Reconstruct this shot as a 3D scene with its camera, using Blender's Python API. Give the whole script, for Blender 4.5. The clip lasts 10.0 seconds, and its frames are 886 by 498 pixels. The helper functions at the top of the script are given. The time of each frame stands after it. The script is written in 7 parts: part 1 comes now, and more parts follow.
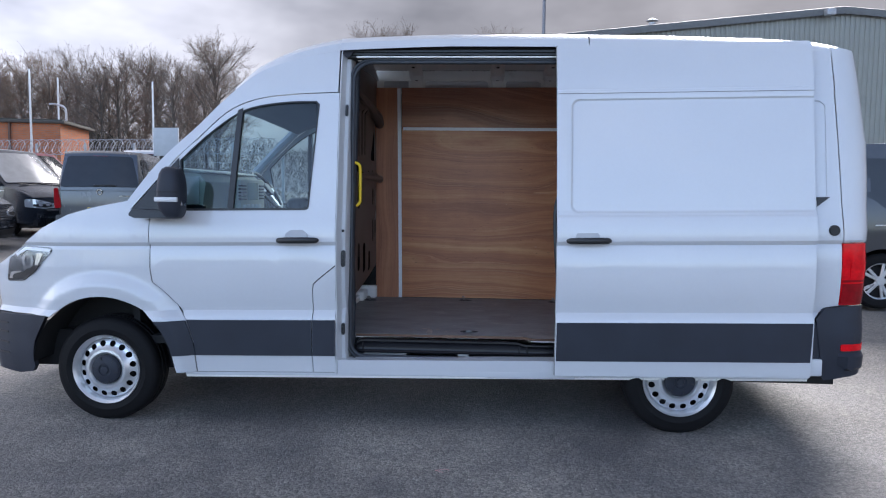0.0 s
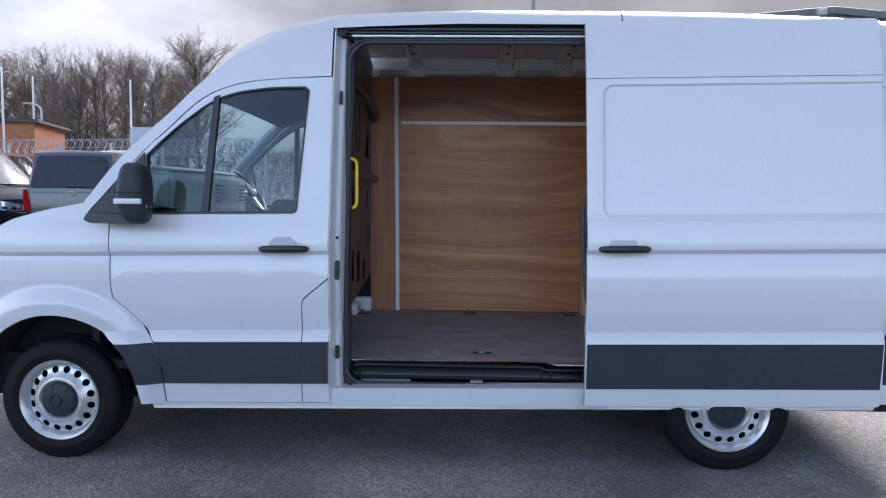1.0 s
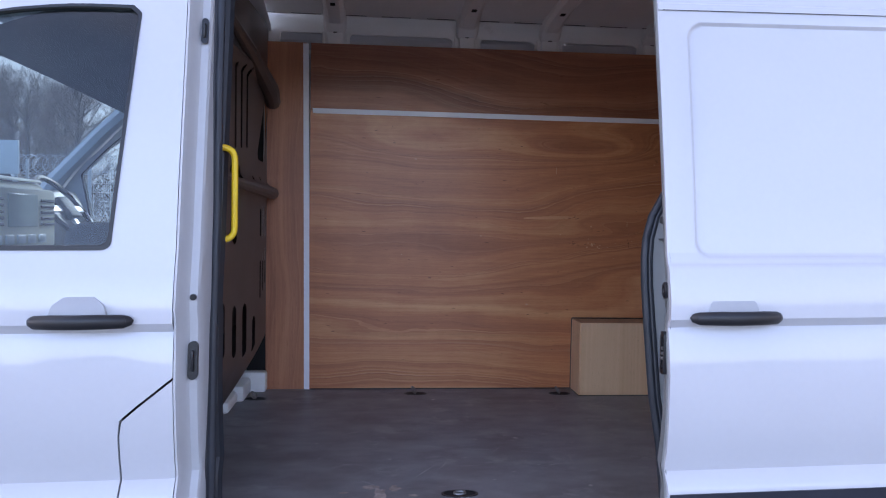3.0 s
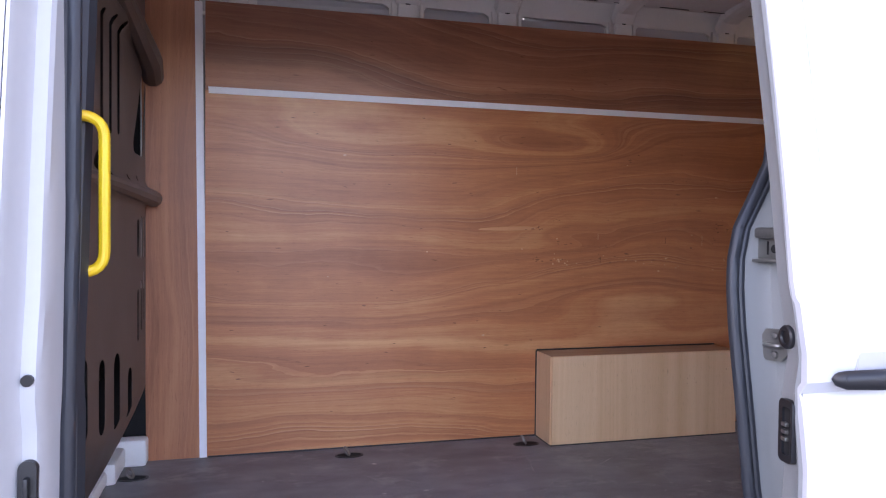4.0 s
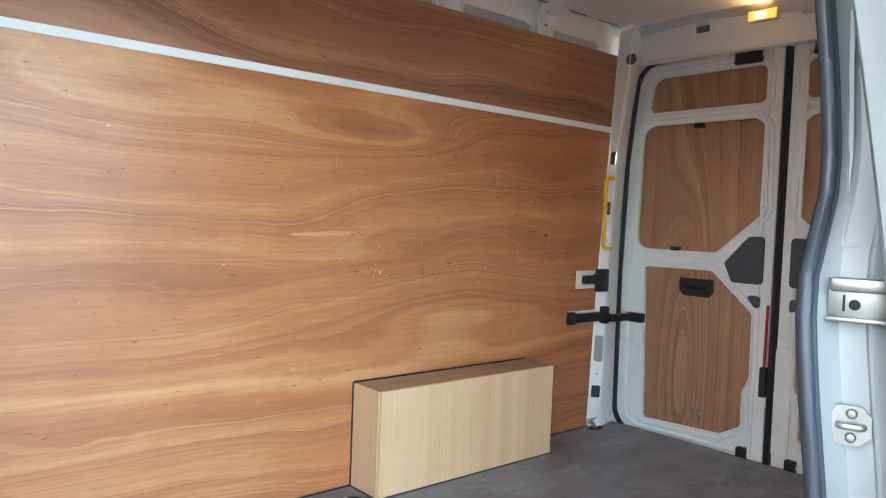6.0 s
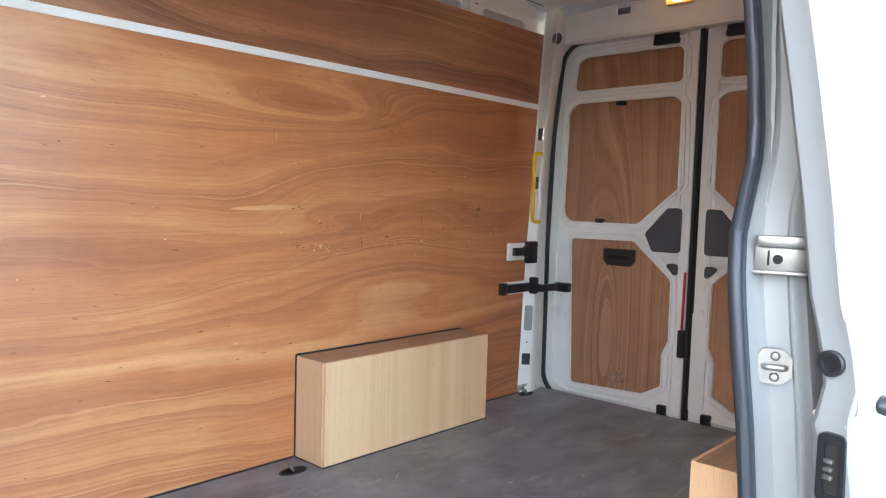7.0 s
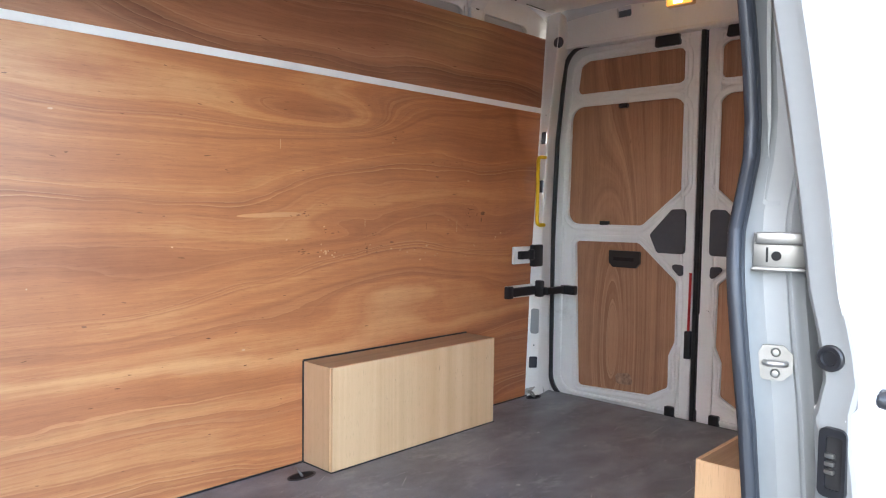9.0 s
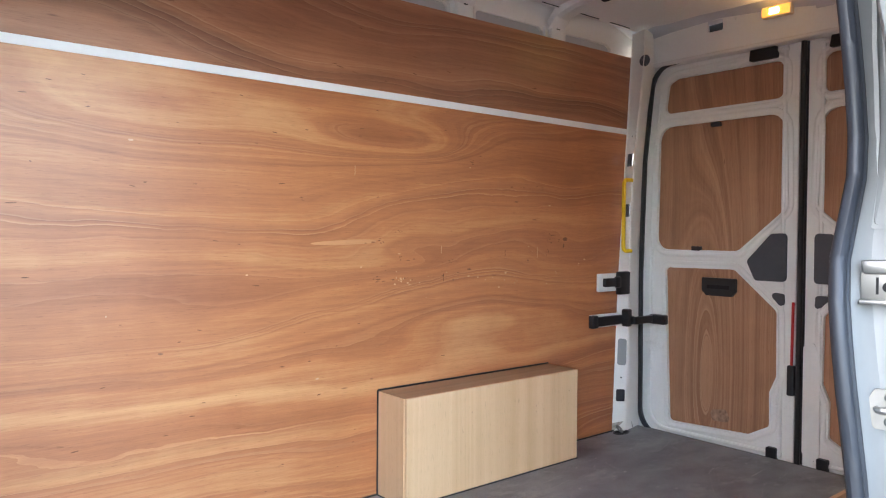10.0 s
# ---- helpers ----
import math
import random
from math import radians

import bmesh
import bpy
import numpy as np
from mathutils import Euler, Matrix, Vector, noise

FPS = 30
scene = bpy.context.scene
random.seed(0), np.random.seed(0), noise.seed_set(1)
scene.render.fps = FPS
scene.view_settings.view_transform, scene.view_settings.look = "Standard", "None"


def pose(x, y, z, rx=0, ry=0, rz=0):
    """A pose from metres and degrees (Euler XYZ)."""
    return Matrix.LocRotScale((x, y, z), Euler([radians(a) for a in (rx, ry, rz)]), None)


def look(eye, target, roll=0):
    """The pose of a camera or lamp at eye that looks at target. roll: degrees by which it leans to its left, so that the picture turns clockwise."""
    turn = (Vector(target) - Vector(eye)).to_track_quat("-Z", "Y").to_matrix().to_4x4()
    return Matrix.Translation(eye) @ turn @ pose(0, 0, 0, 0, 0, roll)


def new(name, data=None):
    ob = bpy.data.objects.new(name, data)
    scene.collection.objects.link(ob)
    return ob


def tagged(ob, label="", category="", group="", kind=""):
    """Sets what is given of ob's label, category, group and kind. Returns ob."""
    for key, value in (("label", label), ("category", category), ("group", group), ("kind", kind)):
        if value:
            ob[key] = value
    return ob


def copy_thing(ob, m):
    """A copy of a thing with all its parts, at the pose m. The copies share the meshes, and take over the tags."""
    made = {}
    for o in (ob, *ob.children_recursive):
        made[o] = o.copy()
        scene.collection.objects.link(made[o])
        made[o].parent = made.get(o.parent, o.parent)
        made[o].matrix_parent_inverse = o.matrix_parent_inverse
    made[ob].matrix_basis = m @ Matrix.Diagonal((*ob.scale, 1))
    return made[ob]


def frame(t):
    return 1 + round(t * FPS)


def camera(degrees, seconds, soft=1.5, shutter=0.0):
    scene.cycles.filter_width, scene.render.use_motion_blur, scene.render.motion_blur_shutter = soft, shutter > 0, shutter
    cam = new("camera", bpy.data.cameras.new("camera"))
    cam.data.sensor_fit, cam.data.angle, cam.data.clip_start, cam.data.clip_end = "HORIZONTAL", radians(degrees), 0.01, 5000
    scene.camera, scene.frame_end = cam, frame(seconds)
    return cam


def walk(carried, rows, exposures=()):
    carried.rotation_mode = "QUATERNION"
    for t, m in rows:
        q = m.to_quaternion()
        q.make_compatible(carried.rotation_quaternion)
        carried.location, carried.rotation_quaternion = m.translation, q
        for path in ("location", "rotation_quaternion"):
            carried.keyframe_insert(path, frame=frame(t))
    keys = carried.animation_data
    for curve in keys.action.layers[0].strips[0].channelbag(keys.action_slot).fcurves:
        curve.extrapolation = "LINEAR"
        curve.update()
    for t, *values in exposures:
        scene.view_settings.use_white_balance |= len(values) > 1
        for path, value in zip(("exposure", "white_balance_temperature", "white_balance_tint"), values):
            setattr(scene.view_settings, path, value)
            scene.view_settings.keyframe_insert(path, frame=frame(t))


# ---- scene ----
cam = camera(62.8, 10.0, soft=1.15)
PATH = [
    (0, (0.234, 0.26, 1.557), (0.118, 2.25, 1.397), 0.63),
    (0.5, (0.134, 0.513, 1.56), (0.037, 2.504, 1.4), 0.63),
    (1, (0.052, 0.882, 1.546), (-0.019, 2.875, 1.392), 0.63),
    (1.5, (-0.017, 1.316, 1.529), (-0.056, 3.311, 1.387), 0.73),
    (2, (-0.088, 1.802, 1.533), (-0.071, 3.798, 1.406), 0.93),
    (2.5, (-0.105, 2.242, 1.533), (-0.013, 4.237, 1.427), 1.03),
    (2.7, (-0.121, 2.416, 1.522), (0.005, 4.41, 1.43), 1.03),
    (3.8, (-0.297, 3.377, 1.528), (0.144, 5.327, 1.478), 0.78),
    (4, (-0.328, 3.513, 1.532), (0.188, 5.444, 1.486), 0.58),
    (4.5, (-0.423, 3.797, 1.562), (0.269, 5.673, 1.518), 0.80),
    (5, (-0.462, 4.065, 1.579), (0.452, 5.843, 1.518), 1.30),
    (5.5, (-0.49, 4.24, 1.608), (0.622, 5.9, 1.535), 1.90),
    (6, (-0.568, 4.339, 1.622), (0.736, 5.854, 1.537), 2.20),
    (6.2, (-0.594, 4.359, 1.616), (0.765, 5.824, 1.531), 2.10),
    (7.5, (-0.703, 4.334, 1.576), (0.785, 5.661, 1.421), 1.50),
    (8, (-0.706, 4.326, 1.558), (0.783, 5.651, 1.391), 1.30),
    (8.5, (-0.692, 4.326, 1.559), (0.788, 5.663, 1.406), 1.00),
    (9, (-0.679, 4.325, 1.586), (0.774, 5.695, 1.472), 0.80),
    (9.5, (-0.652, 4.338, 1.603), (0.752, 5.76, 1.527), 0.60),
    (10, (-0.581, 4.35, 1.59), (0.69, 5.893, 1.543), 0.40),
]
walk(cam, [(t, look(eye, target, roll)) for t, eye, target, roll in PATH],
     exposures=[(0.0, 1.06, 6050, 16), (1.5, 1.10, 6080, 18), (2.7, 1.42, 6080, 24), (3.8, 2.22, 6380, 34), (4.5, 3.08, 6850, 18), (5.0, 3.40, 6550, 5), (5.5, 3.64, 6430, 2), (6.5, 3.66, 6680, 9), (8.0, 3.62, 6850, 13), (9.5, 3.64, 6850, 14), (10.0, 3.66, 6850, 14)])

# ---- light ----
WORLD = bpy.data.worlds.new("sky")
scene.world = WORLD
WORLD.use_nodes = True
wn, wl = WORLD.node_tree.nodes, WORLD.node_tree.links
wn.clear()
SUN_EL, SUN_AZ = radians(32), radians(20)      # azimuth: from +y towards +x
sky = wn.new("ShaderNodeTexSky")
sky.sky_type, sky.sun_disc, sky.sun_elevation, sky.sun_rotation = "NISHITA", False, SUN_EL, SUN_AZ
sky.air_density, sky.dust_density, sky.ozone_density = 1.0, 3.0, 1.0
cloud_co = wn.new("ShaderNodeTexCoord")
cloud_map = wn.new("ShaderNodeMapping")
cloud_map.inputs["Scale"].default_value = (1.6, 1.6, 3.4)
cloud = wn.new("ShaderNodeTexNoise")
cloud.inputs["Scale"].default_value, cloud.inputs["Detail"].default_value, cloud.inputs["Roughness"].default_value = 1.5, 5.0, 0.55
cloud_ramp = wn.new("ShaderNodeValToRGB")
cloud_ramp.color_ramp.elements[0].position, cloud_ramp.color_ramp.elements[0].color = 0.36, (2.5, 2.6, 2.9, 1)
cloud_ramp.color_ramp.elements[1].position, cloud_ramp.color_ramp.elements[1].color = 0.66, (6.3, 6.3, 6.5, 1)
cloud_mix = wn.new("ShaderNodeMix")
cloud_mix.data_type = "RGBA"
gap_split = wn.new("ShaderNodeSeparateXYZ")
gap_noise = wn.new("ShaderNodeTexNoise")
gap_noise.inputs["Scale"].default_value, gap_noise.inputs["Detail"].default_value = 1.1, 4.0
gap_sum = wn.new("ShaderNodeMath")
gap_sum.operation = "MULTIPLY_ADD"
gap_sum.inputs[1].default_value = 0.36
gap_range = wn.new("ShaderNodeMapRange")
gap_range.inputs["From Min"].default_value, gap_range.inputs["From Max"].default_value = 0.25, 0.56
gap_range.inputs["To Min"].default_value, gap_range.inputs["To Max"].default_value = 0.06, 0.94
back = wn.new("ShaderNodeBackground")
back.inputs["Strength"].default_value = 0.125
wout = wn.new("ShaderNodeOutputWorld")
wl.new(cloud_co.outputs["Generated"], cloud_map.inputs["Vector"])
wl.new(cloud_map.outputs["Vector"], cloud.inputs["Vector"])
wl.new(cloud.outputs["Fac"], cloud_ramp.inputs["Fac"])
wl.new(cloud_co.outputs["Generated"], gap_split.inputs["Vector"])
wl.new(cloud_map.outputs["Vector"], gap_noise.inputs["Vector"])
wl.new(gap_split.outputs["Y"], gap_sum.inputs[0])
wl.new(gap_noise.outputs["Fac"], gap_sum.inputs[2])
wl.new(gap_sum.outputs[0], gap_range.inputs["Value"])
wl.new(gap_range.outputs["Result"], cloud_mix.inputs["Factor"])
wl.new(sky.outputs["Color"], cloud_mix.inputs["A"])
wl.new(cloud_ramp.outputs["Color"], cloud_mix.inputs["B"])
side_range = wn.new("ShaderNodeMapRange")        # thick cloud ahead, brighter sky behind the camera
side_range.inputs["From Min"].default_value, side_range.inputs["From Max"].default_value = -0.6, 0.7
side_range.inputs["To Min"].default_value, side_range.inputs["To Max"].default_value = 2.1, 0.27
side_mul = wn.new("ShaderNodeVectorMath")
side_mul.operation = "SCALE"
side_dot = wn.new("ShaderNodeVectorMath")
side_dot.operation = "DOT_PRODUCT"
side_dot.inputs[1].default_value = (0.62, 0.78, 0.0)
wl.new(cloud_co.outputs["Generated"], side_dot.inputs[0])
wl.new(side_dot.outputs["Value"], side_range.inputs["Value"])
wl.new(cloud_mix.outputs["Result"], side_mul.inputs[0])
rise = wn.new("ShaderNodeMapRange")              # the cloud is thicker overhead than low down
rise.inputs["From Min"].default_value, rise.inputs["From Max"].default_value = 0.05, 0.85
rise.inputs["To Min"].default_value, rise.inputs["To Max"].default_value = 1.30, 0.38
rise_mul = wn.new("ShaderNodeMath")
rise_mul.operation = "MULTIPLY"
wl.new(gap_split.outputs["Z"], rise.inputs["Value"])
wl.new(rise.outputs["Result"], rise_mul.inputs[0])
wl.new(side_range.outputs["Result"], rise_mul.inputs[1])
wl.new(rise_mul.outputs[0], side_mul.inputs["Scale"])
wl.new(side_mul.outputs["Vector"], back.inputs["Color"])
wl.new(back.outputs["Background"], wout.inputs["Surface"])

sun_data = bpy.data.lights.new("sun", "SUN")
sun_data.energy, sun_data.angle, sun_data.color = 2.7, radians(34), (1.0, 0.95, 0.88)
sun = new("sun", sun_data)
sun.matrix_world = look((0, 0, 0), (-math.sin(SUN_AZ) * math.cos(SUN_EL), -math.cos(SUN_AZ) * math.cos(SUN_EL), -math.sin(SUN_EL)))


# ---- materials ----
def mat(name, color, rough=0.5, metal=0.0, var=0.06, scale=6.0, bump=0.0, bscale=60.0, coat=0.0, coat_rough=0.10, wear=None, wear_amount=0.0, stretch=(1, 1, 1), spec=0.5):
    """A surface with colour variation at two scales, a fine relief and worn patches of another colour."""
    m = bpy.data.materials.new(name)
    m.use_nodes = True
    n, l = m.node_tree.nodes, m.node_tree.links
    p = n["Principled BSDF"]
    p.inputs["Metallic"].default_value = metal
    p.inputs["Specular IOR Level"].default_value = spec
    if coat:
        p.inputs["Coat Weight"].default_value, p.inputs["Coat Roughness"].default_value = coat, coat_rough
    co = n.new("ShaderNodeTexCoord")
    mp = n.new("ShaderNodeMapping")
    mp.inputs["Scale"].default_value = stretch
    l.new(co.outputs["Object"], mp.inputs["Vector"])
    big, fine = n.new("ShaderNodeTexNoise"), n.new("ShaderNodeTexNoise")
    big.inputs["Scale"].default_value, big.inputs["Detail"].default_value = scale, 3
    fine.inputs["Scale"].default_value, fine.inputs["Detail"].default_value = bscale, 4
    l.new(mp.outputs["Vector"], big.inputs["Vector"])
    l.new(mp.outputs["Vector"], fine.inputs["Vector"])
    add = n.new("ShaderNodeMath")
    add.operation = "MULTIPLY_ADD"
    add.inputs[1].default_value = 0.5
    l.new(fine.outputs["Fac"], add.inputs[0])
    l.new(big.outputs["Fac"], add.inputs[2])
    ramp = n.new("ShaderNodeValToRGB")
    lo, hi = [c * (1 - var) for c in color], [min(1, c * (1 + var)) for c in color]
    ramp.color_ramp.elements[0].position, ramp.color_ramp.elements[0].color = 0.5, (*lo, 1)
    ramp.color_ramp.elements[1].position, ramp.color_ramp.elements[1].color = 1.0, (*hi, 1)
    l.new(add.outputs[0], ramp.inputs["Fac"])
    colour = ramp.outputs["Color"]
    if wear:
        wn_ = n.new("ShaderNodeTexNoise")
        wn_.inputs["Scale"].default_value, wn_.inputs["Detail"].default_value, wn_.inputs["Roughness"].default_value = scale * 0.8, 8, 0.7
        l.new(mp.outputs["Vector"], wn_.inputs["Vector"])
        wr = n.new("ShaderNodeValToRGB")
        wr.color_ramp.elements[0].position, wr.color_ramp.elements[1].position = 0.62 - wear_amount * 0.2, 0.80 - wear_amount * 0.2
        l.new(wn_.outputs["Fac"], wr.inputs["Fac"])
        mx = n.new("ShaderNodeMix")
        mx.data_type = "RGBA"
        mx.inputs["B"].default_value = (*wear, 1)
        l.new(wr.outputs["Color"], mx.inputs["Factor"])
        l.new(colour, mx.inputs["A"])
        colour = mx.outputs["Result"]
    l.new(colour, p.inputs["Base Color"])
    rr = n.new("ShaderNodeMapRange")
    rr.inputs["To Min"].default_value, rr.inputs["To Max"].default_value = max(0.0, rough - 0.06), min(1.0, rough + 0.08)
    l.new(big.outputs["Fac"], rr.inputs["Value"])
    l.new(rr.outputs["Result"], p.inputs["Roughness"])
    if bump:
        b = n.new("ShaderNodeBump")
        b.inputs["Strength"].default_value, b.inputs["Distance"].default_value = bump, 0.01
        l.new(fine.outputs["Fac"], b.inputs["Height"])
        l.new(b.outputs["Normal"], p.inputs["Normal"])
    return m


def wood(name, dark, mid, light, along="x", ring=5.0, seed=0.0, rough=0.42, spots=True, figure=1.0, lines=0.55, eyes=(), varnish=0.0):
    """Rotary-cut veneer: long wavering figure, fine streaks along the grain, a few dark pin knots and pale scuffs."""
    m = bpy.data.materials.new(name)
    m.use_nodes = True
    n, l = m.node_tree.nodes, m.node_tree.links
    p = n["Principled BSDF"]
    co = n.new("ShaderNodeTexCoord")

    def mapped(s_along, s_across):
        mp = n.new("ShaderNodeMapping")
        s = (s_along, s_across, s_across) if along == "x" else (s_across, s_across, s_along)
        mp.inputs["Scale"].default_value, mp.inputs["Location"].default_value = s, (seed, seed * 0.7, seed * 1.3)
        l.new(co.outputs["Object"], mp.inputs["Vector"])
        return mp.outputs["Vector"]

    def noise_node(vec, scale, detail, rough_=0.5, dist=0.0):
        t = n.new("ShaderNodeTexNoise")
        t.inputs["Scale"].default_value, t.inputs["Detail"].default_value, t.inputs["Roughness"].default_value, t.inputs["Distortion"].default_value = scale, detail, rough_, dist
        l.new(vec, t.inputs["Vector"])
        return t.outputs["Fac"]

    def math_node(op, a, b=None, c=None):
        t = n.new("ShaderNodeMath")
        t.operation = op
        for i, v in enumerate((a, b, c)):
            if v is None:
                continue
            if isinstance(v, (int, float)):
                t.inputs[i].default_value = v
            else:
                l.new(v, t.inputs[i])
        return t.outputs[0]

    def ramp_node(fac, *stops):
        t = n.new("ShaderNodeValToRGB")
        e = t.color_ramp.elements
        while len(e) < len(stops):
            e.new(0.5)
        for el, (pos, col) in zip(e, stops):
            el.position, el.color = pos, (*col, 1)
        l.new(fac, t.inputs["Fac"])
        return t.outputs["Color"]

    def mix(fac, a, b, mode="MIX"):
        t = n.new("ShaderNodeMix")
        t.data_type, t.blend_type = "RGBA", mode
        for sock, v in (("Factor", fac), ("A", a), ("B", b)):
            if isinstance(v, (int, float)):
                t.inputs[sock].default_value = v
            elif isinstance(v, tuple):
                t.inputs[sock].default_value = (*v, 1)
            else:
                l.new(v, t.inputs[sock])
        return t.outputs["Result"]

    split = n.new("ShaderNodeSeparateXYZ")
    l.new(co.outputs["Object"], split.inputs["Vector"])
    across = math_node("ADD", split.outputs["Z" if along == "x" else "X"], split.outputs["Y"])

    def noise_line(value, scale, detail, rough_=0.5):
        t = n.new("ShaderNodeTexNoise")
        t.noise_dimensions = "1D"
        t.inputs["Scale"].default_value, t.inputs["Detail"].default_value, t.inputs["Roughness"].default_value = scale, detail, rough_
        l.new(value, t.inputs["W"])
        return t.outputs["Fac"]

    # growth layers: height across the board, bent by slow waves and a fine jitter, so that the figure runs in long lines
    warp = math_node("MULTIPLY", noise_node(mapped(0.40, 1.0), 1.3, 2.0, 0.45), 0.65 * figure)
    warp = math_node("ADD", warp, math_node("MULTIPLY", noise_node(mapped(1.7, 5.0), 1.6, 2.5, 0.5), 0.050 * figure))
    warp = math_node("ADD", warp, math_node("MULTIPLY", noise_node(mapped(9.0, 26.0), 1.6, 2.0, 0.5), 0.0085 * figure))
    for ex, ez, sx, sz, amount in eyes:         # closed eyes and pointed arches in the figure
        px = math_node("DIVIDE", math_node("SUBTRACT", split.outputs["X" if along == "x" else "Y"], ex), sx)
        pz = math_node("DIVIDE", math_node("SUBTRACT", split.outputs["Z"], ez), sz)
        r2 = math_node("ADD", math_node("MULTIPLY", px, px), math_node("MULTIPLY", pz, pz))
        warp = math_node("ADD", warp, math_node("MULTIPLY", math_node("EXPONENT", math_node("MULTIPLY", r2, -1.0)), amount))
    layer = math_node("ADD", across, warp)
    bands = noise_line(layer, ring * 2.0, 4.0, 0.60)
    # growth rings: each pales slowly and ends in a sharp dark line; they come in bundles
    ring_at = math_node("ADD", math_node("MULTIPLY", layer, ring * 4.4), math_node("MULTIPLY", noise_line(layer, ring * 2.2, 3.0), 4.5))
    saw = math_node("FRACT", ring_at)
    late = math_node("POWER", saw, 3.0)
    early = math_node("POWER", math_node("SUBTRACT", 1.0, saw), 6.0)
    bundle = n.new("ShaderNodeMapRange")
    bundle.inputs["From Min"].default_value, bundle.inputs["From Max"].default_value = 0.44, 0.66
    l.new(noise_line(math_node("ADD", layer, 5.3), ring * 0.95, 2.0, 0.5), bundle.inputs["Value"])
    patchy = noise_node(mapped(0.8, 2.2), 2.0, 3, 0.6)
    keep = n.new("ShaderNodeMapRange")
    keep.inputs["From Min"].default_value, keep.inputs["From Max"].default_value, keep.inputs["To Min"].default_value = 0.36, 0.60, 0.22
    l.new(patchy, keep.inputs["Value"])
    strength = math_node("MULTIPLY", math_node("MULTIPLY_ADD", bundle.outputs["Result"], 0.94, 0.06), keep.outputs["Result"])
    streak = noise_node(mapped(0.7, 30.0), 3.0, 5, 0.62, 0.15)
    fibre = noise_node(mapped(5.0, 120.0), 4.0, 3, 0.6)
    broad = noise_node(mapped(0.5, 0.9), 1.3, 3)
    blotch = noise_node(mapped(5.0, 3.5), 1.4, 4, 0.6)
    tone = math_node("ADD", math_node("MULTIPLY", bands, 0.50), math_node("MULTIPLY", streak, 0.20))
    tone = math_node("ADD", tone, math_node("MULTIPLY", broad, 0.42))
    tone = math_node("ADD", tone, math_node("MULTIPLY", fibre, 0.12))
    tone = math_node("ADD", tone, math_node("MULTIPLY", blotch, 0.12))
    col = ramp_node(tone, (0.54, dark), (0.70, mid), (0.86, light))
    col = mix(math_node("MULTIPLY", math_node("MULTIPLY", late, strength), lines), col, mix(1.0, col, (0.56, 0.44, 0.37), "MULTIPLY"))
    col = mix(math_node("MULTIPLY", math_node("MULTIPLY", early, strength), lines * 0.48), col, mix(0.35, light, (0.95, 0.74, 0.50)))
    # short dark pores along the grain
    pore = ramp_node(noise_node(mapped(9.0, 150.0), 3.0, 2, 0.5), (0.63, (1, 1, 1)), (0.72, (0.66, 0.58, 0.53)))
    col = mix(0.6, col, pore, "MULTIPLY")
    if spots:
        kn = n.new("ShaderNodeTexVoronoi")
        kn.inputs["Scale"].default_value = 2.6
        l.new(mapped(0.7, 3.2), kn.inputs["Vector"])
        knot = ramp_node(kn.outputs["Distance"], (0.010, (0.36, 0.26, 0.21)), (0.032, (1, 1, 1)))
        col = mix(0.7, col, knot, "MULTIPLY")
        sc = noise_node(mapped(5.0, 9.0), 4.0, 9, 0.75)
        scuff = ramp_node(sc, (0.755, (0, 0, 0)), (0.79, (1, 1, 1)))
        col = mix(scuff, col, (0.62, 0.47, 0.36))
    l.new(col, p.inputs["Base Color"])
    rr = n.new("ShaderNodeMapRange")
    rr.inputs["To Min"].default_value, rr.inputs["To Max"].default_value = rough - 0.08, rough + 0.12
    l.new(streak, rr.inputs["Value"])
    l.new(rr.outputs["Result"], p.inputs["Roughness"])
    b = n.new("ShaderNodeBump")
    b.inputs["Strength"].default_value, b.inputs["Distance"].default_value = 0.12, 0.004
    l.new(streak, b.inputs["Height"])
    l.new(b.outputs["Normal"], p.inputs["Normal"])
    p.inputs["Coat Weight"].default_value, p.inputs["Coat Roughness"].default_value = varnish, 0.34
    return m


def glass_mat(name, tint=(0.62, 0.72, 0.74), shine=0.08):
    """A pane: it lets tinted light through and mirrors a share of it."""
    m = bpy.data.materials.new(name)
    m.use_nodes = True
    n, l = m.node_tree.nodes, m.node_tree.links
    n.remove(n["Principled BSDF"])
    tr, gl, mx = n.new("ShaderNodeBsdfTransparent"), n.new("ShaderNodeBsdfGlossy"), n.new("ShaderNodeMixShader")
    tr.inputs["Color"].default_value = (*tint, 1)
    gl.inputs["Roughness"].default_value = 0.0
    mx.inputs[0].default_value = shine
    l.new(tr.outputs[0], mx.inputs[1])
    l.new(gl.outputs[0], mx.inputs[2])
    l.new(mx.outputs[0], n["Material Output"].inputs["Surface"])
    return m


def glow(name, color, strength):
    m = bpy.data.materials.new(name)
    m.use_nodes = True
    p = m.node_tree.nodes["Principled BSDF"]
    p.inputs["Base Color"].default_value = (*color, 1)
    p.inputs["Emission Color"].default_value, p.inputs["Emission Strength"].default_value = (*color, 1), strength
    return m


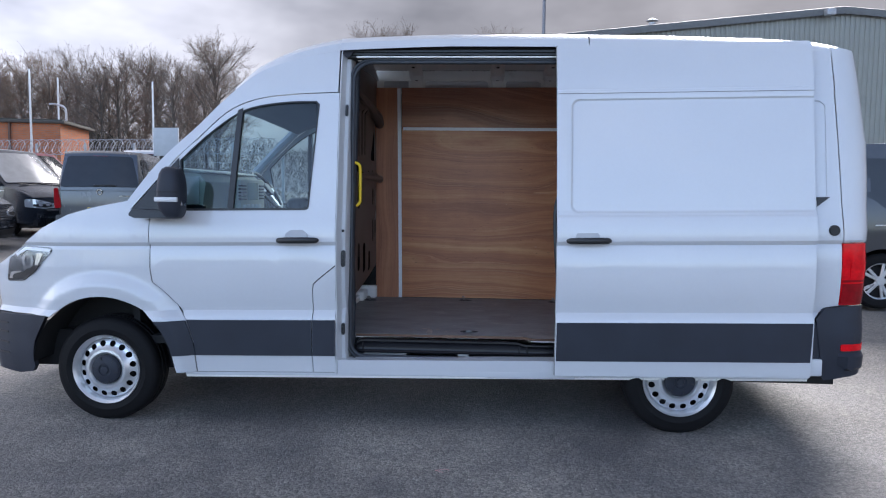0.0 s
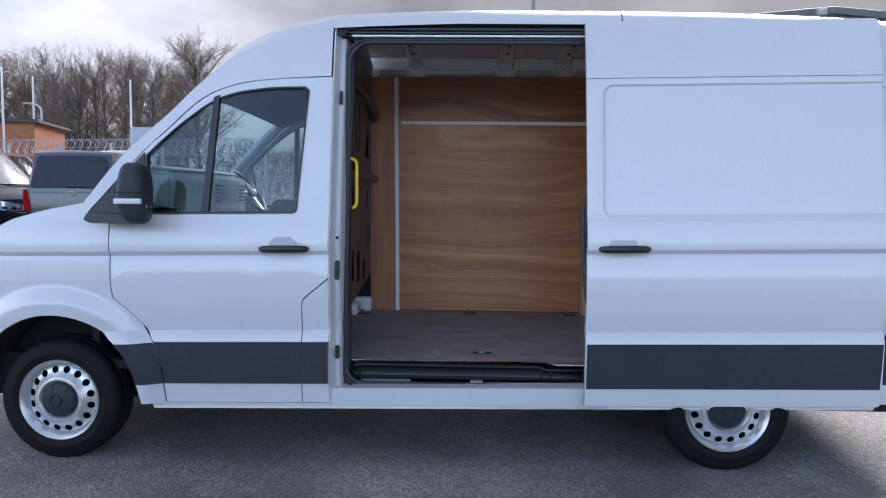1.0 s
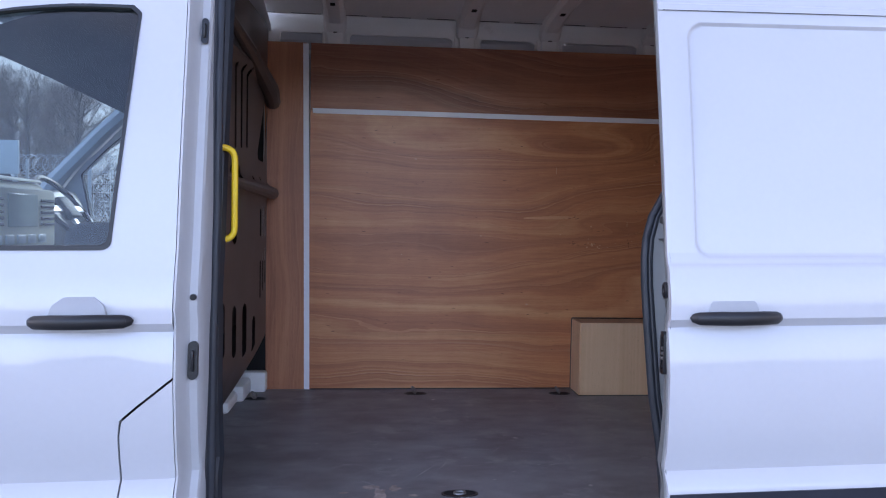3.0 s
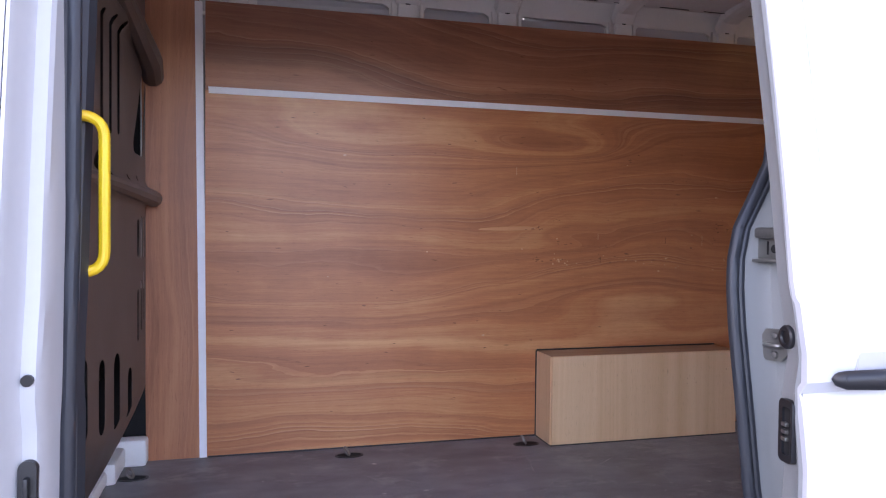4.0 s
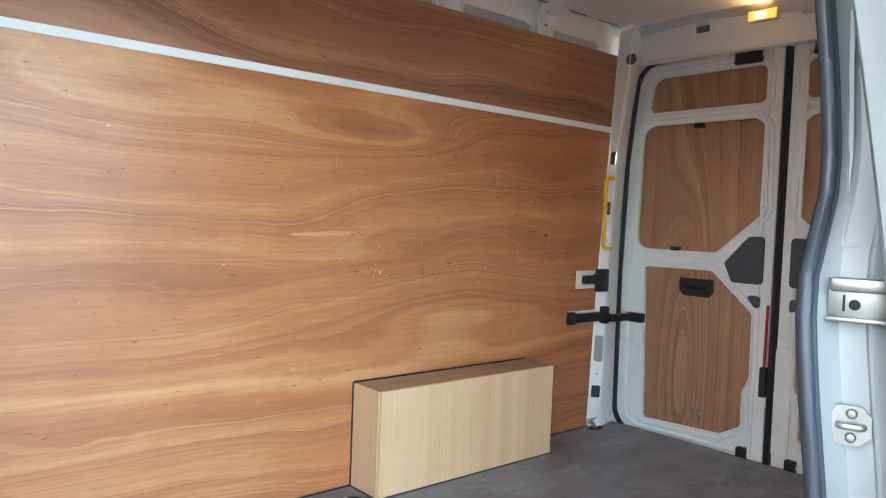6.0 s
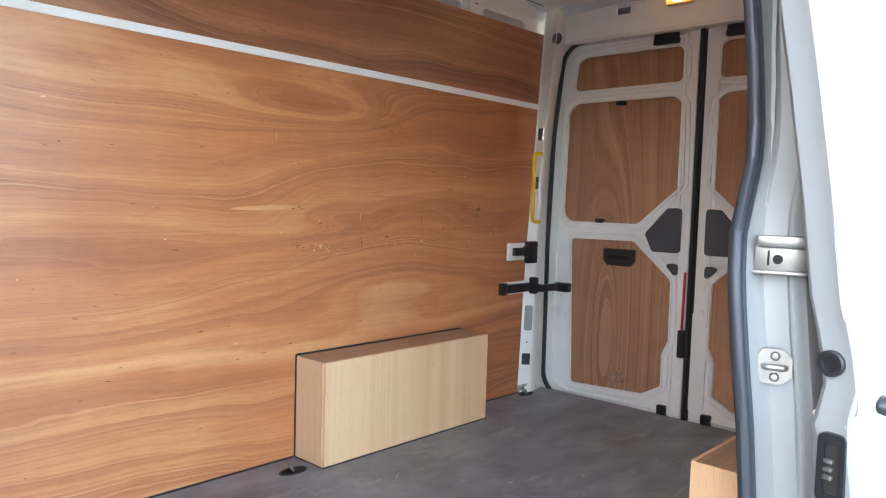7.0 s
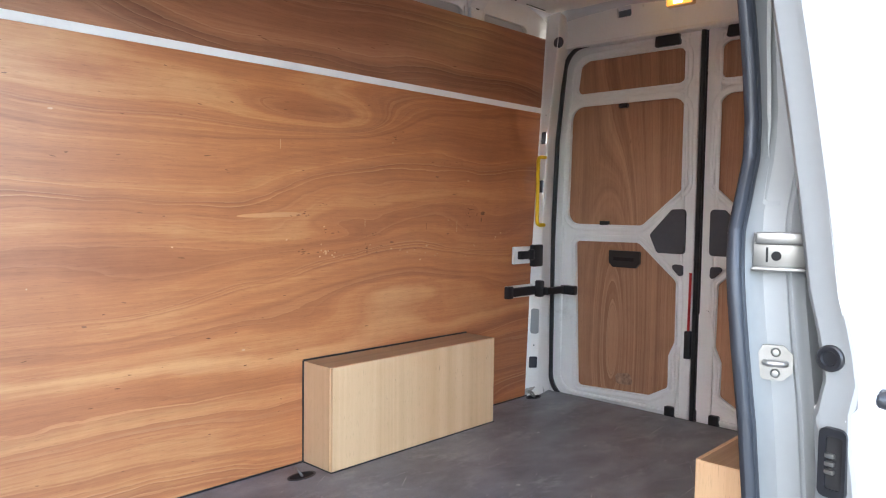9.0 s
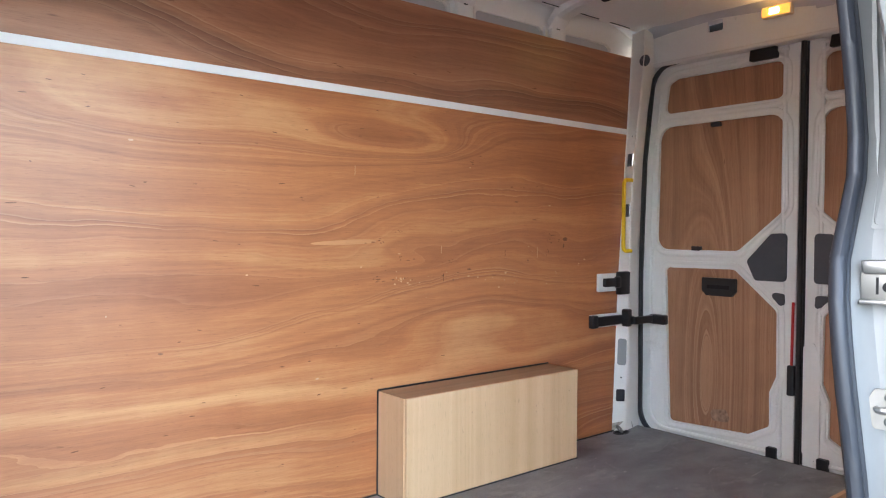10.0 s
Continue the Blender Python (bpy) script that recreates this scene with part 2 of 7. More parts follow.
WHITE = mat("white_paint", (0.60, 0.615, 0.645), 0.30, var=0.02, scale=2.0, coat=0.9, coat_rough=0.035)
# white paint of jambs and step metal, its shade put into a darker colour
WHITE_SHADED = mat("shaded_white_paint", (0.27, 0.287, 0.29), 0.45, var=0.03, scale=3.0, bump=0.01, bscale=60)
SHELL = mat("white_primer_metal", (0.86, 0.86, 0.83), 0.38, var=0.03, scale=4.0, bump=0.02, bscale=80, wear=(0.60, 0.58, 0.55), wear_amount=0.0)
# the same white on the front door pillar, with less shade in its colour
JAMB = mat("lightly_shaded_white_paint", (0.50, 0.515, 0.53), 0.40, var=0.03, scale=3.0, bump=0.01, bscale=60)
CEIL = mat("grey_white_roof_panel", (0.80, 0.785, 0.76), 0.55, var=0.05, scale=3.0, bump=0.02)
TRIM = mat("dark_grey_plastic", (0.026, 0.030, 0.042), 0.50, var=0.12, scale=5.0, bump=0.10, bscale=900, spec=0.3)
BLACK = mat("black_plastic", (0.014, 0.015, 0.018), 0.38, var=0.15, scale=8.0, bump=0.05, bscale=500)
# near-black: shade of holes and hollows put in as colour; black liners share it
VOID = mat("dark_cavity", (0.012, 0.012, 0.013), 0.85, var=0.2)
RUBBER = mat("tyre_rubber", (0.008, 0.008, 0.009), 0.62, var=0.18, scale=9.0, bump=0.15, bscale=160, wear=(0.026, 0.025, 0.024), wear_amount=0.1, spec=0.15)
SEAL = mat("grey_rubber_seal", (0.026, 0.031, 0.040), 0.46, var=0.10, scale=10.0)
STEEL = mat("silver_wheel_steel", (0.66, 0.67, 0.69), 0.30, metal=0.75, var=0.08, scale=12.0, bump=0.03, bscale=200)
ZINC = mat("bright_zinc_steel", (0.27, 0.27, 0.26), 0.36, metal=0.85, var=0.10, scale=25.0)
CLEAR = glass_mat("clear_glass", (0.86, 0.92, 0.92), 0.05)
GLASS = glass_mat("side_glass", (0.42, 0.56, 0.61), 0.052)
LENS = glass_mat("clear_lens", (0.9, 0.92, 0.94), 0.06)
YELLOW = mat("yellow_handle_plastic", (0.83, 0.56, 0.012), 0.36, var=0.06, scale=20.0)
PLY_EYES = ((1.02, 1.920, 0.36, 0.075, 0.24), (0.70, 1.905, 0.22, 0.090, 0.060), (0.05, 1.940, 0.30, 0.090, 0.11), (-0.20, 1.270, 0.78, 0.085, 0.135), (1.45, 1.24, 0.50, 0.07, -0.08), (-0.30, 0.90, 0.75, 0.075, 0.10), (1.05, 1.47, 0.25, 0.035, 0.05), (0.35, 1.42, 0.12, 0.03, -0.022))
PLY = wood("red_brown_veneer_plywood", (0.365, 0.117, 0.044), (0.538, 0.198, 0.075), (0.695, 0.344, 0.149), "x", 5.0, 3.1, eyes=PLY_EYES, lines=0.75, varnish=0.35)
PLYV = wood("red_brown_upright_plywood", (0.34, 0.124, 0.060), (0.51, 0.210, 0.102), (0.63, 0.30, 0.155), "z", 5.0, 7.7, figure=0.7, varnish=0.35)
PLYD = wood("door_plywood", (0.312, 0.149, 0.081), (0.463, 0.239, 0.134), (0.600, 0.342, 0.200), "z", 6.5, 12.4, figure=0.45, lines=0.75, eyes=((6.16, 0.90, 0.15, 0.90, 0.42), (5.36, 0.90, 0.15, 0.90, 0.42)))
PALE = wood("pale_box_board", (0.71, 0.435, 0.230), (0.785, 0.510, 0.290), (0.84, 0.575, 0.350), "z", 5.0, 5.5, 0.5, figure=0.12, lines=0.10)
PALETOP = wood("brown_box_lid_board", (0.36, 0.21, 0.11), (0.46, 0.285, 0.16), (0.54, 0.36, 0.21), "x", 5.0, 9.5, 0.5, False, 0.2, 0.4)
EDGE = wood("plywood_cut_edge", (0.055, 0.028, 0.019), (0.13, 0.070, 0.044), (0.30, 0.20, 0.14), "x", 9.0, 1.0, 0.7, False, 0.1)
FLOOR = mat("grey_phenolic_floor", (0.212, 0.214, 0.222), 0.40, var=0.38, scale=5.5, bump=0.15, bscale=220, wear=(0.37, 0.368, 0.368), wear_amount=0.34, stretch=(1, 1.6, 1))
STRIP = mat("white_joint_strip", (0.93, 0.93, 0.95), 0.4, var=0.04, scale=8.0)
BULK = mat("brown_grey_bulkhead_paint", (0.088, 0.069, 0.062), 0.40, var=0.06, scale=4.0, bump=0.02)
GREYPAD = mat("dark_grey_cover", (0.072, 0.076, 0.088), 0.6, var=0.10)
# blue-black behind the post and header holes: their shade put in as colour
SLATE = mat("slate_hole_shade", (0.030, 0.034, 0.044), 0.7, var=0.15)
RED = mat("red_lens", (0.74, 0.004, 0.010), 0.10, var=0.22, scale=16.0, spec=0.22)
REDDARK = mat("dark_red_lens", (0.27, 0.003, 0.008), 0.10, var=0.2, scale=16.0, spec=0.22)
CHROME = mat("chrome", (0.75, 0.76, 0.78), 0.12, metal=1.0, var=0.03)


# ---- mesh helpers ----
def put(name, bm, material, parent=None, label="", smooth=30):
    me = bpy.data.meshes.new(name)
    bm.normal_update()
    bm.to_mesh(me)
    bm.free()
    me.materials.append(material)
    if smooth:
        me.shade_smooth()
        me.set_sharp_from_angle(angle=radians(smooth))
    ob = new(name, me)
    if parent:
        ob.parent = parent
        if parent.type == "EMPTY":
            ob.matrix_parent_inverse = parent.matrix_basis.inverted()
    if label:
        ob["label"] = label
    return ob


part = put


def thing(name, label, category, group="", kind="", at=(0, 0, 0)):
    ob = new(name)
    ob.location = at
    ob.empty_display_size = 0.1
    return tagged(ob, label, category, group, kind)


def add_box(bm, x0, x1, y0, y1, z0, z1, bevel=0.0, seg=2, m=None):
    r = bmesh.ops.create_cube(bm, size=1.0, matrix=Matrix.Translation(((x0 + x1) / 2, (y0 + y1) / 2, (z0 + z1) / 2)) @ Matrix.Diagonal((abs(x1 - x0), abs(y1 - y0), abs(z1 - z0), 1)))
    vs = r["verts"]
    if bevel:
        es = list({e for v in vs for e in v.link_edges})
        r2 = bmesh.ops.bevel(bm, geom=es, offset=bevel, segments=seg, profile=0.5, affect="EDGES")
        vs = list({v for f in r2["faces"] for v in f.verts} | {v for v in vs if v.is_valid})
    if m is not None:
        bmesh.ops.transform(bm, matrix=m, verts=vs)
    return vs


def box(*a, **k):
    bm = bmesh.new()
    add_box(bm, *a, **k)
    return bm


def rounded(pts, r, seg=5):
    """A polygon with its corners rounded; r is one radius or one a corner."""
    out, n = [], len(pts)
    for i, p in enumerate(pts):
        rad = r[i] if isinstance(r, (list, tuple)) else r
        p = Vector(p)
        a, b = Vector(pts[i - 1]) - p, Vector(pts[(i + 1) % n]) - p
        if rad <= 0 or a.length < 1e-6 or b.length < 1e-6:
            out.append(tuple(p))
            continue
        ua, ub = a.normalized(), b.normalized()
        half = max(0.02, math.acos(max(-1, min(1, ua.dot(ub)))) / 2)
        if half > 1.53:
            out.append(tuple(p))
            continue
        d = min(rad / math.tan(half), a.length * 0.48, b.length * 0.48)
        rr = d * math.tan(half)
        c = p + (ua + ub).normalized() * (rr / math.sin(half))
        s, e = p + ua * d - c, p + ub * d - c
        ang = s.angle(e)
        cross = s.x * e.y - s.y * e.x
        for k in range(seg + 1):
            th = ang * k / seg * (1 if cross > 0 else -1)
            out.append((c.x + s.x * math.cos(th) - s.y * math.sin(th), c.y + s.x * math.sin(th) + s.y * math.cos(th)))
    return out


def arc(cx, cz, r, a0, a1, n):
    return [(cx + r * math.cos(radians(a0 + (a1 - a0) * i / n)), cz + r * math.sin(radians(a0 + (a1 - a0) * i / n))) for i in range(n + 1)]


def oval(cx, cy, a, b, n=20, turn=0.0):
    c, s = math.cos(radians(turn)), math.sin(radians(turn))
    return [(cx + a * math.cos(t) * c - b * math.sin(t) * s, cy + a * math.cos(t) * s + b * math.sin(t) * c) for t in (2 * math.pi * i / n for i in range(n))]


def slot(cx, cy, w, h, r=None, seg=4):
    return rounded([(cx - w / 2, cy - h / 2), (cx + w / 2, cy - h / 2), (cx + w / 2, cy + h / 2), (cx - w / 2, cy + h / 2)], r if r is not None else min(w, h) * 0.48, seg)


def add_sheet(bm, outline, holes, place, thick, us=(), vs=()):
    """A sheet with holes, drawn in (u, v), cut along the given lines, bent by place(u, v, d) and given its thickness."""
    tmp = bmesh.new()
    edges = []
    for loop in [outline, *holes]:
        ring = [tmp.verts.new((p[0], p[1], 0)) for p in loop]
        edges += [tmp.edges.new((ring[i], ring[(i + 1) % len(ring)])) for i in range(len(ring))]
    bmesh.ops.triangle_fill(tmp, use_beauty=True, use_dissolve=False, edges=edges)
    for u in us:
        bmesh.ops.bisect_plane(tmp, geom=tmp.verts[:] + tmp.edges[:] + tmp.faces[:], plane_co=(u, 0, 0), plane_no=(1, 0, 0), dist=1e-5)
    for v in vs:
        bmesh.ops.bisect_plane(tmp, geom=tmp.verts[:] + tmp.edges[:] + tmp.faces[:], plane_co=(0, v, 0), plane_no=(0, 1, 0), dist=1e-5)
    tmp.verts.index_update()
    front = [bm.verts.new(place(v.co.x, v.co.y, 0.0)) for v in tmp.verts]
    rear = [bm.verts.new(place(v.co.x, v.co.y, thick)) for v in tmp.verts] if thick else None
    for f in tmp.faces:
        ids = [v.index for v in f.verts]
        try:
            bm.faces.new([front[i] for i in ids])
            if rear:
                bm.faces.new([rear[i] for i in reversed(ids)])
        except ValueError:
            pass
    if rear:
        for e in tmp.edges:
            if len(e.link_faces) == 1:
                a, b = (v.index for v in e.verts)
                try:
                    bm.faces.new([front[a], front[b], rear[b], rear[a]])
                except ValueError:
                    pass
    tmp.free()
    bmesh.ops.recalc_face_normals(bm, faces=bm.faces[:])
    return bm


def sheet(outline, holes, place, thick, us=(), vs=()):
    return add_sheet(bmesh.new(), outline, holes, place, thick, us, vs)


def add_tube(bm, pts, r, seg=8, closed=False, flat=1.0, up=(0, 0, 1)):
    """A bar of round (or flattened) section along a line of points."""
    pts = [Vector(p) for p in pts]
    n, rings, up = len(pts), [], Vector(up)
    for i, p in enumerate(pts):
        a = pts[i - 1] if (i or closed) else p
        b = pts[(i + 1) % n] if (i < n - 1 or closed) else p
        t = (b - a).normalized()
        s = t.cross(up)
        if s.length < 0.05:
            s = t.cross(Vector((0.3, 1, 0.1)))
        s.normalize()
        q = s.cross(t)
        rad = r[i] if isinstance(r, (list, tuple)) else r
        rings.append([bm.verts.new(p + s * (rad * math.cos(2 * math.pi * k / seg)) + q * (rad * flat * math.sin(2 * math.pi * k / seg))) for k in range(seg)])
    for i in range(n if closed else n - 1):
        a, b = rings[i], rings[(i + 1) % n]
        for k in range(seg):
            bm.faces.new([a[k], a[(k + 1) % seg], b[(k + 1) % seg], b[k]])
    if not closed:
        bm.faces.new(rings[0])
        bm.faces.new(rings[-1])
    bmesh.ops.recalc_face_normals(bm, faces=bm.faces[:])
    return bm


def tube(*a, **k):
    return add_tube(bmesh.new(), *a, **k)


def bend(pts, r, seg=5):
    """A line of 3D points with its inner corners rounded."""
    out = [Vector(pts[0])]
    for i in range(1, len(pts) - 1):
        p, a, b = Vector(pts[i]), Vector(pts[i - 1]) - Vector(pts[i]), Vector(pts[i + 1]) - Vector(pts[i])
        d = min(r, a.length * 0.45, b.length * 0.45)
        s, e = p + a.normalized() * d, p + b.normalized() * d
        out += [(1 - t) ** 2 * s + 2 * t * (1 - t) * p + t * t * e for t in (k / seg for k in range(seg + 1))]
    return out + [Vector(pts[-1])]


def add_lathe(bm, prof, m, seg=32, a0=0.0, a1=360.0):
    """A turned form: prof is a line of (radius, distance along the axis); the axis is m's own y."""
    rings, full = [], a1 - a0 >= 359.9
    k = seg if full else seg + 1
    for r, d in prof:
        if r < 1e-6:
            rings.append([bm.verts.new(m @ Vector((0, d, 0)))] * k)
        else:
            rings.append([bm.verts.new(m @ Vector((r * math.cos(radians(a0 + (a1 - a0) * i / seg)), d, r * math.sin(radians(a0 + (a1 - a0) * i / seg))))) for i in range(k)])
    for a, b in zip(rings, rings[1:]):
        for i in range(seg):
            q = []
            for v in (a[i], a[(i + 1) % k], b[(i + 1) % k], b[i]):
                if v not in q:
                    q.append(v)
            if len(q) > 2:
                bm.faces.new(q)
    bmesh.ops.recalc_face_normals(bm, faces=bm.faces[:])
    return bm


def lathe(prof, m, seg=32, **k):
    return add_lathe(bmesh.new(), prof, m, seg, **k)


def loft(rows, close=False):
    bm = bmesh.new()
    vs = [[bm.verts.new(p) for p in row] for row in rows]
    for a, b in zip(vs, vs[1:]):
        n = len(a)
        for i in range(n if close else n - 1):
            bm.faces.new([a[i], a[(i + 1) % n], b[(i + 1) % n], b[i]])
    bmesh.ops.recalc_face_normals(bm, faces=bm.faces[:])
    return bm


def through_points(pts, n=5):
    """A smooth line through the given points (each span cut into n)."""
    out = []
    for i in range(len(pts) - 1):
        p0, p1, p2, p3 = Vector(pts[max(0, i - 1)]), Vector(pts[i]), Vector(pts[i + 1]), Vector(pts[min(len(pts) - 1, i + 2)])
        for k in range(n):
            t = k / n
            q = 0.5 * (2 * p1 + (p2 - p0) * t + (2 * p0 - 5 * p1 + 4 * p2 - p3) * t * t + (3 * p1 - 3 * p2 + p3 - p0) * t ** 3)
            out.append(tuple(q))
    return out + [tuple(pts[-1])]


def lerp(x, table):
    if x <= table[0][0]:
        return table[0][1]
    for (a, va), (b, vb) in zip(table, table[1:]):
        if x <= b:
            t = (x - a) / (b - a)
            return va + (vb - va) * t
    return table[-1][1]


def inset(loop, k):
    """The loop moved inwards by k."""
    out, n = [], len(loop)
    area = sum(loop[i - 1][0] * loop[i][1] - loop[i][0] * loop[i - 1][1] for i in range(n))
    for i, p in enumerate(loop):
        a, b = Vector(loop[i - 1]), Vector(loop[(i + 1) % n])
        t = (b - a).normalized()
        q = Vector(p) + Vector((-t.y, t.x)) * (k if area > 0 else -k)
        out.append((q.x, q.y))
    return out


def grid_steps(a, b, step):
    n = int((b - a) / step)
    return [a + step * (i + 0.5) for i in range(n)]


def ground_z(x, y):
    return 0.055 + 0.0058 * (max(-60, min(60, x)) + 2.19) + 0.021 * (max(-6, min(9, y)) - 4.8) + 0.030 * max(0.0, min(30, y) - 9)


# ---- the van: body frame ----
K, CY = 0.018, 5.74                # the body rises a little towards its tail; the middle line of the van
SIDE = [(0.30, 4.735), (0.392, 4.705), (0.50, 4.690), (0.52, 4.686), (0.748, 4.682), (0.770, 4.686), (0.805, 4.712), (0.83, 4.708), (0.87, 4.698), (0.95, 4.686), (1.08, 4.676),
        (1.19, 4.684), (1.212, 4.691), (1.236, 4.673), (1.29, 4.673), (1.37, 4.690), (1.42, 4.703), (1.60, 4.728), (1.80, 4.760), (2.10, 4.812), (2.20, 4.828),
        (2.405, 4.880), (2.455, 4.900), (2.49, 4.945), (2.502, 5.00), (2.535, 5.15), (2.585, 5.40), (2.63, 5.74)]
ZCUT = [z for z, _ in SIDE if z < 2.5]
NOSE = [(-3.24, 1.06), (-3.22, 0.78), (-3.17, 0.50), (-3.09, 0.32), (-3.0, 0.20), (-2.86, 0.125), (-2.70, 0.068), (-2.5, 0.018), (-2.3, 0.0), (2.36, 0.0), (2.44, 0.010),
        (2.49, 0.035), (2.52, 0.075), (2.54, 0.14), (2.57, 0.25), (2.60, 0.42)]
HUB_F, HUB_R = (-2.19, 0.387), (1.441, 0.405)


def side_y(x, z):
    cab = 0.12 * max(0.0, -1.15 - x) * max(0.0, z - 1.45)
    return lerp(z, SIDE) + lerp(x, NOSE) + cab


def near(off=0.0, dish=None):
    """The near side of the body; dish(x, z) presses it in."""
    def place(x, z, d):
        lean = (0.032 - 0.35 * max(0.0, min(0.2, x - 2.36))) * max(0.0, z - 1.3) + 0.72 * max(0.0, min(0.16, x - 2.36)) * max(0.0, z - 1.75) if x > 2.3 else 0.0
        return Vector((x - lean, side_y(x, z) + off + d + (dish(x, z) if dish else 0.0), z + K * (x + 0.69)))
    return place


def far(off=0.0, dish=None):
    f = near(off, dish)

    def place(x, z, d):
        p = f(x, z, d)
        return Vector((p.x, 2 * CY - p.y, p.z))
    return place


def flare(hub, r0=0.482, r1=0.618, h=0.046):
    def dish(x, z):
        r = math.hypot(x - hub[0], z - (hub[1] - K * (hub[0] + 0.69)))
        t = max(0.0, min(1.0, (r1 - r) / (r1 - r0)))
        knee, s = 0.68, 0.10                     # a sloping shoulder, then an upright lip
        u = min(t, knee)
        return -h * (u * u / (2 * s) if u < s else u - s / 2) / (knee - s / 2)
    return dish


# body-white handle cup, with the shade of its hollow put in as grey
CUP = mat("shaded_white_handle_paint", (0.43, 0.44, 0.46), 0.35, var=0.03)
van = thing("panel_van", "white high-roof panel van, sliding side door open, on tarmac", "van", at=(-0.3, CY, 0.06))



def door_grip(cx, cz, place, off, parent):
    """A domed cup in the panel, its shade painted grey, and, before it, a thick black bar with rounded ends on two
    feet.
    """
    dome = rounded([(cx - 0.088, cz - 0.012), (cx + 0.072, cz - 0.012), (cx + 0.058, cz + 0.040), (cx + 0.030, cz + 0.062), (cx - 0.046, cz + 0.062), (cx - 0.074, cz + 0.040)], 0.022)
    part("handle_cup", sheet(dome, [], place(off - 0.003, lambda x, z: -0.012 * max(0.0, min(1.0, (cz + 0.066 - z) / 0.06))), 0.02, grid_steps(cx - 0.09, cx + 0.09, 0.03), [cz + 0.01, cz + 0.025, cz + 0.04, cz + 0.052]), CUP, parent, "white handle recess with its shade painted grey")
    p = place(off - 0.046)
    line = [(-0.131, 0.004, 0.006), (-0.126, 0.0, 0.013), (-0.112, -0.002, 0.018), (-0.06, 0.0, 0.0195), (0.0, 0.0, 0.0195), (0.06, 0.0, 0.0195), (0.112, -0.002, 0.018), (0.126, 0.0, 0.013), (0.131, 0.004, 0.006)]
    bar = tube([p(cx + u, cz + w, 0.038 * (abs(u) / 0.131) ** 2.5) for u, w, _ in line], [r for _, _, r in line], 14, flat=0.62, up=(0, 1, 0))
    add_sheet(bar, slot(cx - 0.100, cz, 0.040, 0.024), [], place(off - 0.028), 0.035)
    add_sheet(bar, slot(cx + 0.100, cz, 0.040, 0.024), [], place(off - 0.028), 0.035)
    part("door_handle", bar, BLACK, parent, "black pull handle")


# wing, door and pillar outlines in the body frame
AF = (HUB_F[0], HUB_F[1] + 0.027)
ARCH = arc(AF[0], AF[1], 0.482, 133.5, 8, 24)
DOORLINE = [(-1.578, 0.412), (-1.592, 0.60), (-1.640, 0.748), (-1.70, 0.84), (-1.78, 0.925), (-1.853, 0.985), (-1.862, 1.06), (-1.864, 1.22), (-1.867, 1.409)]
HOOD = [(-2.0, 1.500), (-2.20, 1.464), (-2.407, 1.412), (-2.58, 1.33), (-2.70, 1.245), (-2.78, 1.19)]
GAP = 0.006
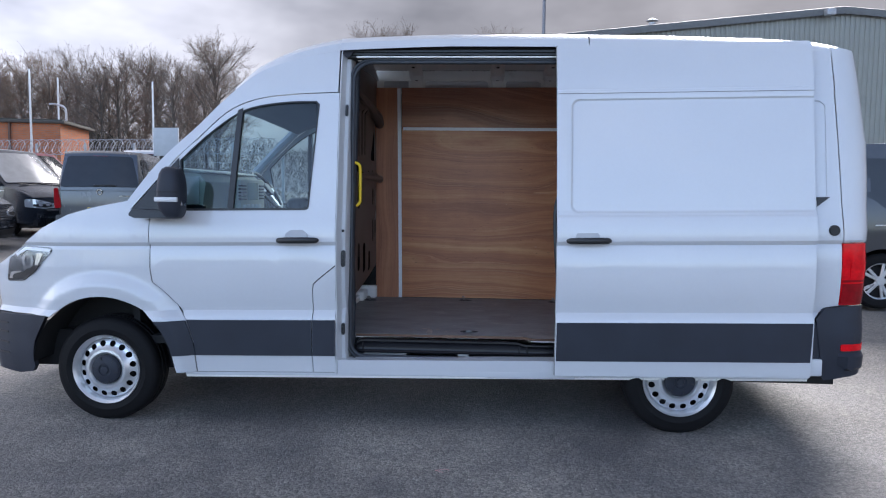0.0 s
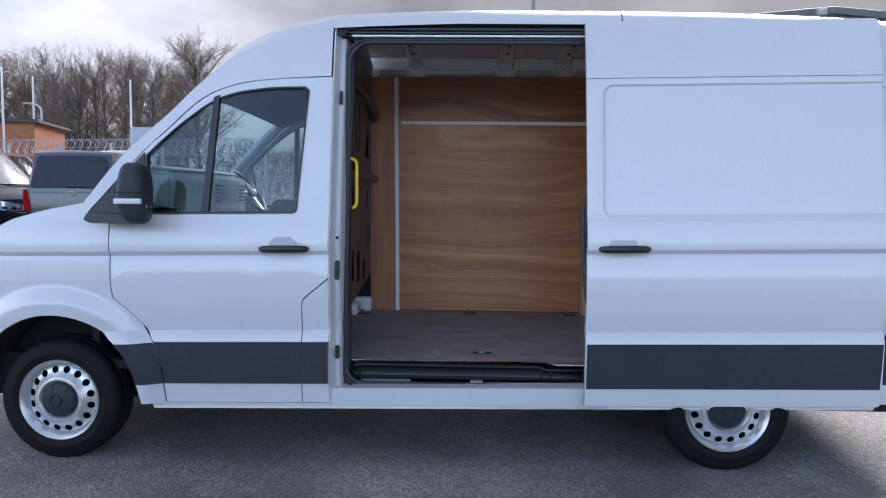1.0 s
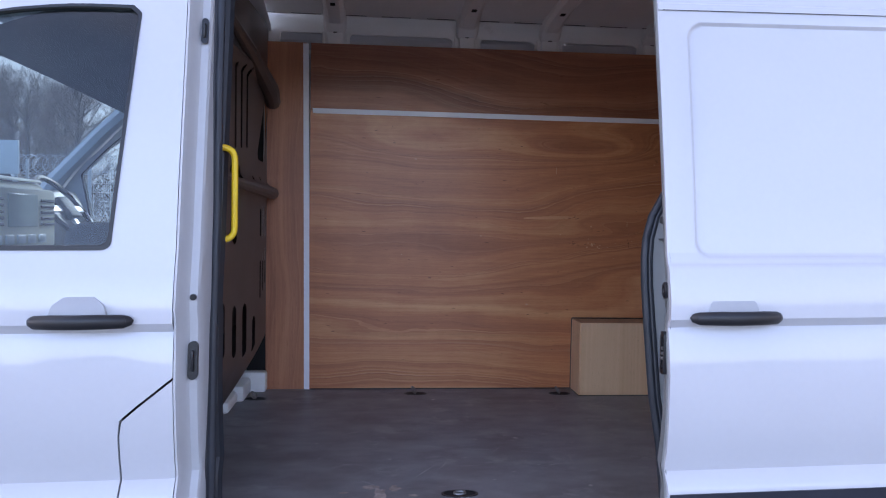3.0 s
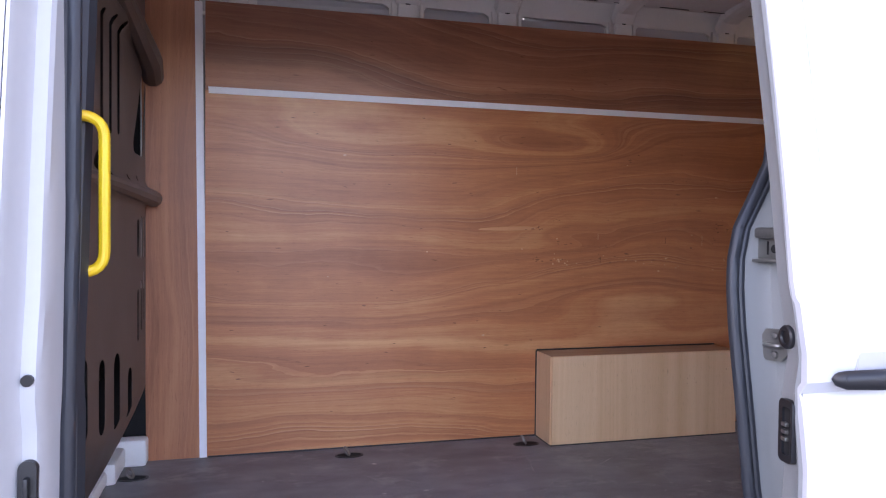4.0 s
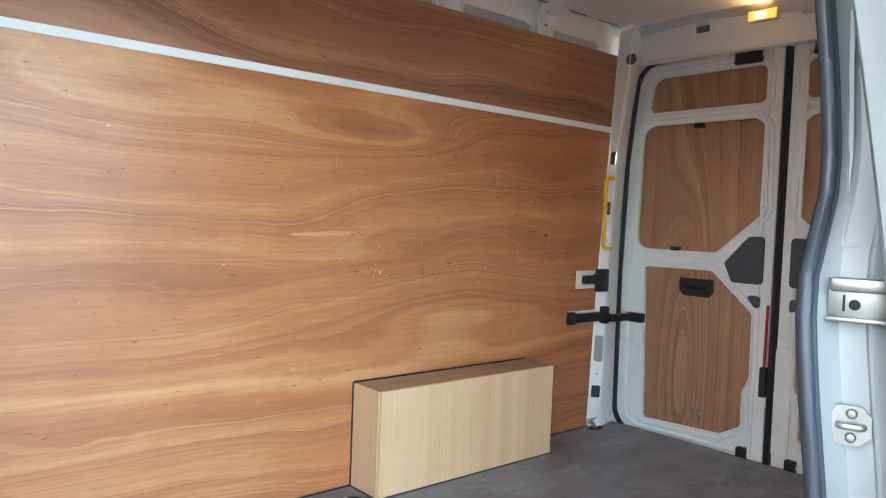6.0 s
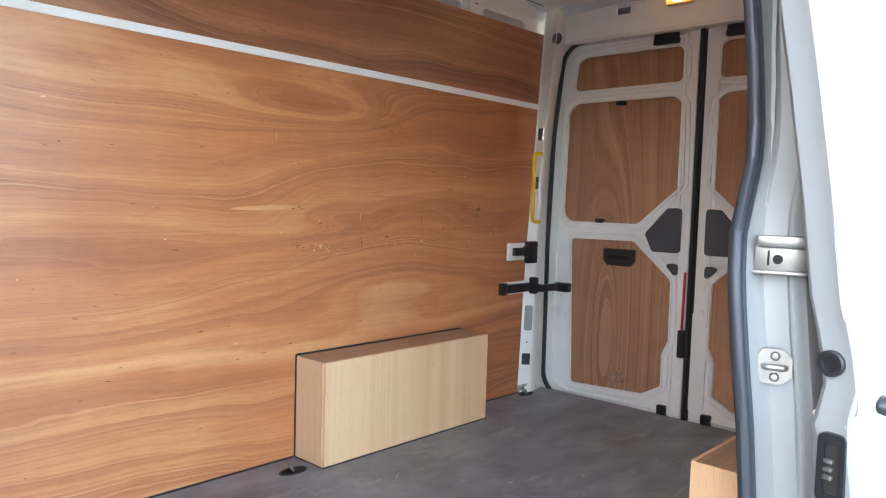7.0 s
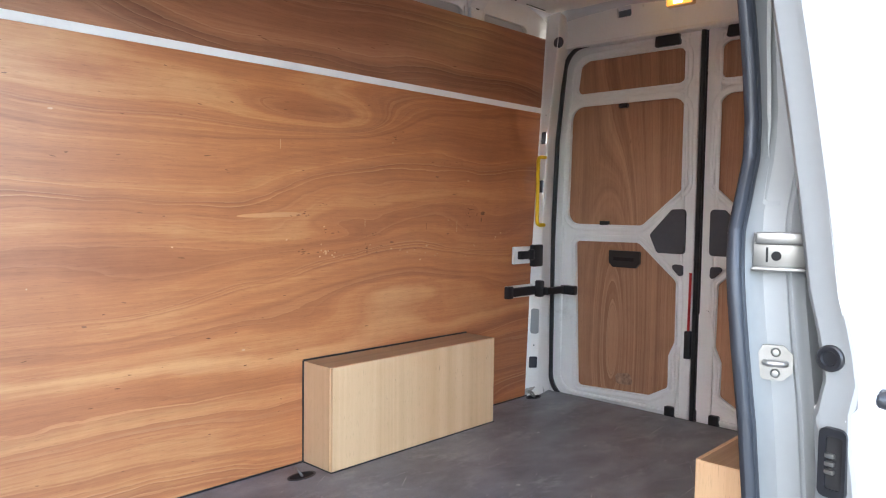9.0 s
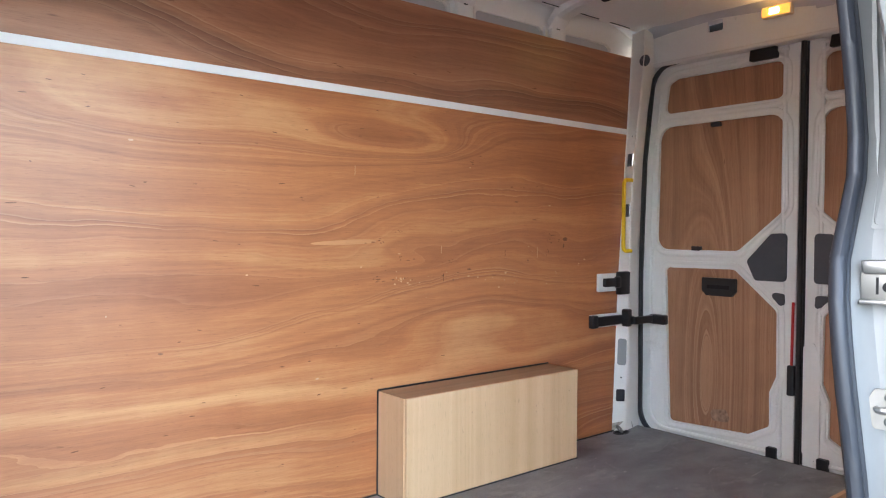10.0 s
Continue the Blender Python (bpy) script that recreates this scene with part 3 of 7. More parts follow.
for place, tag in ((near, "near"), (far, "far")):
    wing = [(x - GAP, z) for x, z in DOORLINE] + [(-1.99, 1.425)] + HOOD + [(-2.90, 1.12), (-3.05, 1.05), (-3.15, 1.0), (-3.15, 0.774), (-2.56, 0.770)] + ARCH + [(-1.700, 0.412)]
    part("front_wing", sheet(wing, [], place(0.0, flare(AF)), 0.02, grid_steps(-3.05, -1.6, 0.020), ZCUT + grid_steps(0.42, 1.2, 0.019)), WHITE, van)
    part("arch_trim", sheet([(-1.640 - GAP, 0.742), (-1.592 - GAP, 0.60), (-1.582, 0.522)] + arc(AF[0], AF[1], 0.484, 13, 42.5, 8), [], place(-0.010, flare(AF)), 0.02, grid_steps(-1.76, -1.57, 0.02), grid_steps(0.53, 0.75, 0.019)), TRIM, van, "dark grey plastic arch trim")
    door = DOORLINE + through_points([(-1.985, 1.428), (-1.72, 1.762), (-1.587, 1.886), (-1.412, 2.045), (-1.234, 2.122), (-1.0, 2.152), (-0.692, 2.162)]) + [(-0.692, 1.09), (-0.79, 1.012), (-0.832, 0.975), (-0.838, 0.93), (-0.838, 0.412)]
    wtop = through_points([(-0.835, 2.112), (-1.05, 2.108), (-1.30, 2.062), (-1.516, 1.921), (-1.700, 1.750)])
    win = rounded([(-1.665, 1.432), (-0.862, 1.432), (-0.813, 2.092)] + wtop, [0.02, 0.025, 0.012] + [0.0] * (len(wtop) - 1) + [0.02], 4)
    fd = part("front_door", sheet(door, [win], place(), 0.025, grid_steps(-1.95, -0.7, 0.2), ZCUT), WHITE, van)
    part("fuel_flap", sheet([(-0.833, 0.412), (-0.833, 0.93), (-0.826, 0.972), (-0.787, 1.006), (-0.692, 1.082), (-0.692, 0.412)], [], place(), 0.02, [], ZCUT), WHITE, van)
    part("door_gap", tube([place(0.010)(x - 0.003, z, 0.0) for x, z in DOORLINE], 0.005, 6, up=(0, 1, 0)), VOID, van, "dark gap between wing and door")
    cx, cz = sum(p[0] for p in win) / len(win), sum(p[1] for p in win) / len(win)
    small = [(cx + (x - cx) * 0.980, cz + (z - cz) * 0.968) for x, z in win]
    part("window_frame", sheet(win, [small], place(-0.004), 0.03, [], ZCUT), BLACK, fd, "black window surround")
    part("window_divider", sheet([(-1.376, 1.434), (-1.340, 1.434), (-1.304, 2.075), (-1.338, 2.062)], [], place(-0.006), 0.03, [], ZCUT), BLACK, fd)
    part("window_glass", sheet(win, [], place(0.014), 0.0, [], ZCUT), GLASS if tag == "near" else CLEAR, fd, "clear side glass")
    part("mirror_sail", sheet([(-2.0, 1.424), (-1.66, 1.424), (-1.668, 1.44), (-1.706, 1.765)], [], place(-0.010), 0.03, [-1.9, -1.8], ZCUT), BLACK, fd, "black triangular mirror base")
    part("door_trim", sheet([(-1.636, 0.746), (-0.840, 0.746), (-0.840, 0.521), (-1.580, 0.521), (-1.590, 0.60)], [], place(-0.012), 0.02, [], [0.64]), TRIM, fd, "dark grey side moulding")
    part("flap_trim", sheet([(-0.834, 0.746), (-0.694, 0.746), (-0.694, 0.521), (-0.834, 0.521)], [], place(-0.012), 0.02, [], [0.64]), TRIM, fd, "dark grey side moulding")
    top = through_points([(-2.02, 1.50), (-1.836, 1.746), (-1.591, 1.976), (-1.418, 2.145), (-1.212, 2.300), (-0.964, 2.385), (-0.70, 2.433)])
    cab = [(-2.0, 1.44)] + top + through_points([(-0.70, 2.168), (-1.0, 2.158), (-1.236, 2.128), (-1.416, 2.051), (-1.592, 1.892), (-1.724, 1.769)])
    part("cab_pillar", sheet(cab, [], place(), 0.04, grid_steps(-2.0, -0.7, 0.09), ZCUT), WHITE, van)
    door_grip(-0.923, 1.248, place, 0.0, fd)

# bonnet, windscreen and cab roof span both sides
def across(x, z, bow, crown, n=12, off=0.0):
    y0 = side_y(x, z) + off
    row = []
    for i in range(n + 1):
        s = -1 + 2 * i / n
        row.append(Vector((x - bow * (1 - s * s), CY + (CY - y0) * s, z + K * (x + 0.69) + crown * (1 - s ** 4))))
    return row


part("bonnet", loft([across(x, z, b, c) for x, z, b, c in ((-1.99, 1.500, 0.16, 0.012), (-2.20, 1.466, 0.16, 0.020), (-2.407, 1.414, 0.16, 0.024), (-2.58, 1.332, 0.16, 0.03), (-2.70, 1.247, 0.2, 0.03), (-2.80, 1.17, 0.24, 0.02), (-2.85, 1.05, 0.26, 0.0))]), WHITE, van)
ws = [(-1.985, 1.485), (-1.836, 1.720), (-1.591, 1.950), (-1.418, 2.127), (-1.30, 2.23)]
part("windscreen", loft([across(x + 0.02, z, 0.20, 0.0, off=0.06) for x, z in ws]), CLEAR, van, "clear windscreen glass")
SEC = [(z, y) for z, y in SIDE if z >= 2.405]


def cab_row(x, z, f, bow):
    y0 = side_y(x, z)
    half = []
    for k, (sz, sy) in enumerate(SEC):
        t = (sy - 4.88) / (CY - 4.88)
        half.append(Vector((x - bow * (1 - (1 - t) ** 2), y0 + (CY - y0) * t, z + (sz - 2.405) * f + K * (x + 0.69) * (1 if x < -0.72 else 0))))
    return half + [Vector((p.x, 2 * CY - p.y, p.z)) for p in reversed(half[:-1])]


part("cab_roof", loft([cab_row(*a) for a in ((-1.36, 2.19, 0.25, 0.20), (-1.212, 2.300, 0.50, 0.18), (-1.08, 2.350, 0.72, 0.13), (-0.964, 2.385, 0.86, 0.08), (-0.83, 2.413, 0.96, 0.03), (-0.703, 2.433, 1.0, 0.0))]), WHITE, van)

# roof over the load space
LIFT = [(-0.70, 0.028), (-0.4, 0.042), (0.0, 0.053), (0.86, 0.050), (1.4, 0.042), (1.9, 0.024), (2.2, 0.008), (2.40, -0.024), (2.45, -0.036), (2.50, -0.092)]


DROP = [(2.25, 1.0), (2.36, 0.98), (2.44, 0.94), (2.50, 0.80)]


def roof_row(x):
    f = lerp(x, DROP)
    half = [Vector((x - 0.75 * max(0.0, x - 2.37) * max(0.0, min(1.0, (5.35 - y) / 0.42)), y, 2.405 + (z - 2.405) * f + lerp(x, LIFT))) for z, y in SEC]
    back = [Vector((x, y, 2.405 + (z - 2.405) * f + lerp(x, LIFT) * 0.5)) for z, y in ((2.625, 6.1), (2.612, 6.35), (2.595, 6.50), (2.54, 6.58), (2.405, 6.60))]
    return half + back


part("roof", loft([roof_row(x) for x in (-0.70, -0.5, -0.25, 0.0, 0.4, 0.855)]), WHITE, van)
part("rear_roof", loft([roof_row(x) for x in (0.861, 1.1, 1.4, 1.65, 1.9, 2.05, 2.2, 2.28, 2.34, 2.40, 2.44, 2.47, 2.49)]), WHITE, van)

# near flank behind the front door
part("rear_quarter", sheet([(0.95, 0.49), (2.21, 0.49), (2.21, 0.765), (2.268, 0.828), (2.352, 0.842), (2.346, 1.218), (2.338, 2.14), (2.338, 2.375), (0.95, 2.40)], [], near(0.0), 0.03, [2.0, 2.1, 2.2, 2.3], ZCUT), WHITE, van)
recess = rounded([(2.0, 1.44), (2.23, 1.44), (2.272, 1.49), (2.272, 2.05), (2.235, 2.085), (2.0, 2.085)], [0, .03, .03, .03, .03, 0])
part("window_recess", sheet(recess, [rounded([(2.02, 1.47), (2.222, 1.47), (2.255, 1.50), (2.255, 2.04), (2.225, 2.068), (2.02, 2.068)], [0, .03, .03, .03, .03, 0])], near(-0.008), 0.012, [], ZCUT), WHITE, van)
part("recess_corner", sheet([(2.195, 1.435), (2.272, 1.492), (2.195, 1.492)], [], near(-0.012), 0.008), BLACK, van, "black slider rail end cap")
part("side_vent", lathe([(0, -0.012), (0.028, -0.012), (0.032, -0.006), (0.032, 0.01)], pose(2.293, 4.672, 1.348), 24), BLACK, van, "round black blanking cap")
part("rear_corner", sheet([(2.352, 1.222), (2.585, 1.222), (2.585, 2.25), (2.565, 2.315), (2.53, 2.358), (2.48, 2.378), (2.42, 2.388), (2.344, 2.394)], [], near(0.0), 0.008, [2.40, 2.44, 2.465, 2.49, 2.505, 2.52, 2.53, 2.54, 2.555, 2.57], ZCUT), WHITE, van)
for place in (near, far):
    lamp = part("tail_light", sheet([(2.356, 0.846), (2.59, 0.846), (2.59, 1.216), (2.351, 1.216)], [], place(-0.006), 0.02, [2.40, 2.44, 2.465, 2.49, 2.505, 2.52, 2.54, 2.56], [0.95, 1.02, 1.1]), RED, van, "red tail light")
    part("lower_lens", sheet([(2.358, 0.850), (2.58, 0.850), (2.58, 0.975), (2.357, 0.975)], [], place(-0.010), 0.008, [2.40, 2.44, 2.465, 2.49, 2.505, 2.52, 2.54, 2.56], [0.9]), REDDARK, lamp, "dark red lower lens")
    part("lens_bar", sheet([(2.357, 0.985), (2.58, 0.985), (2.58, 0.998), (2.357, 0.998)], [], place(-0.012), 0.010, [2.40, 2.44, 2.465, 2.49, 2.505, 2.52, 2.54, 2.56]), REDDARK, lamp)
    part("brake_lens", sheet([(2.40, 1.005), (2.58, 1.005), (2.58, 1.10), (2.40, 1.10)], [], place(-0.011), 0.008, [2.44, 2.465, 2.49, 2.505, 2.52, 2.54, 2.56], [1.05]), RED, lamp)
    rb = part("rear_bumper", sheet([(2.214, 0.762), (2.272, 0.826), (2.355, 0.838), (2.60, 0.838), (2.60, 0.442), (2.52, 0.425), (2.285, 0.388), (2.262, 0.42), (2.25, 0.52)], [], place(-0.015, lambda x, z: -0.03 if 0.45 < z < 0.55 and x > 2.4 else 0.0), 0.03, [2.30, 2.35, 2.40, 2.44, 2.465, 2.49, 2.505, 2.52, 2.54, 2.56], [0.45, 0.47, 0.54, 0.56, 0.62, 0.7]), TRIM, van, "dark grey plastic corner bumper")
    part("reflector", sheet(slot(2.445, 0.592, 0.165, 0.040, 0.008), [], place(-0.022), 0.01, [2.40, 2.44, 2.465, 2.49, 2.505, 2.52]), RED, rb, "red reflector strip")
part("rear_trim", sheet([(0.95, 0.746), (2.21, 0.746), (2.246, 0.70), (2.246, 0.522), (0.95, 0.522)], [], near(-0.010), 0.02), TRIM, van, "dark grey side moulding")
part("sill_end", box(2.16, 2.262, 4.66, 4.76, 0.47, 0.575, bevel=0.012), WHITE, van)
part("far_flank", sheet([(-0.688, 0.412), (2.34, 0.412), (2.34, 0.83), (2.352, 1.218), (2.49, 1.222), (2.49, 2.40), (2.338, 2.452), (-0.69, 2.452)], [], far(0.0), 0.015, [2.40, 2.44, 2.47], ZCUT), WHITE, van)
sill = sheet([(-1.66, 0.388), (2.20, 0.388), (2.20, 0.492), (-0.70, 0.492), (-0.70, 0.408), (-1.66, 0.408)], [], near(0.004), 0.12, [], [0.43, 0.46])
part("sill", sill, WHITE, van)
part("sill_lip", sheet([(-1.66, 0.372), (2.20, 0.372), (2.20, 0.386), (-1.66, 0.386)], [], near(0.012), 0.1), SHELL, van)
part("far_sill", sheet([(-1.66, 0.388), (2.20, 0.388), (2.20, 0.41), (-1.66, 0.41)], [], far(0.004), 0.12), WHITE, van)
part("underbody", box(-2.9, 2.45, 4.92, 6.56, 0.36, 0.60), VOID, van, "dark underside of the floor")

# front bumper and headlight
for place in (near, far):
    bp = part("front_bumper", sheet([(-3.19, 0.40), (-3.19, 0.766), (-2.563, 0.766), (-2.60, 0.70), (-2.655, 0.60), (-2.672, 0.50), (-2.668, 0.43), (-2.69, 0.395), (-2.80, 0.375)], [], place(-0.03), 0.04, grid_steps(-3.19, -2.6, 0.04), [0.45, 0.52, 0.6, 0.68]), TRIM, van, "dark grey plastic front bumper")
    for zz in (0.50, 0.57, 0.64, 0.70):
        part("bumper_rib", sheet([(-3.18, zz), (-2.88, zz), (-2.88, zz + 0.010), (-3.18, zz + 0.010)], [], place(-0.034), 0.012, grid_steps(-3.18, -2.88, 0.04)), BLACK, bp)
    hl_out = rounded([(-2.49, 1.200), (-2.72, 1.212), (-2.86, 1.13), (-2.90, 0.975), (-2.74, 0.985), (-2.64, 1.05), (-2.55, 1.145)], [0.02, 0.05, 0.03, 0.02, 0.03, 0.03, 0.02], 3)
    head = part("headlight", sheet(hl_out, [], place(-0.004), 0.02, grid_steps(-2.9, -2.5, 0.06), [1.03, 1.09, 1.15]), mat("headlight_inner", (0.16, 0.17, 0.19), 0.22, metal=0.75, var=0.5, scale=18.0), van, "grey headlight unit with a clear lens")
    part("lens", sheet(hl_out, [], place(-0.020), 0.0, grid_steps(-2.9, -2.5, 0.06), [1.03, 1.09, 1.15]), LENS, head, "clear headlight lens")
    part("reflector_bowl", sheet(oval(-2.70, 1.115, 0.048, 0.052, 20), [oval(-2.70, 1.115, 0.026, 0.030, 20)], place(-0.010), 0.008, [-2.70]), mat("dim_reflector", (0.30, 0.31, 0.33), 0.25, metal=0.8), head, "bright reflector")
    part("light_strip", sheet([(-2.515, 1.194), (-2.72, 1.206), (-2.80, 1.160), (-2.79, 1.145), (-2.71, 1.186), (-2.53, 1.176)], [], place(-0.011), 0.008), STRIP, head)
    part("side_reflector", sheet([(-2.58, 1.165), (-2.63, 1.168), (-2.645, 1.085), (-2.62, 1.09)], [], place(-0.009), 0.006), CHROME, head)
    part("dark_bezel", sheet([(-2.60, 1.09), (-2.66, 1.035), (-2.74, 0.995), (-2.885, 0.985), (-2.88, 1.02), (-2.75, 1.04), (-2.67, 1.085)], [], place(-0.010), 0.006, [-2.8, -2.7]), BLACK, head)
    part("lower_reflector", sheet([(-2.76, 1.05), (-2.85, 1.04), (-2.87, 0.995), (-2.77, 1.0)], [], place(-0.009), 0.006, [-2.8]), CHROME, head)

# wheel arches and wheels
for hub in (HUB_F, HUB_R):
    for y0, y1 in ((4.70, 5.02), (6.46, 6.78)):
        part("arch_liner", lathe([(0.468, y0), (0.468, y1), (0.0, y1)] if y0 < CY else [(0.468, y1), (0.468, y0), (0.0, y0)], pose(hub[0], 0, hub[1] + 0.012), 40, a0=4 if hub is HUB_F else 22, a1=176 if hub is HUB_F else 158), VOID, van, "black wheel arch liner")


def wheel(hub, y, s):
    """A steel wheel whose outer face is at y and looks along -s."""
    m = Matrix.Translation((hub[0], y, hub[1])) @ Matrix.Diagonal((1, s, 1, 1))
    t = lathe([(0.205, 0.03), (0.214, 0.010), (0.228, 0.002), (0.262, -0.006), (0.268, -0.003), (0.300, 0.000), (0.318, 0.008), (0.331, 0.022), (0.338, 0.042), (0.3385, 0.070), (0.332, 0.074), (0.332, 0.082), (0.3395, 0.086),
               (0.3395, 0.112), (0.333, 0.116), (0.333, 0.124), (0.3395, 0.128), (0.338, 0.176), (0.318, 0.215), (0.26, 0.228), (0.205, 0.20)], m, 64)
    w = part("wheel", t, RUBBER, van, "black tyre on a silver steel wheel")
    prof = [(0.055, 0.030), (0.085, 0.026), (0.098, 0.010), (0.112, -0.004), (0.128, -0.002), (0.142, 0.014), (0.155, 0.024), (0.178, 0.032), (0.190, 0.040), (0.196, 0.052), (0.203, 0.020), (0.210, 0.008), (0.217, 0.002), (0.222, -0.004), (0.224, 0.004)]
    holes = [oval(2 * math.pi * (i + 0.5) / 16, 0.1660, 0.118, 0.0190, 16) for i in range(16)]

    def place(u, v, d):
        r = v
        return m @ Vector((r * math.cos(u), lerp(v, prof) + d, r * math.sin(u)))
    part("rim", sheet([(0, 0.055), (2 * math.pi, 0.055), (2 * math.pi, 0.224), (0, 0.224)], holes, place, 0.004, [2 * math.pi * i / 60 for i in range(1, 60)], [r for r, _ in prof[1:-1]]), STEEL, w, "silver steel rim with round vent holes")
    part("rim_well", lathe([(0.203, 0.05), (0.198, 0.13), (0.05, 0.14), (0.0, 0.14)], m, 32), VOID, w)
    part("wheel_cap", lathe([(0.094, 0.022), (0.094, -0.002), (0.086, -0.012), (0.060, -0.020), (0.040, -0.022), (0.036, -0.016), (0.026, -0.016), (0.022, -0.024), (0.0, -0.026)], m, 32), TRIM, w, "dark grey hub cap")
    for i in range(6):
        a = math.pi * 2 * i / 6 + 0.2
        part("cap_rib", box(0.045, 0.086, -0.0025, 0.0025, -0.003, 0.003, m=m @ Matrix.Translation((0, -0.017, 0)) @ Matrix.Rotation(a, 4, "Y")), BLACK, w)


for hub in (HUB_F, HUB_R):
    wheel(hub, 4.722, 1)
    wheel(hub, 2 * CY - 4.722, -1)

# wing mirror
MRZ = [(1.374, 0.42), (1.384, 0.62), (1.410, 0.82), (1.455, 0.97), (1.50, 1.0), (1.55, 1.0), (1.60, 0.95), (1.640, 0.85), (1.668, 0.66), (1.682, 0.38)]
mrows = []
for z, f in MRZ:
    cx = -1.649 + 0.03 * (z - 1.5) + 0.30 * max(0.0, 1.46 - z)
    mrows.append([Vector((cx + 0.075 * f * math.copysign(abs(math.cos(t)) ** 0.55, math.cos(t)) - 0.010 * (1 - f), 4.525 + 0.088 * f * math.copysign(abs(math.sin(t)) ** 0.7, math.sin(t)), z)) for t in (2 * math.pi * k / 28 for k in range(28))])
mb = loft(mrows, True)
for row in (mrows[0], mrows[-1]):
    mb.faces.new([mb.verts.new(p) for p in row])
bmesh.ops.remove_doubles(mb, verts=mb.verts, dist=0.0005)
bmesh.ops.recalc_face_normals(mb, faces=mb.faces)
mir = part("wing_mirror", mb, TRIM, van, "dark grey door mirror housing")
part("mirror_arm", sheet(rounded([(-1.945, 1.412), (-1.90, 1.392), (-1.66, 1.388), (-1.66, 1.432), (-1.92, 1.446)], 0.012), [], near(-0.14), 0.15), BLACK, mir)
part("indicator", box(-1.719, -1.579, 4.432, 4.452, 1.474, 1.502, bevel=0.006), mat("clear_indicator", (0.62, 0.63, 0.65), 0.15, coat=0.5), mir, "clear indicator strip")
part("mirror_seam", box(-1.716, -1.584, 4.4355, 4.452, 1.530, 1.534), VOID, mir)
part("mirror_glass", box(-1.592, -1.5765, 4.49, 4.560, 1.45, 1.59, bevel=0.002, seg=1), CHROME, mir, "mirror glass")

# ---- the side opening ----
SEALY = [(0.40, 4.795), (0.85, 4.806), (1.19, 4.826), (1.42, 4.850), (1.55, 4.865), (1.75, 4.874), (1.92, 4.880), (2.15, 4.905), (2.45, 4.945)]


def jamb(profile, z0=0.49, z1=2.42, shift=None, base=SIDE):
    rows = []
    for i in range(41):
        z = z0 + (z1 - z0) * i / 40
        dx = shift(z) if shift else 0.0
        rows.append([Vector((x + dx, lerp(z, base) + dy, z + K * (x + 0.69))) for x, dy in profile])
    return loft(rows)


part("door_pillar", jamb([(-0.690, 0.03), (-0.690, 0.0), (-0.684, -0.002), (-0.676, 0.010), (-0.668, 0.040), (-0.660, 0.050), (-0.640, 0.052), (-0.634, 0.060), (-0.629, 0.100), (-0.624, 0.150)], 0.40, 2.45), JAMB, van)
part("pillar_lining", jamb([(-0.624, 0.148), (-0.606, 0.160), (-0.598, 0.185), (-0.612, 0.215), (-0.700, 0.27), (-0.74, 0.30)], 0.40, 2.45), SEAL, van, "dark grey edge behind the door seal")
for z, h, w in ((2.055, 0.075, 0.018), (1.128, 0.105, 0.026), (0.684, 0.075, 0.022)):
    plug = sheet(slot(0, 0, w, h), [], lambda u, v, d, z=z: Vector((-0.650 + u, lerp(z + v, SIDE) + 0.040 + d, z + v)), 0.02)
    add_box(plug, -0.654, -0.646, lerp(z, SIDE) + 0.030, lerp(z, SIDE) + 0.045, z - h * 0.28, z + h * 0.28, bevel=0.003)
    part("striker_socket", plug, BLACK, van, "black plastic door guide socket")
part("plug", lathe([(0, 0.0), (0.009, 0.0), (0.009, 0.01)], pose(-0.650, lerp(1.30, SIDE) + 0.046, 1.302), 12), BLACK, van)


CX = [(0.55, 0.735), (0.70, 0.728), (0.86, 0.712), (1.0, 0.690), (1.19, 0.675), (1.34, 0.667), (1.42, 0.667), (1.48, 0.673), (1.547, 0.692), (1.625, 0.735), (1.69, 0.770), (1.76, 0.781), (1.85, 0.772), (1.92, 0.760), (2.05, 0.752), (2.5, 0.750)]


def c_shift(z):
    return lerp(z, CX) - 0.667


part("rear_pillar", jamb([(0.98, 0.10), (0.690, 0.012), (0.683, -0.002), (0.690, -0.008), (0.715, -0.011), (0.735, -0.016), (0.745, -0.024), (0.749, -0.036), (0.752, -0.064), (0.746, -0.070), (0.745, -0.076), (0.750, -0.081), (0.760, -0.084), (0.768, -0.092), (0.790, -0.096), (1.2, -0.096)], 0.40, 2.42, c_shift, SEALY), WHITE_SHADED, van)
path = []
for x, z in rounded([(-0.614, 0.500), (0.742, 0.500)] + [(x, z) for z, x in CX[1:-2]] + [(0.750, 2.365), (-0.614, 2.365)], [0.10, 0.10] + [0.05] * (len(CX) - 3) + [0.10, 0.12], 6):
    path.append((x, z))
fine = []
for i, (x, z) in enumerate(path):
    x2, z2 = path[(i + 1) % len(path)]
    n = max(1, int(math.hypot(x2 - x, z2 - z) / 0.03))
    fine += [(x + (x2 - x) * k / n, z + (z2 - z) * k / n) for k in range(n)]
mid = (0.05, 1.4)


def ring_pts(grow, dy):
    out = []
    for x, z in fine:
        d = Vector((x - mid[0], (z - mid[1])))
        gx = grow if abs(x - mid[0]) > 0.55 else 0.0
        gz = grow if abs(z - mid[1]) > 0.80 else 0.0
        out.append(Vector((x + math.copysign(gx, d.x), lerp(z, SEALY) + dy, z + math.copysign(gz, d.y))))
    return out


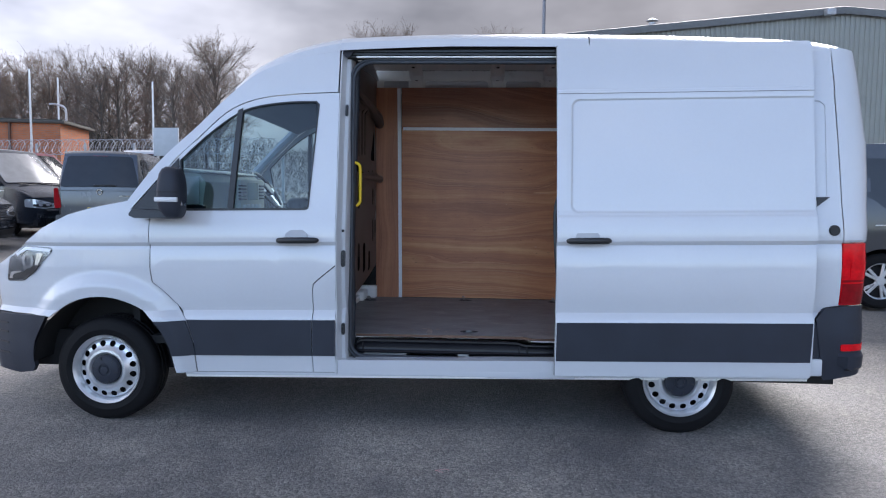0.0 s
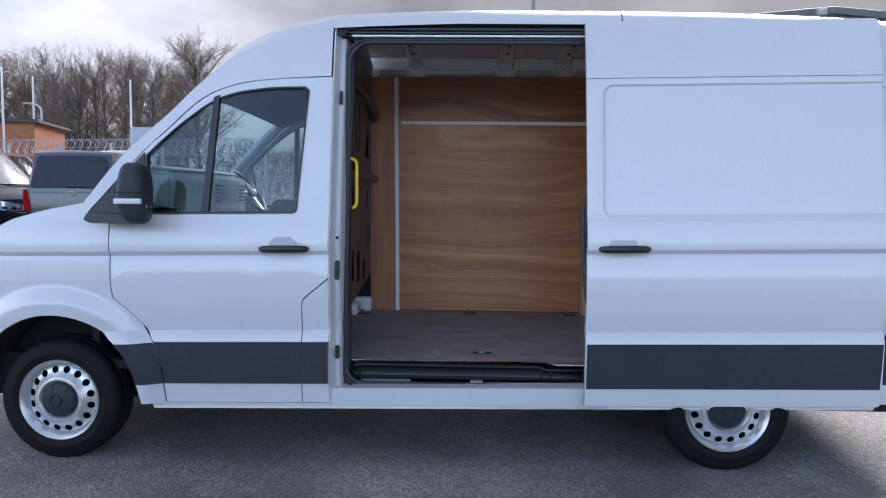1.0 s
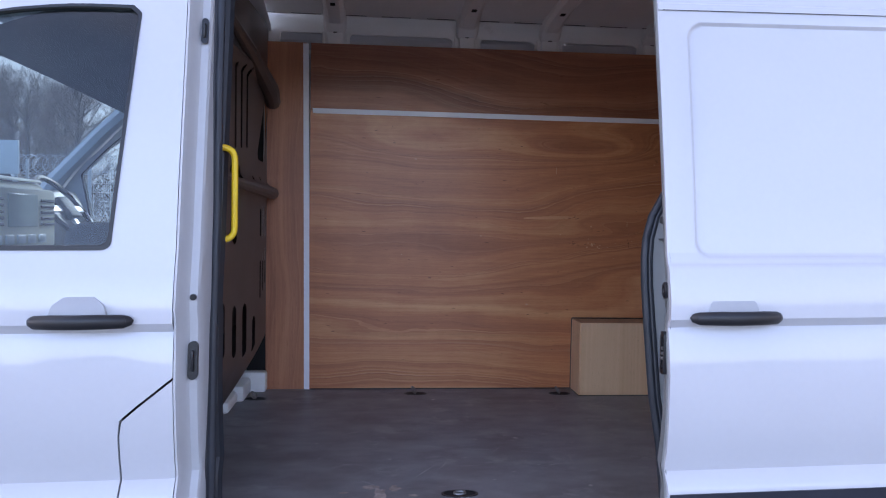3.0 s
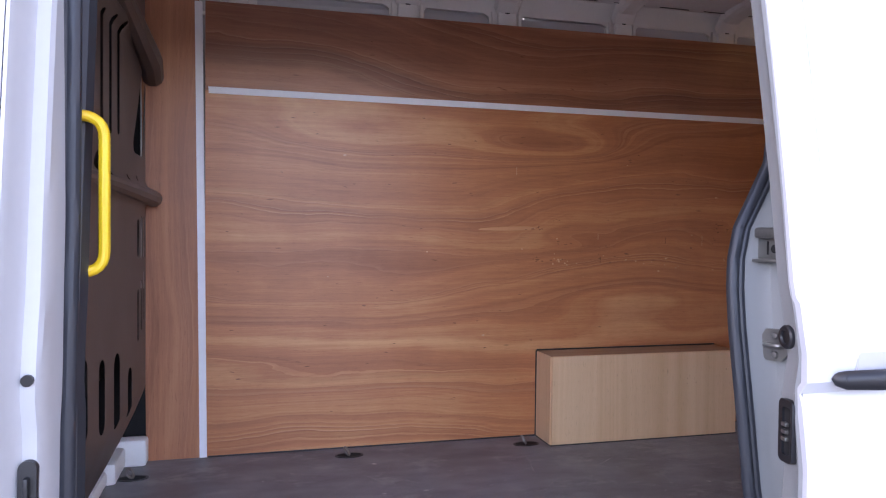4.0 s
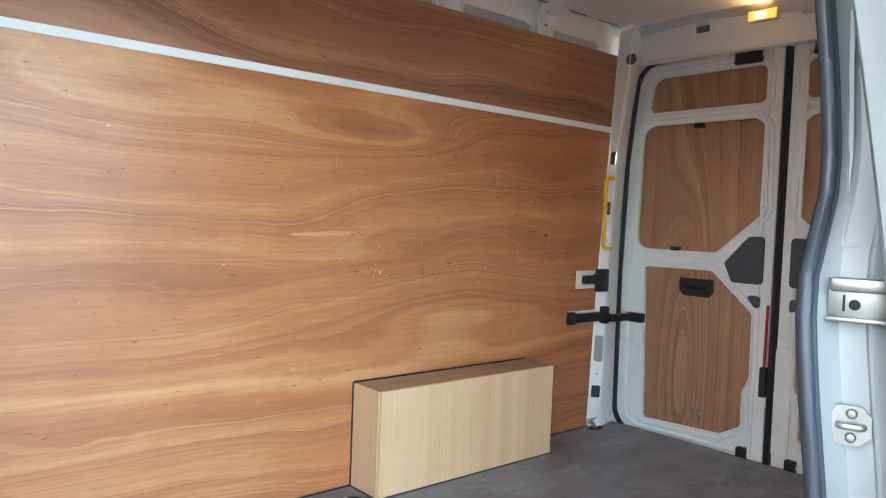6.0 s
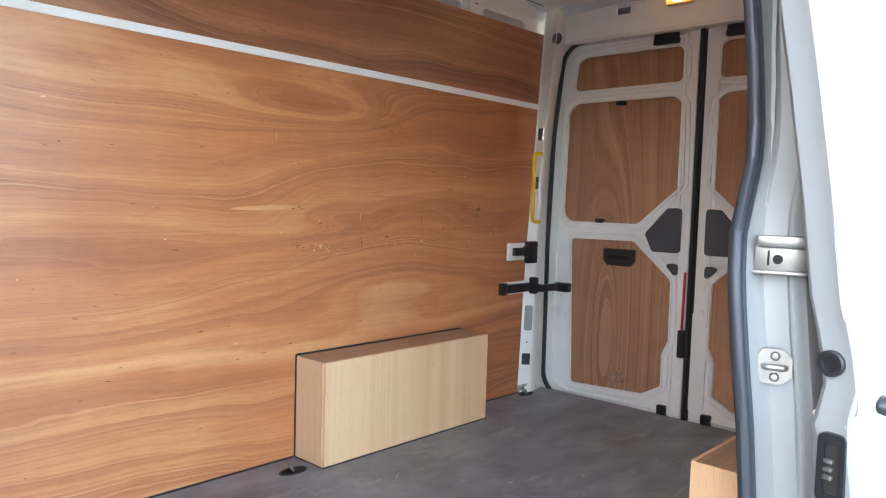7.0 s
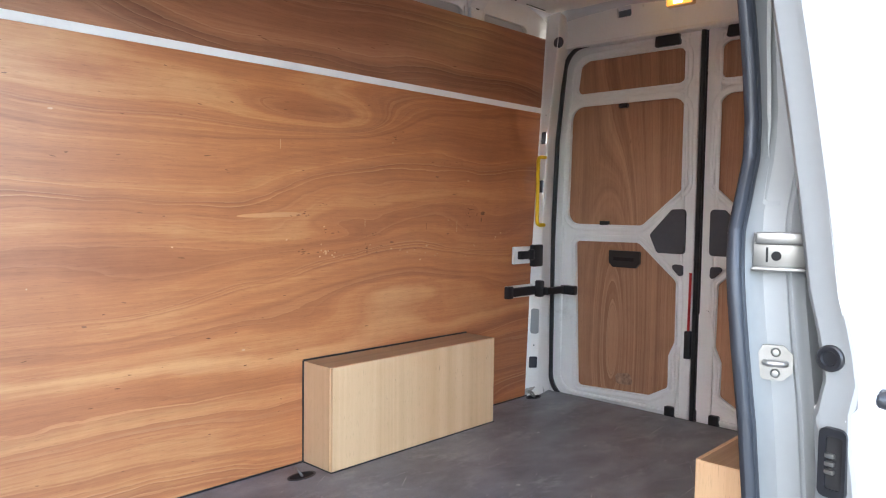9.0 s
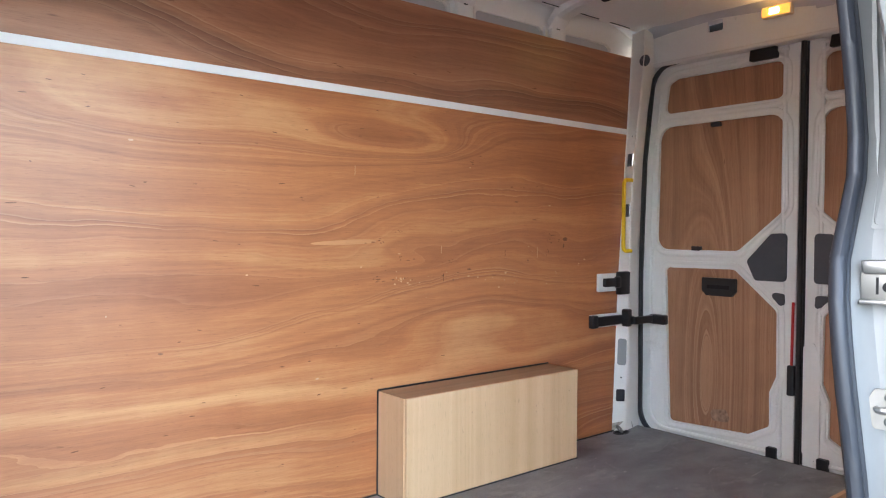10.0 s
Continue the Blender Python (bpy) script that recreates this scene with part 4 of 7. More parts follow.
part("door_seal", tube(ring_pts(0.004, 0.0), 0.0135, 12, True, up=(0, 1, 0)), SEAL, van, "grey rubber door seal")
part("seal_lip", tube(ring_pts(0.018, -0.006), 0.0085, 10, True, up=(0, 1, 0)), SEAL, van)

# upper guide rail over the opening
rail = box(-0.705, 2.15, 4.925, 5.01, 2.385, 2.462)
part("upper_rail", rail, VOID, van, "black upper guide rail")
for z, y, h in ((2.452, 4.905, 0.006), (2.425, 4.912, 0.010), (2.405, 4.906, 0.008), (2.388, 4.902, 0.006)):
    part("rail_ridge", box(-0.69, 2.1, y, y + 0.03, z - h / 2 + 0.01, z + h / 2 + 0.01), SEAL, van, "grey rail ridge")
part("header_trim", box(-0.60, 0.75, 4.900, 4.935, 2.392, 2.402, bevel=0.003), SHELL, van)
part("roof_edge_cap", sheet(rounded([(-0.703, 2.43), (-0.703, 2.462), (-0.60, 2.462), (-0.63, 2.40), (-0.66, 2.388)], 0.01), [], near(0.0), 0.03), BLACK, van, "black rail end cap")

# step under the floor edge
TRAY = mat("gloss_black_tray", (0.007, 0.007, 0.010), 0.30, var=0.2, scale=9.0, spec=0.35)
TRAY_SECTION = [(4.935, 0.601), (4.862, 0.600), (4.852, 0.595), (4.851, 0.584), (4.856, 0.578), (4.863, 0.574), (4.866, 0.568), (4.867, 0.536), (4.864, 0.528), (4.856, 0.524), (4.852, 0.518), (4.856, 0.510), (4.93, 0.508)]
tb = loft([[Vector((x, y, 0.508 + (z - 0.508) * f)) for y, z in TRAY_SECTION] for x, f in ((-0.592, 0.55), (-0.585, 0.78), (-0.568, 0.95), (-0.545, 1.0), (0.440, 1.0), (0.458, 0.97), (0.486, 0.84), (0.505, 0.82), (0.722, 0.82), (0.736, 0.78), (0.745, 0.6))])
tray = part("step_riser", tb, TRAY, van, "gloss black plastic step cover")
for x in (-0.548, 0.462, 0.512, 0.728):
    part("tray_rib", box(x - 0.004, x + 0.004, 4.855, 4.875, 0.520, 0.575, bevel=0.003), TRAY, tray)
part("step_tread", box(-0.60, 0.76, 4.76, 5.0, 0.478, 0.494, bevel=0.004), BLACK, van, "black plastic step tread")
part("step_plate", box(-0.54, -0.26, 4.80, 4.90, 0.492, 0.508, bevel=0.006), WHITE_SHADED, van, "bare white metal in the step well")
part("step_bracket", box(0.07, 0.14, 4.82, 4.90, 0.494, 0.512, bevel=0.004), WHITE_SHADED, van, "white metal bracket")
part("sill_inner", box(-0.60, 0.80, 4.705, 4.79, 0.40, 0.482, bevel=0.008), WHITE, van)
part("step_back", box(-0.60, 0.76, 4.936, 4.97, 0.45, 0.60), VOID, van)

# ---- sliding door, pushed back along the flank ----
SX0, SX1 = 0.668, 2.178
so = rounded([(SX0, 0.417), (SX1, 0.417), (SX1, 2.434), (SX0 - 0.012, 2.434)], [0.012, 0.01, 0.02, 0.02], 3)


def press(x, z):
    """The blank window panel is pressed in a little behind a soft step."""
    r = 0.055                                    # rounded corners at the leading end
    u, v = 0.742 + r - x, max(1.40 + r - z, z - 2.098 + r)
    d = r - math.hypot(max(u, 0.0), max(v, 0.0)) if max(u, v) > 0 else r
    t = max(0.0, min(1.0, d / 0.016))
    gut = -0.004 if 2.128 < z < 2.150 else 0.0
    ledge = -0.007 * max(0.0, min(1.0, (1.392 - z) / 0.010))
    return 0.011 * t * t * (3 - 2 * t) + gut + ledge


def door_out(x, z):
    """The door stands further out towards its foot."""
    return press(x, z) - 0.020 * max(0.0, min(1.0, (1.20 - z) / 0.30))


slider = part("sliding_door", sheet(so, [], near(-0.043, door_out), 0.014, [0.70] + [0.740 + 0.005 * i for i in range(13)] + grid_steps(0.77, 2.15, 0.23), ZCUT + [1.376, 1.382, 1.387, 1.392] + [1.398 + 0.005 * i for i in range(13)] + [2.040 + 0.005 * i for i in range(13)] + [ 2.126, 2.13, 2.148, 2.152]), WHITE, van, "white sliding side door pushed open")
SIDE_OUT = [(z, y - 0.020 * max(0.0, min(1.0, (1.20 - z) / 0.30))) for z, y in SIDE]
part("door_end", jamb([(SX0 + 0.002, -0.043), (SX0 - 0.004, -0.039), (SX0 - 0.006, -0.031), (SX0 - 0.003, -0.024), (SX0 + 0.002, -0.016), (SX0 + 0.006, 0.004), (SX0 + 0.010, 0.018), (SX0 + 0.018, 0.025), (SX0 + 0.035, 0.029), (SX0 + 0.12, 0.029)], 0.42, 2.43, lambda z: -0.010 * max(0, z - 1.4), SIDE_OUT), WHITE_SHADED, slider)
part("door_flange", jamb([(SX0 + 0.004, -0.02), (SX0 + 0.008, 0.004), (SX0 + 0.012, 0.018), (SX0 + 0.022, 0.027), (SX0 + 0.12, 0.029)], 0.42, 1.34), WHITE_SHADED, slider)
part("door_inner", sheet([(0.72, 0.44), (2.16, 0.44), (2.16, 2.42), (0.72, 2.42)], [], near(0.024), 0.006, [], ZCUT), SHELL, slider)
part("door_moulding", sheet([(SX0 + 0.003, 0.748), (2.172, 0.748), (2.166, 0.512), (SX0 + 0.003, 0.512)], [], near(-0.074), 0.02, [], [0.63]), TRIM, slider, "dark grey side moulding")
part("gutter_line", sheet([(SX0 + 0.004, 2.128), (2.172, 2.128), (2.172, 2.134), (SX0 + 0.004, 2.134)], [], near(-0.0465), 0.004), VOID, slider)
door_grip(0.852, 1.242, near, -0.043, slider)
# fittings on the leading edge of the sliding door and on the pillar behind it
part("rubber_stop", lathe([(0, -0.001), (0.012, -0.002), (0.014, -0.006), (0.020, -0.006), (0.023, -0.003), (0.023, 0.012)], pose(0.670, 4.684, 1.338, 0, 0, -100), 24), BLACK, slider, "round black rubber stop")
lk = sheet(slot(0, 0, 0.046, 0.120, 0.012), [slot(0.003, 0.0, 0.028, 0.092, 0.006)], lambda u, v, d: pose(0.670, 4.671, 1.160, 0, 0, -100) @ Vector((u, d - 0.010, v)), 0.02)
latch = part("door_latch", lk, BLACK, slider, "black latch housing with contacts")
part("latch_floor", sheet(slot(0.003, 0.0, 0.03, 0.095, 0.006), [], lambda u, v, d: pose(0.670, 4.671, 1.160, 0, 0, -100) @ Vector((u, d - 0.005, v)), 0.008), VOID, latch)
pins = bmesh.new()
for k in range(3):
    add_box(pins, -0.012, 0.004, -0.012, 0.0, -0.020 + k * 0.014, -0.012 + k * 0.014, bevel=0.002, m=pose(0.670, 4.671, 1.160, 0, 0, -100))
part("contacts", pins, ZINC, latch, "brass-coloured contacts")
PIL = pose(0.741, 4.797, 1.303, 0, 0, -72)
sp = sheet(rounded([(-0.022, -0.033), (0.014, -0.033), (0.030, -0.016), (0.030, 0.016), (0.014, 0.033), (-0.022, 0.033), (-0.030, 0.018), (-0.030, -0.018)], 0.006), [], lambda u, v, d: PIL @ Vector((u, d - 0.006, v)), 0.008)
strike = part("striker_plate", sp, ZINC, van, "zinc striker plate with a loop")
part("striker_loop", tube(bend([PIL @ Vector((-0.018, 0, 0.0)), PIL @ Vector((-0.018, -0.018, 0.0)), PIL @ Vector((0.018, -0.018, 0.0)), PIL @ Vector((0.018, 0, 0.0))], 0.008), 0.006, 8), ZINC, strike)
for dz in (-0.020, 0.020):
    part("screw", lathe([(0, -0.011), (0.006, -0.010), (0.009, -0.006)], PIL @ pose(0, 0, dz), 12), ZINC, strike)
GM = pose(0.742, 4.797, 1.512, 0, 0, -72)
ch = bmesh.new()
add_box(ch, -0.046, 0.05, -0.004, 0.004, -0.034, 0.036, bevel=0.002, m=GM)
add_box(ch, -0.048, 0.05, -0.022, 0.0, -0.036, -0.029, bevel=0.002, m=GM)
add_box(ch, -0.044, 0.05, -0.024, 0.0, 0.014, 0.037, bevel=0.006, m=GM)
guide = part("centre_guide", ch, ZINC, van, "zinc guide bracket")
part("guide_hole", lathe([(0, -0.006), (0.009, -0.006), (0.009, 0.004)], GM @ pose(-0.006, 0, -0.008), 14), VOID, guide)
part("guide_notch", box(-0.024, -0.020, -0.0055, 0.0, -0.020, 0.008, m=GM), VOID, guide)
part("pillar_slot", box(0.835, 0.850, 4.768, 4.776, 1.66, 1.82, bevel=0.002), BLACK, van, "narrow black slot in the pillar")
pr = sheet(rounded([(4.765, 1.60), (4.850, 1.60), (4.862, 1.72), (4.862, 2.02), (4.80, 2.02)], 0.012), [rounded([(4.772, 1.607), (4.844, 1.607), (4.855, 1.72), (4.855, 2.013), (4.806, 2.013)], 0.010)], lambda u, v, d: Vector((0.742 + lerp(v, CX) - 0.667 - 0.35 * (u - 4.80) + d, u, v)), 0.004, [], [1.69, 1.76, 1.85, 1.92])
part("pillar_bead", pr, WHITE_SHADED, van)


# ---- load space ----
FZ = 0.622
PY = 6.545
floor_out = [(-0.86, 4.92), (-0.60, 4.908), (0.490, 4.918), (0.545, 4.872), (0.76, 4.872), (0.80, 4.90), (2.50, 4.90), (2.50, PY + 0.02), (-0.86, PY + 0.02)]
fl = part("load_floor", sheet(floor_out, [], lambda u, v, d: Vector((u, v, FZ - d)), 0.018), FLOOR, van, "worn dark grey plywood load floor")
part("floor_edge", sheet([(-0.60, 4.905), (0.489, 4.915), (0.544, 4.869), (0.76, 4.869), (0.76, 4.875), (0.546, 4.875), (0.491, 4.921), (-0.60, 4.911)], [], lambda u, v, d: Vector((u, v, FZ - 0.001 - d)), 0.016), EDGE, fl, "chipped brown plywood edge")
part("floor_lip", sheet([(-0.60, 4.900), (0.487, 4.911), (0.542, 4.864), (0.76, 4.864), (0.76, 4.90), (-0.60, 4.93)], [], lambda u, v, d: Vector((u, v, FZ - 0.019 - d)), 0.004), SHELL, fl)
scuff = mat("bare_wood_scuff", (0.44, 0.37, 0.33), 0.7, var=0.3, scale=30, wear=(0.20, 0.18, 0.17), wear_amount=0.45)
rnd = random.Random(4)
for k, (cx, cy, a, b, n) in enumerate(((-0.125, 5.02, 0.022, 0.095, 22), (-0.160, 5.11, 0.030, 0.022, 16), (-0.080, 5.09, 0.020, 0.030, 16), (-0.02, 5.03, 0.020, 0.010, 14), (-0.25, 5.06, 0.014, 0.010, 12), (-0.60, 4.97, 0.035, 0.008, 12))):
    pts = [(cx + a * rnd.uniform(0.55, 1.35) * math.cos(t), cy + b * rnd.uniform(0.6, 1.25) * math.sin(t)) for t in (2 * math.pi * i / n for i in range(n))]
    part("floor_scuff", sheet(pts, [], lambda u, v, d, k=k: Vector((u, v, FZ + 0.0008 + 0.0004 * k - d)), 0.0), scuff, fl, "patch worn through to bare wood", smooth=0)
for x, y, w in ((0.135, 5.04, 0.062), (0.068, 6.435, 0.058), (0.830, 6.425, 0.058), (2.320, 6.500, 0.050), (-0.735, 6.34, 0.055), (2.31, 5.0, 0.05)):
    cup = sheet(oval(x, y, w, 0.031, 24), [oval(x, y, w - 0.008, 0.025, 24)], lambda u, v, d: Vector((u, v, FZ + 0.003 - d)), 0.004)
    lash = part("lashing_eye", cup, BLACK, van, "recessed lashing ring in a black cup")
    part("cup_bottom", sheet(oval(x, y, w - 0.006, 0.027, 24), [], lambda u, v, d: Vector((u, v, FZ + 0.0012 - d)), 0.0), VOID, lash)
    tilt = 8 if y < 5.5 else 55
    m = pose(x, y, FZ + 0.004, tilt, 0, 15 if y < 5.5 else 70)
    part("ring", tube([m @ Vector((0.018 * math.cos(t), 0.018 + 0.018 * math.sin(t) if tilt > 20 else 0.010 * math.sin(t), 0)) for t in (2 * math.pi * k / 16 for k in range(16))], 0.0046, 8, True), ZINC, lash, "steel ring")

# plywood lining of the far wall


def lining_y(z):
    return PY - 0.022 * max(0.0, z - 1.35)


def wall(u, v, d):
    return Vector((u, lining_y(v) + d, v))


def edge_x(z):
    return 2.305 + (z - FZ) * 0.045


part("lining_panel", sheet([(-0.497, FZ), (edge_x(FZ), FZ), (edge_x(2.084), 2.084), (-0.497, 2.084)], [], wall, 0.009, [], [1.35]), PLY, van, "red-brown plywood wall lining with wavy grain")
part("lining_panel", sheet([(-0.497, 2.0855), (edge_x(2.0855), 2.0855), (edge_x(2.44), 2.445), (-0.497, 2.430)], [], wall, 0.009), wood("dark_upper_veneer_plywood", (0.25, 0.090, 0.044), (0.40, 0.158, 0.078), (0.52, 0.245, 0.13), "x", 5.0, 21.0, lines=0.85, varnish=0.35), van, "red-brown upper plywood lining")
part("lining_panel", sheet([(-0.715, FZ), (-0.499, FZ), (-0.520, 2.430), (-0.735, 2.430)], [], wall, 0.009, [], [1.35]), PLYV, van, "red-brown upright plywood lining")
part("joint_strip", sheet([(-0.516, FZ), (-0.488, FZ), (-0.508, 2.425), (-0.537, 2.425)], [], lambda u, v, d: Vector((u, lining_y(v) - 0.004 + d, v)), 0.004, [], [1.35]), STRIP, van, "white plastic joint strip")
part("joint_strip", sheet([(-0.484, 2.071), (edge_x(2.08), 2.071), (edge_x(2.08), 2.097), (-0.486, 2.097)], [], lambda u, v, d: Vector((u, lining_y(v) - 0.004 + d, v)), 0.004, [], [1.35]), STRIP, van, "white plastic joint strip")
PALE_SCUFF = mat("pale_scuff", (0.66, 0.40, 0.24), 0.8, var=0.2)
nails = bmesh.new()
for i in range(18):
    x, z = rnd.uniform(-0.4, 2.2), rnd.choice((rnd.uniform(0.7, 2.0), rnd.uniform(1.35, 1.55)))
    w = rnd.uniform(0.0015, 0.0035)
    add_sheet(nails, oval(x, z, w * rnd.uniform(0.8, 3), w, 6), [], lambda u, v, d: Vector((u, lining_y(v) - 0.0008 + d, v)), 0.0)
dent = random.Random(29)
# knocks at the height of the loads: pale chips in two clusters, dark smudges between them, a few upright scratches
for cx, cz, sx, sz, count in ((1.05, 1.402, 0.045, 0.010, 13), (1.56, 1.405, 0.035, 0.018, 8), (1.0, 1.44, 0.004, 0.003, 1), (2.037, 1.444, 0.004, 0.003, 1), (1.40, 1.41, 0.15, 0.012, 4)):
    for i in range(count):
        w = dent.uniform(0.0015, 0.0042)
        add_sheet(nails, oval(cx + dent.gauss(0, sx), cz + dent.gauss(0, sz), w * dent.uniform(0.8, 1.6), w, 7), [], lambda u, v, d: Vector((u, lining_y(v) - 0.0009 + d, v)), 0.0)
for x, z, h in ((0.813, 1.805, 0.034), (1.76, 1.503, 0.05), (1.215, 1.52, 0.03)):
    add_sheet(nails, slot(x, z, 0.0022, h, 0.001), [], lambda u, v, d: Vector((u, lining_y(v) - 0.0009 + d, v)), 0.0)
smudge = bmesh.new()
for cx, cz, sx, sz, count in ((0.909, 1.548, 0.022, 0.012, 6), (1.009, 1.592, 0.012, 0.004, 4), (0.92, 1.413, 0.04, 0.004, 8), (1.06, 1.486, 0.03, 0.006, 5), (1.225, 1.434, 0.005, 0.022, 5), (1.261, 1.477, 0.012, 0.004, 4),
                              (1.10, 1.415, 0.10, 0.004, 7), (1.564, 1.502, 0.002, 0.014, 4), (1.826, 1.516, 0.003, 0.016, 4), (1.86, 1.563, 0.03, 0.018, 12), (1.69, 1.78, 0.05, 0.006, 6), (1.377, 1.872, 0.012, 0.006, 4)):
    for i in range(count):
        w = dent.uniform(0.0010, 0.0026)
        wide, tall = (w * dent.uniform(1.5, 4.0), w) if sx > sz else (w, w * dent.uniform(2.0, 5.0))
        add_sheet(smudge, oval(cx + dent.gauss(0, sx), cz + dent.gauss(0, sz), wide, tall, 7), [], lambda u, v, d: Vector((u, lining_y(v) - 0.0006 + d, v)), 0.0)
for i in range(64):                              # short dark pin knots along the grain
    w = dent.uniform(0.0008, 0.0019)
    add_sheet(smudge, oval(-0.42 + 1.9 * dent.random() ** 1.2, dent.uniform(0.70, 2.05), w * dent.uniform(2.5, 8.0), w, 8, dent.uniform(-14, 8)), [], lambda u, v, d: Vector((u, lining_y(v) - 0.0006 + d, v)), 0.0)
for i in range(26):
    w = dent.uniform(0.0008, 0.0017)
    add_sheet(smudge, oval(dent.uniform(-0.4, 1.9), dent.uniform(2.13, 2.38), w * dent.uniform(3.0, 12.0), w, 8, dent.uniform(-12, 6)), [], lambda u, v, d: Vector((u, lining_y(v) - 0.0006 + d, v)), 0.0)
patch_out = [(0.775 + 0.135 * math.cos(t), 1.551 + 0.0105 * math.copysign(abs(math.sin(t)) ** 0.75, math.sin(t)) * (0.82 + 0.18 * math.cos(t)) + 0.004 * math.cos(t)) for t in (2 * math.pi * i / 28 for i in range(28))]
part("veneer_patch", sheet(patch_out, [], lambda u, v, d: Vector((u, lining_y(v) - 0.0005 + d, v)), 0.0), wood("pale_veneer_patch", (0.52, 0.235, 0.105), (0.64, 0.305, 0.140), (0.72, 0.375, 0.185), "x", 5.0, 31.0, lines=0.2, spots=False, varnish=0.35), van, "paler spindle-shaped veneer patch", smooth=0)
part("lining_smudges", smudge, mat("dark_smudge", (0.25, 0.105, 0.055), 0.9, var=0.35, scale=30), van, "dark knocks and smudges in the lining", smooth=0)["kind"] = "stuff"
part("lining_scuffs", nails, PALE_SCUFF, van, "pale nicks in the lining", smooth=0)["kind"] = "stuff"
KNOT = mat("dark_knot", (0.27, 0.115, 0.060), 0.7, var=0.3)
for x, z, w, h in ((1.94, 1.56, 0.016, 0.009), (1.93, 1.53, 0.005, 0.014), (1.36, 1.44, 0.012, 0.004), (1.50, 1.41, 0.012, 0.003), (1.28, 1.40, 0.007, 0.005), (1.70, 1.47, 0.007, 0.004), (0.62, 1.93, 0.006, 0.002), (1.62, 1.72, 0.014, 0.004), (-0.20, 1.77, 0.005, 0.002), (-0.37, 0.93, 0.014, 0.003), (0.14, 1.22, 0.010, 0.003), (-0.06, 1.93, 0.008, 0.002)):
    pts = [(x + w * rnd.uniform(0.5, 1.3) * math.cos(t), z + h * rnd.uniform(0.5, 1.3) * math.sin(t)) for t in (2 * math.pi * i / 9 for i in range(9))]
    part("knot", sheet(pts, [], lambda u, v, d: Vector((u, lining_y(v) - 0.0010 + d, v)), 0.0), KNOT, van, smooth=0)

# boxed wheel arches
def arch_box(x0, x1, y0, y1, s):
    yb, yf = (y1, y0) if s > 0 else (y0, y1)
    z1 = 1.005
    b = part("arch_box", box(x0 + 0.001, x1 - 0.012, min(yf, yb) + 0.001, max(yf, yb) - 0.001, FZ, z1 - 0.010), PALE, van, "pale plywood box over the wheel arch")
    part("front_board", box(x0, x1, yf - 0.006, yf + 0.006, FZ, z1, bevel=0.0015, seg=1), PALE, b)
    part("lid", box(x0, x1, min(yb, yf + 0.006 * s), max(yb, yf + 0.006 * s), z1 - 0.009, z1 + 0.0005, bevel=0.001, seg=1), PALETOP, b, "brown plywood lid")
    sl = bmesh.new()
    add_tube(sl, [(x0 - 0.003, yb - 0.002 * s, FZ + 0.002), (x0 - 0.003, yb - 0.002 * s, z1 + 0.003)], 0.005, 6)
    add_tube(sl, [(x0 - 0.003, yb - 0.002 * s, z1 + 0.003), (x1, yb - 0.002 * s, z1 + 0.003)], 0.0045, 6)
    part("sealant_line", sl, BLACK, b, "dark sealant line along the wall")
    foot = bmesh.new()
    add_tube(foot, [(x0 - 0.006, yb, FZ + 0.001), (x0 - 0.006, yf - 0.008 * s, FZ + 0.001), (x1, yf - 0.008 * s, FZ + 0.001)], 0.0035, 6)
    part("foot_gap", foot, BLACK, b, "dark gap under the boards")
    part("end_board", box(x0 - 0.004, x0 + 0.004, min(yb, yf) + 0.006, max(yb, yf) - 0.004, FZ, z1 - 0.001), PALE, b)
    pts = bmesh.new()
    for k in range(7):
        px, pz = rnd.uniform(x0 + 0.05, x1 - 0.05), rnd.uniform(FZ + 0.08, z1 - 0.06)
        add_sheet(pts, oval(px, pz, 0.003, 0.004, 6), [], lambda u, v, d: Vector((u, yf - 0.0068 * s + d, v)), 0.0)
    part("nicks", pts, PALE_SCUFF, b, smooth=0)["kind"] = "stuff"


arch_box(0.925, 1.838, 6.378, PY, 1)

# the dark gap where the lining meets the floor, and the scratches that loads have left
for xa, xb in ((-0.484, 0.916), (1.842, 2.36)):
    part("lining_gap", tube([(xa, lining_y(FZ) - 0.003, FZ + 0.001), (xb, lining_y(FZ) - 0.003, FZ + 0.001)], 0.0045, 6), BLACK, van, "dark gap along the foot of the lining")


def load_scratches(count):
    """Long fine drag marks and short chips, mostly along the way that loads slide in."""
    drag, bm = random.Random(23), bmesh.new()
    for i in range(count):
        x, y = 2.35 - 2.6 * drag.random() ** 1.4, drag.uniform(5.15, 6.34)
        turn = drag.gauss(0.5, 0.5) if drag.random() < 0.7 else drag.uniform(0, math.pi)
        long = drag.random() < 0.6
        hl, hw = (drag.uniform(0.02, 0.16), drag.uniform(0.0004, 0.0009)) if long else (drag.uniform(0.004, 0.012), drag.uniform(0.0012, 0.0030))
        c, n, sag = math.cos(turn), math.sin(turn), drag.uniform(-0.08, 0.08)
        mark = [(-hl, 0), (0, sag * hl - hw), (hl, 0), (0, sag * hl + hw)]
        add_sheet(bm, [(x + u * c - v * n, y + u * n + v * c) for u, v in mark], [], lambda u, v, d: Vector((u, v, FZ + 0.0007 - d)), 0.0)
    return bm


part("floor_scratches", load_scratches(150), mat("pale_floor_scratch", (0.46, 0.45, 0.44), 0.7, var=0.3, scale=20), fl, "pale scratches and chips in the floor", smooth=0)["kind"] = "stuff"
arch_box(0.955, 1.87, 4.88, 5.033, -1)
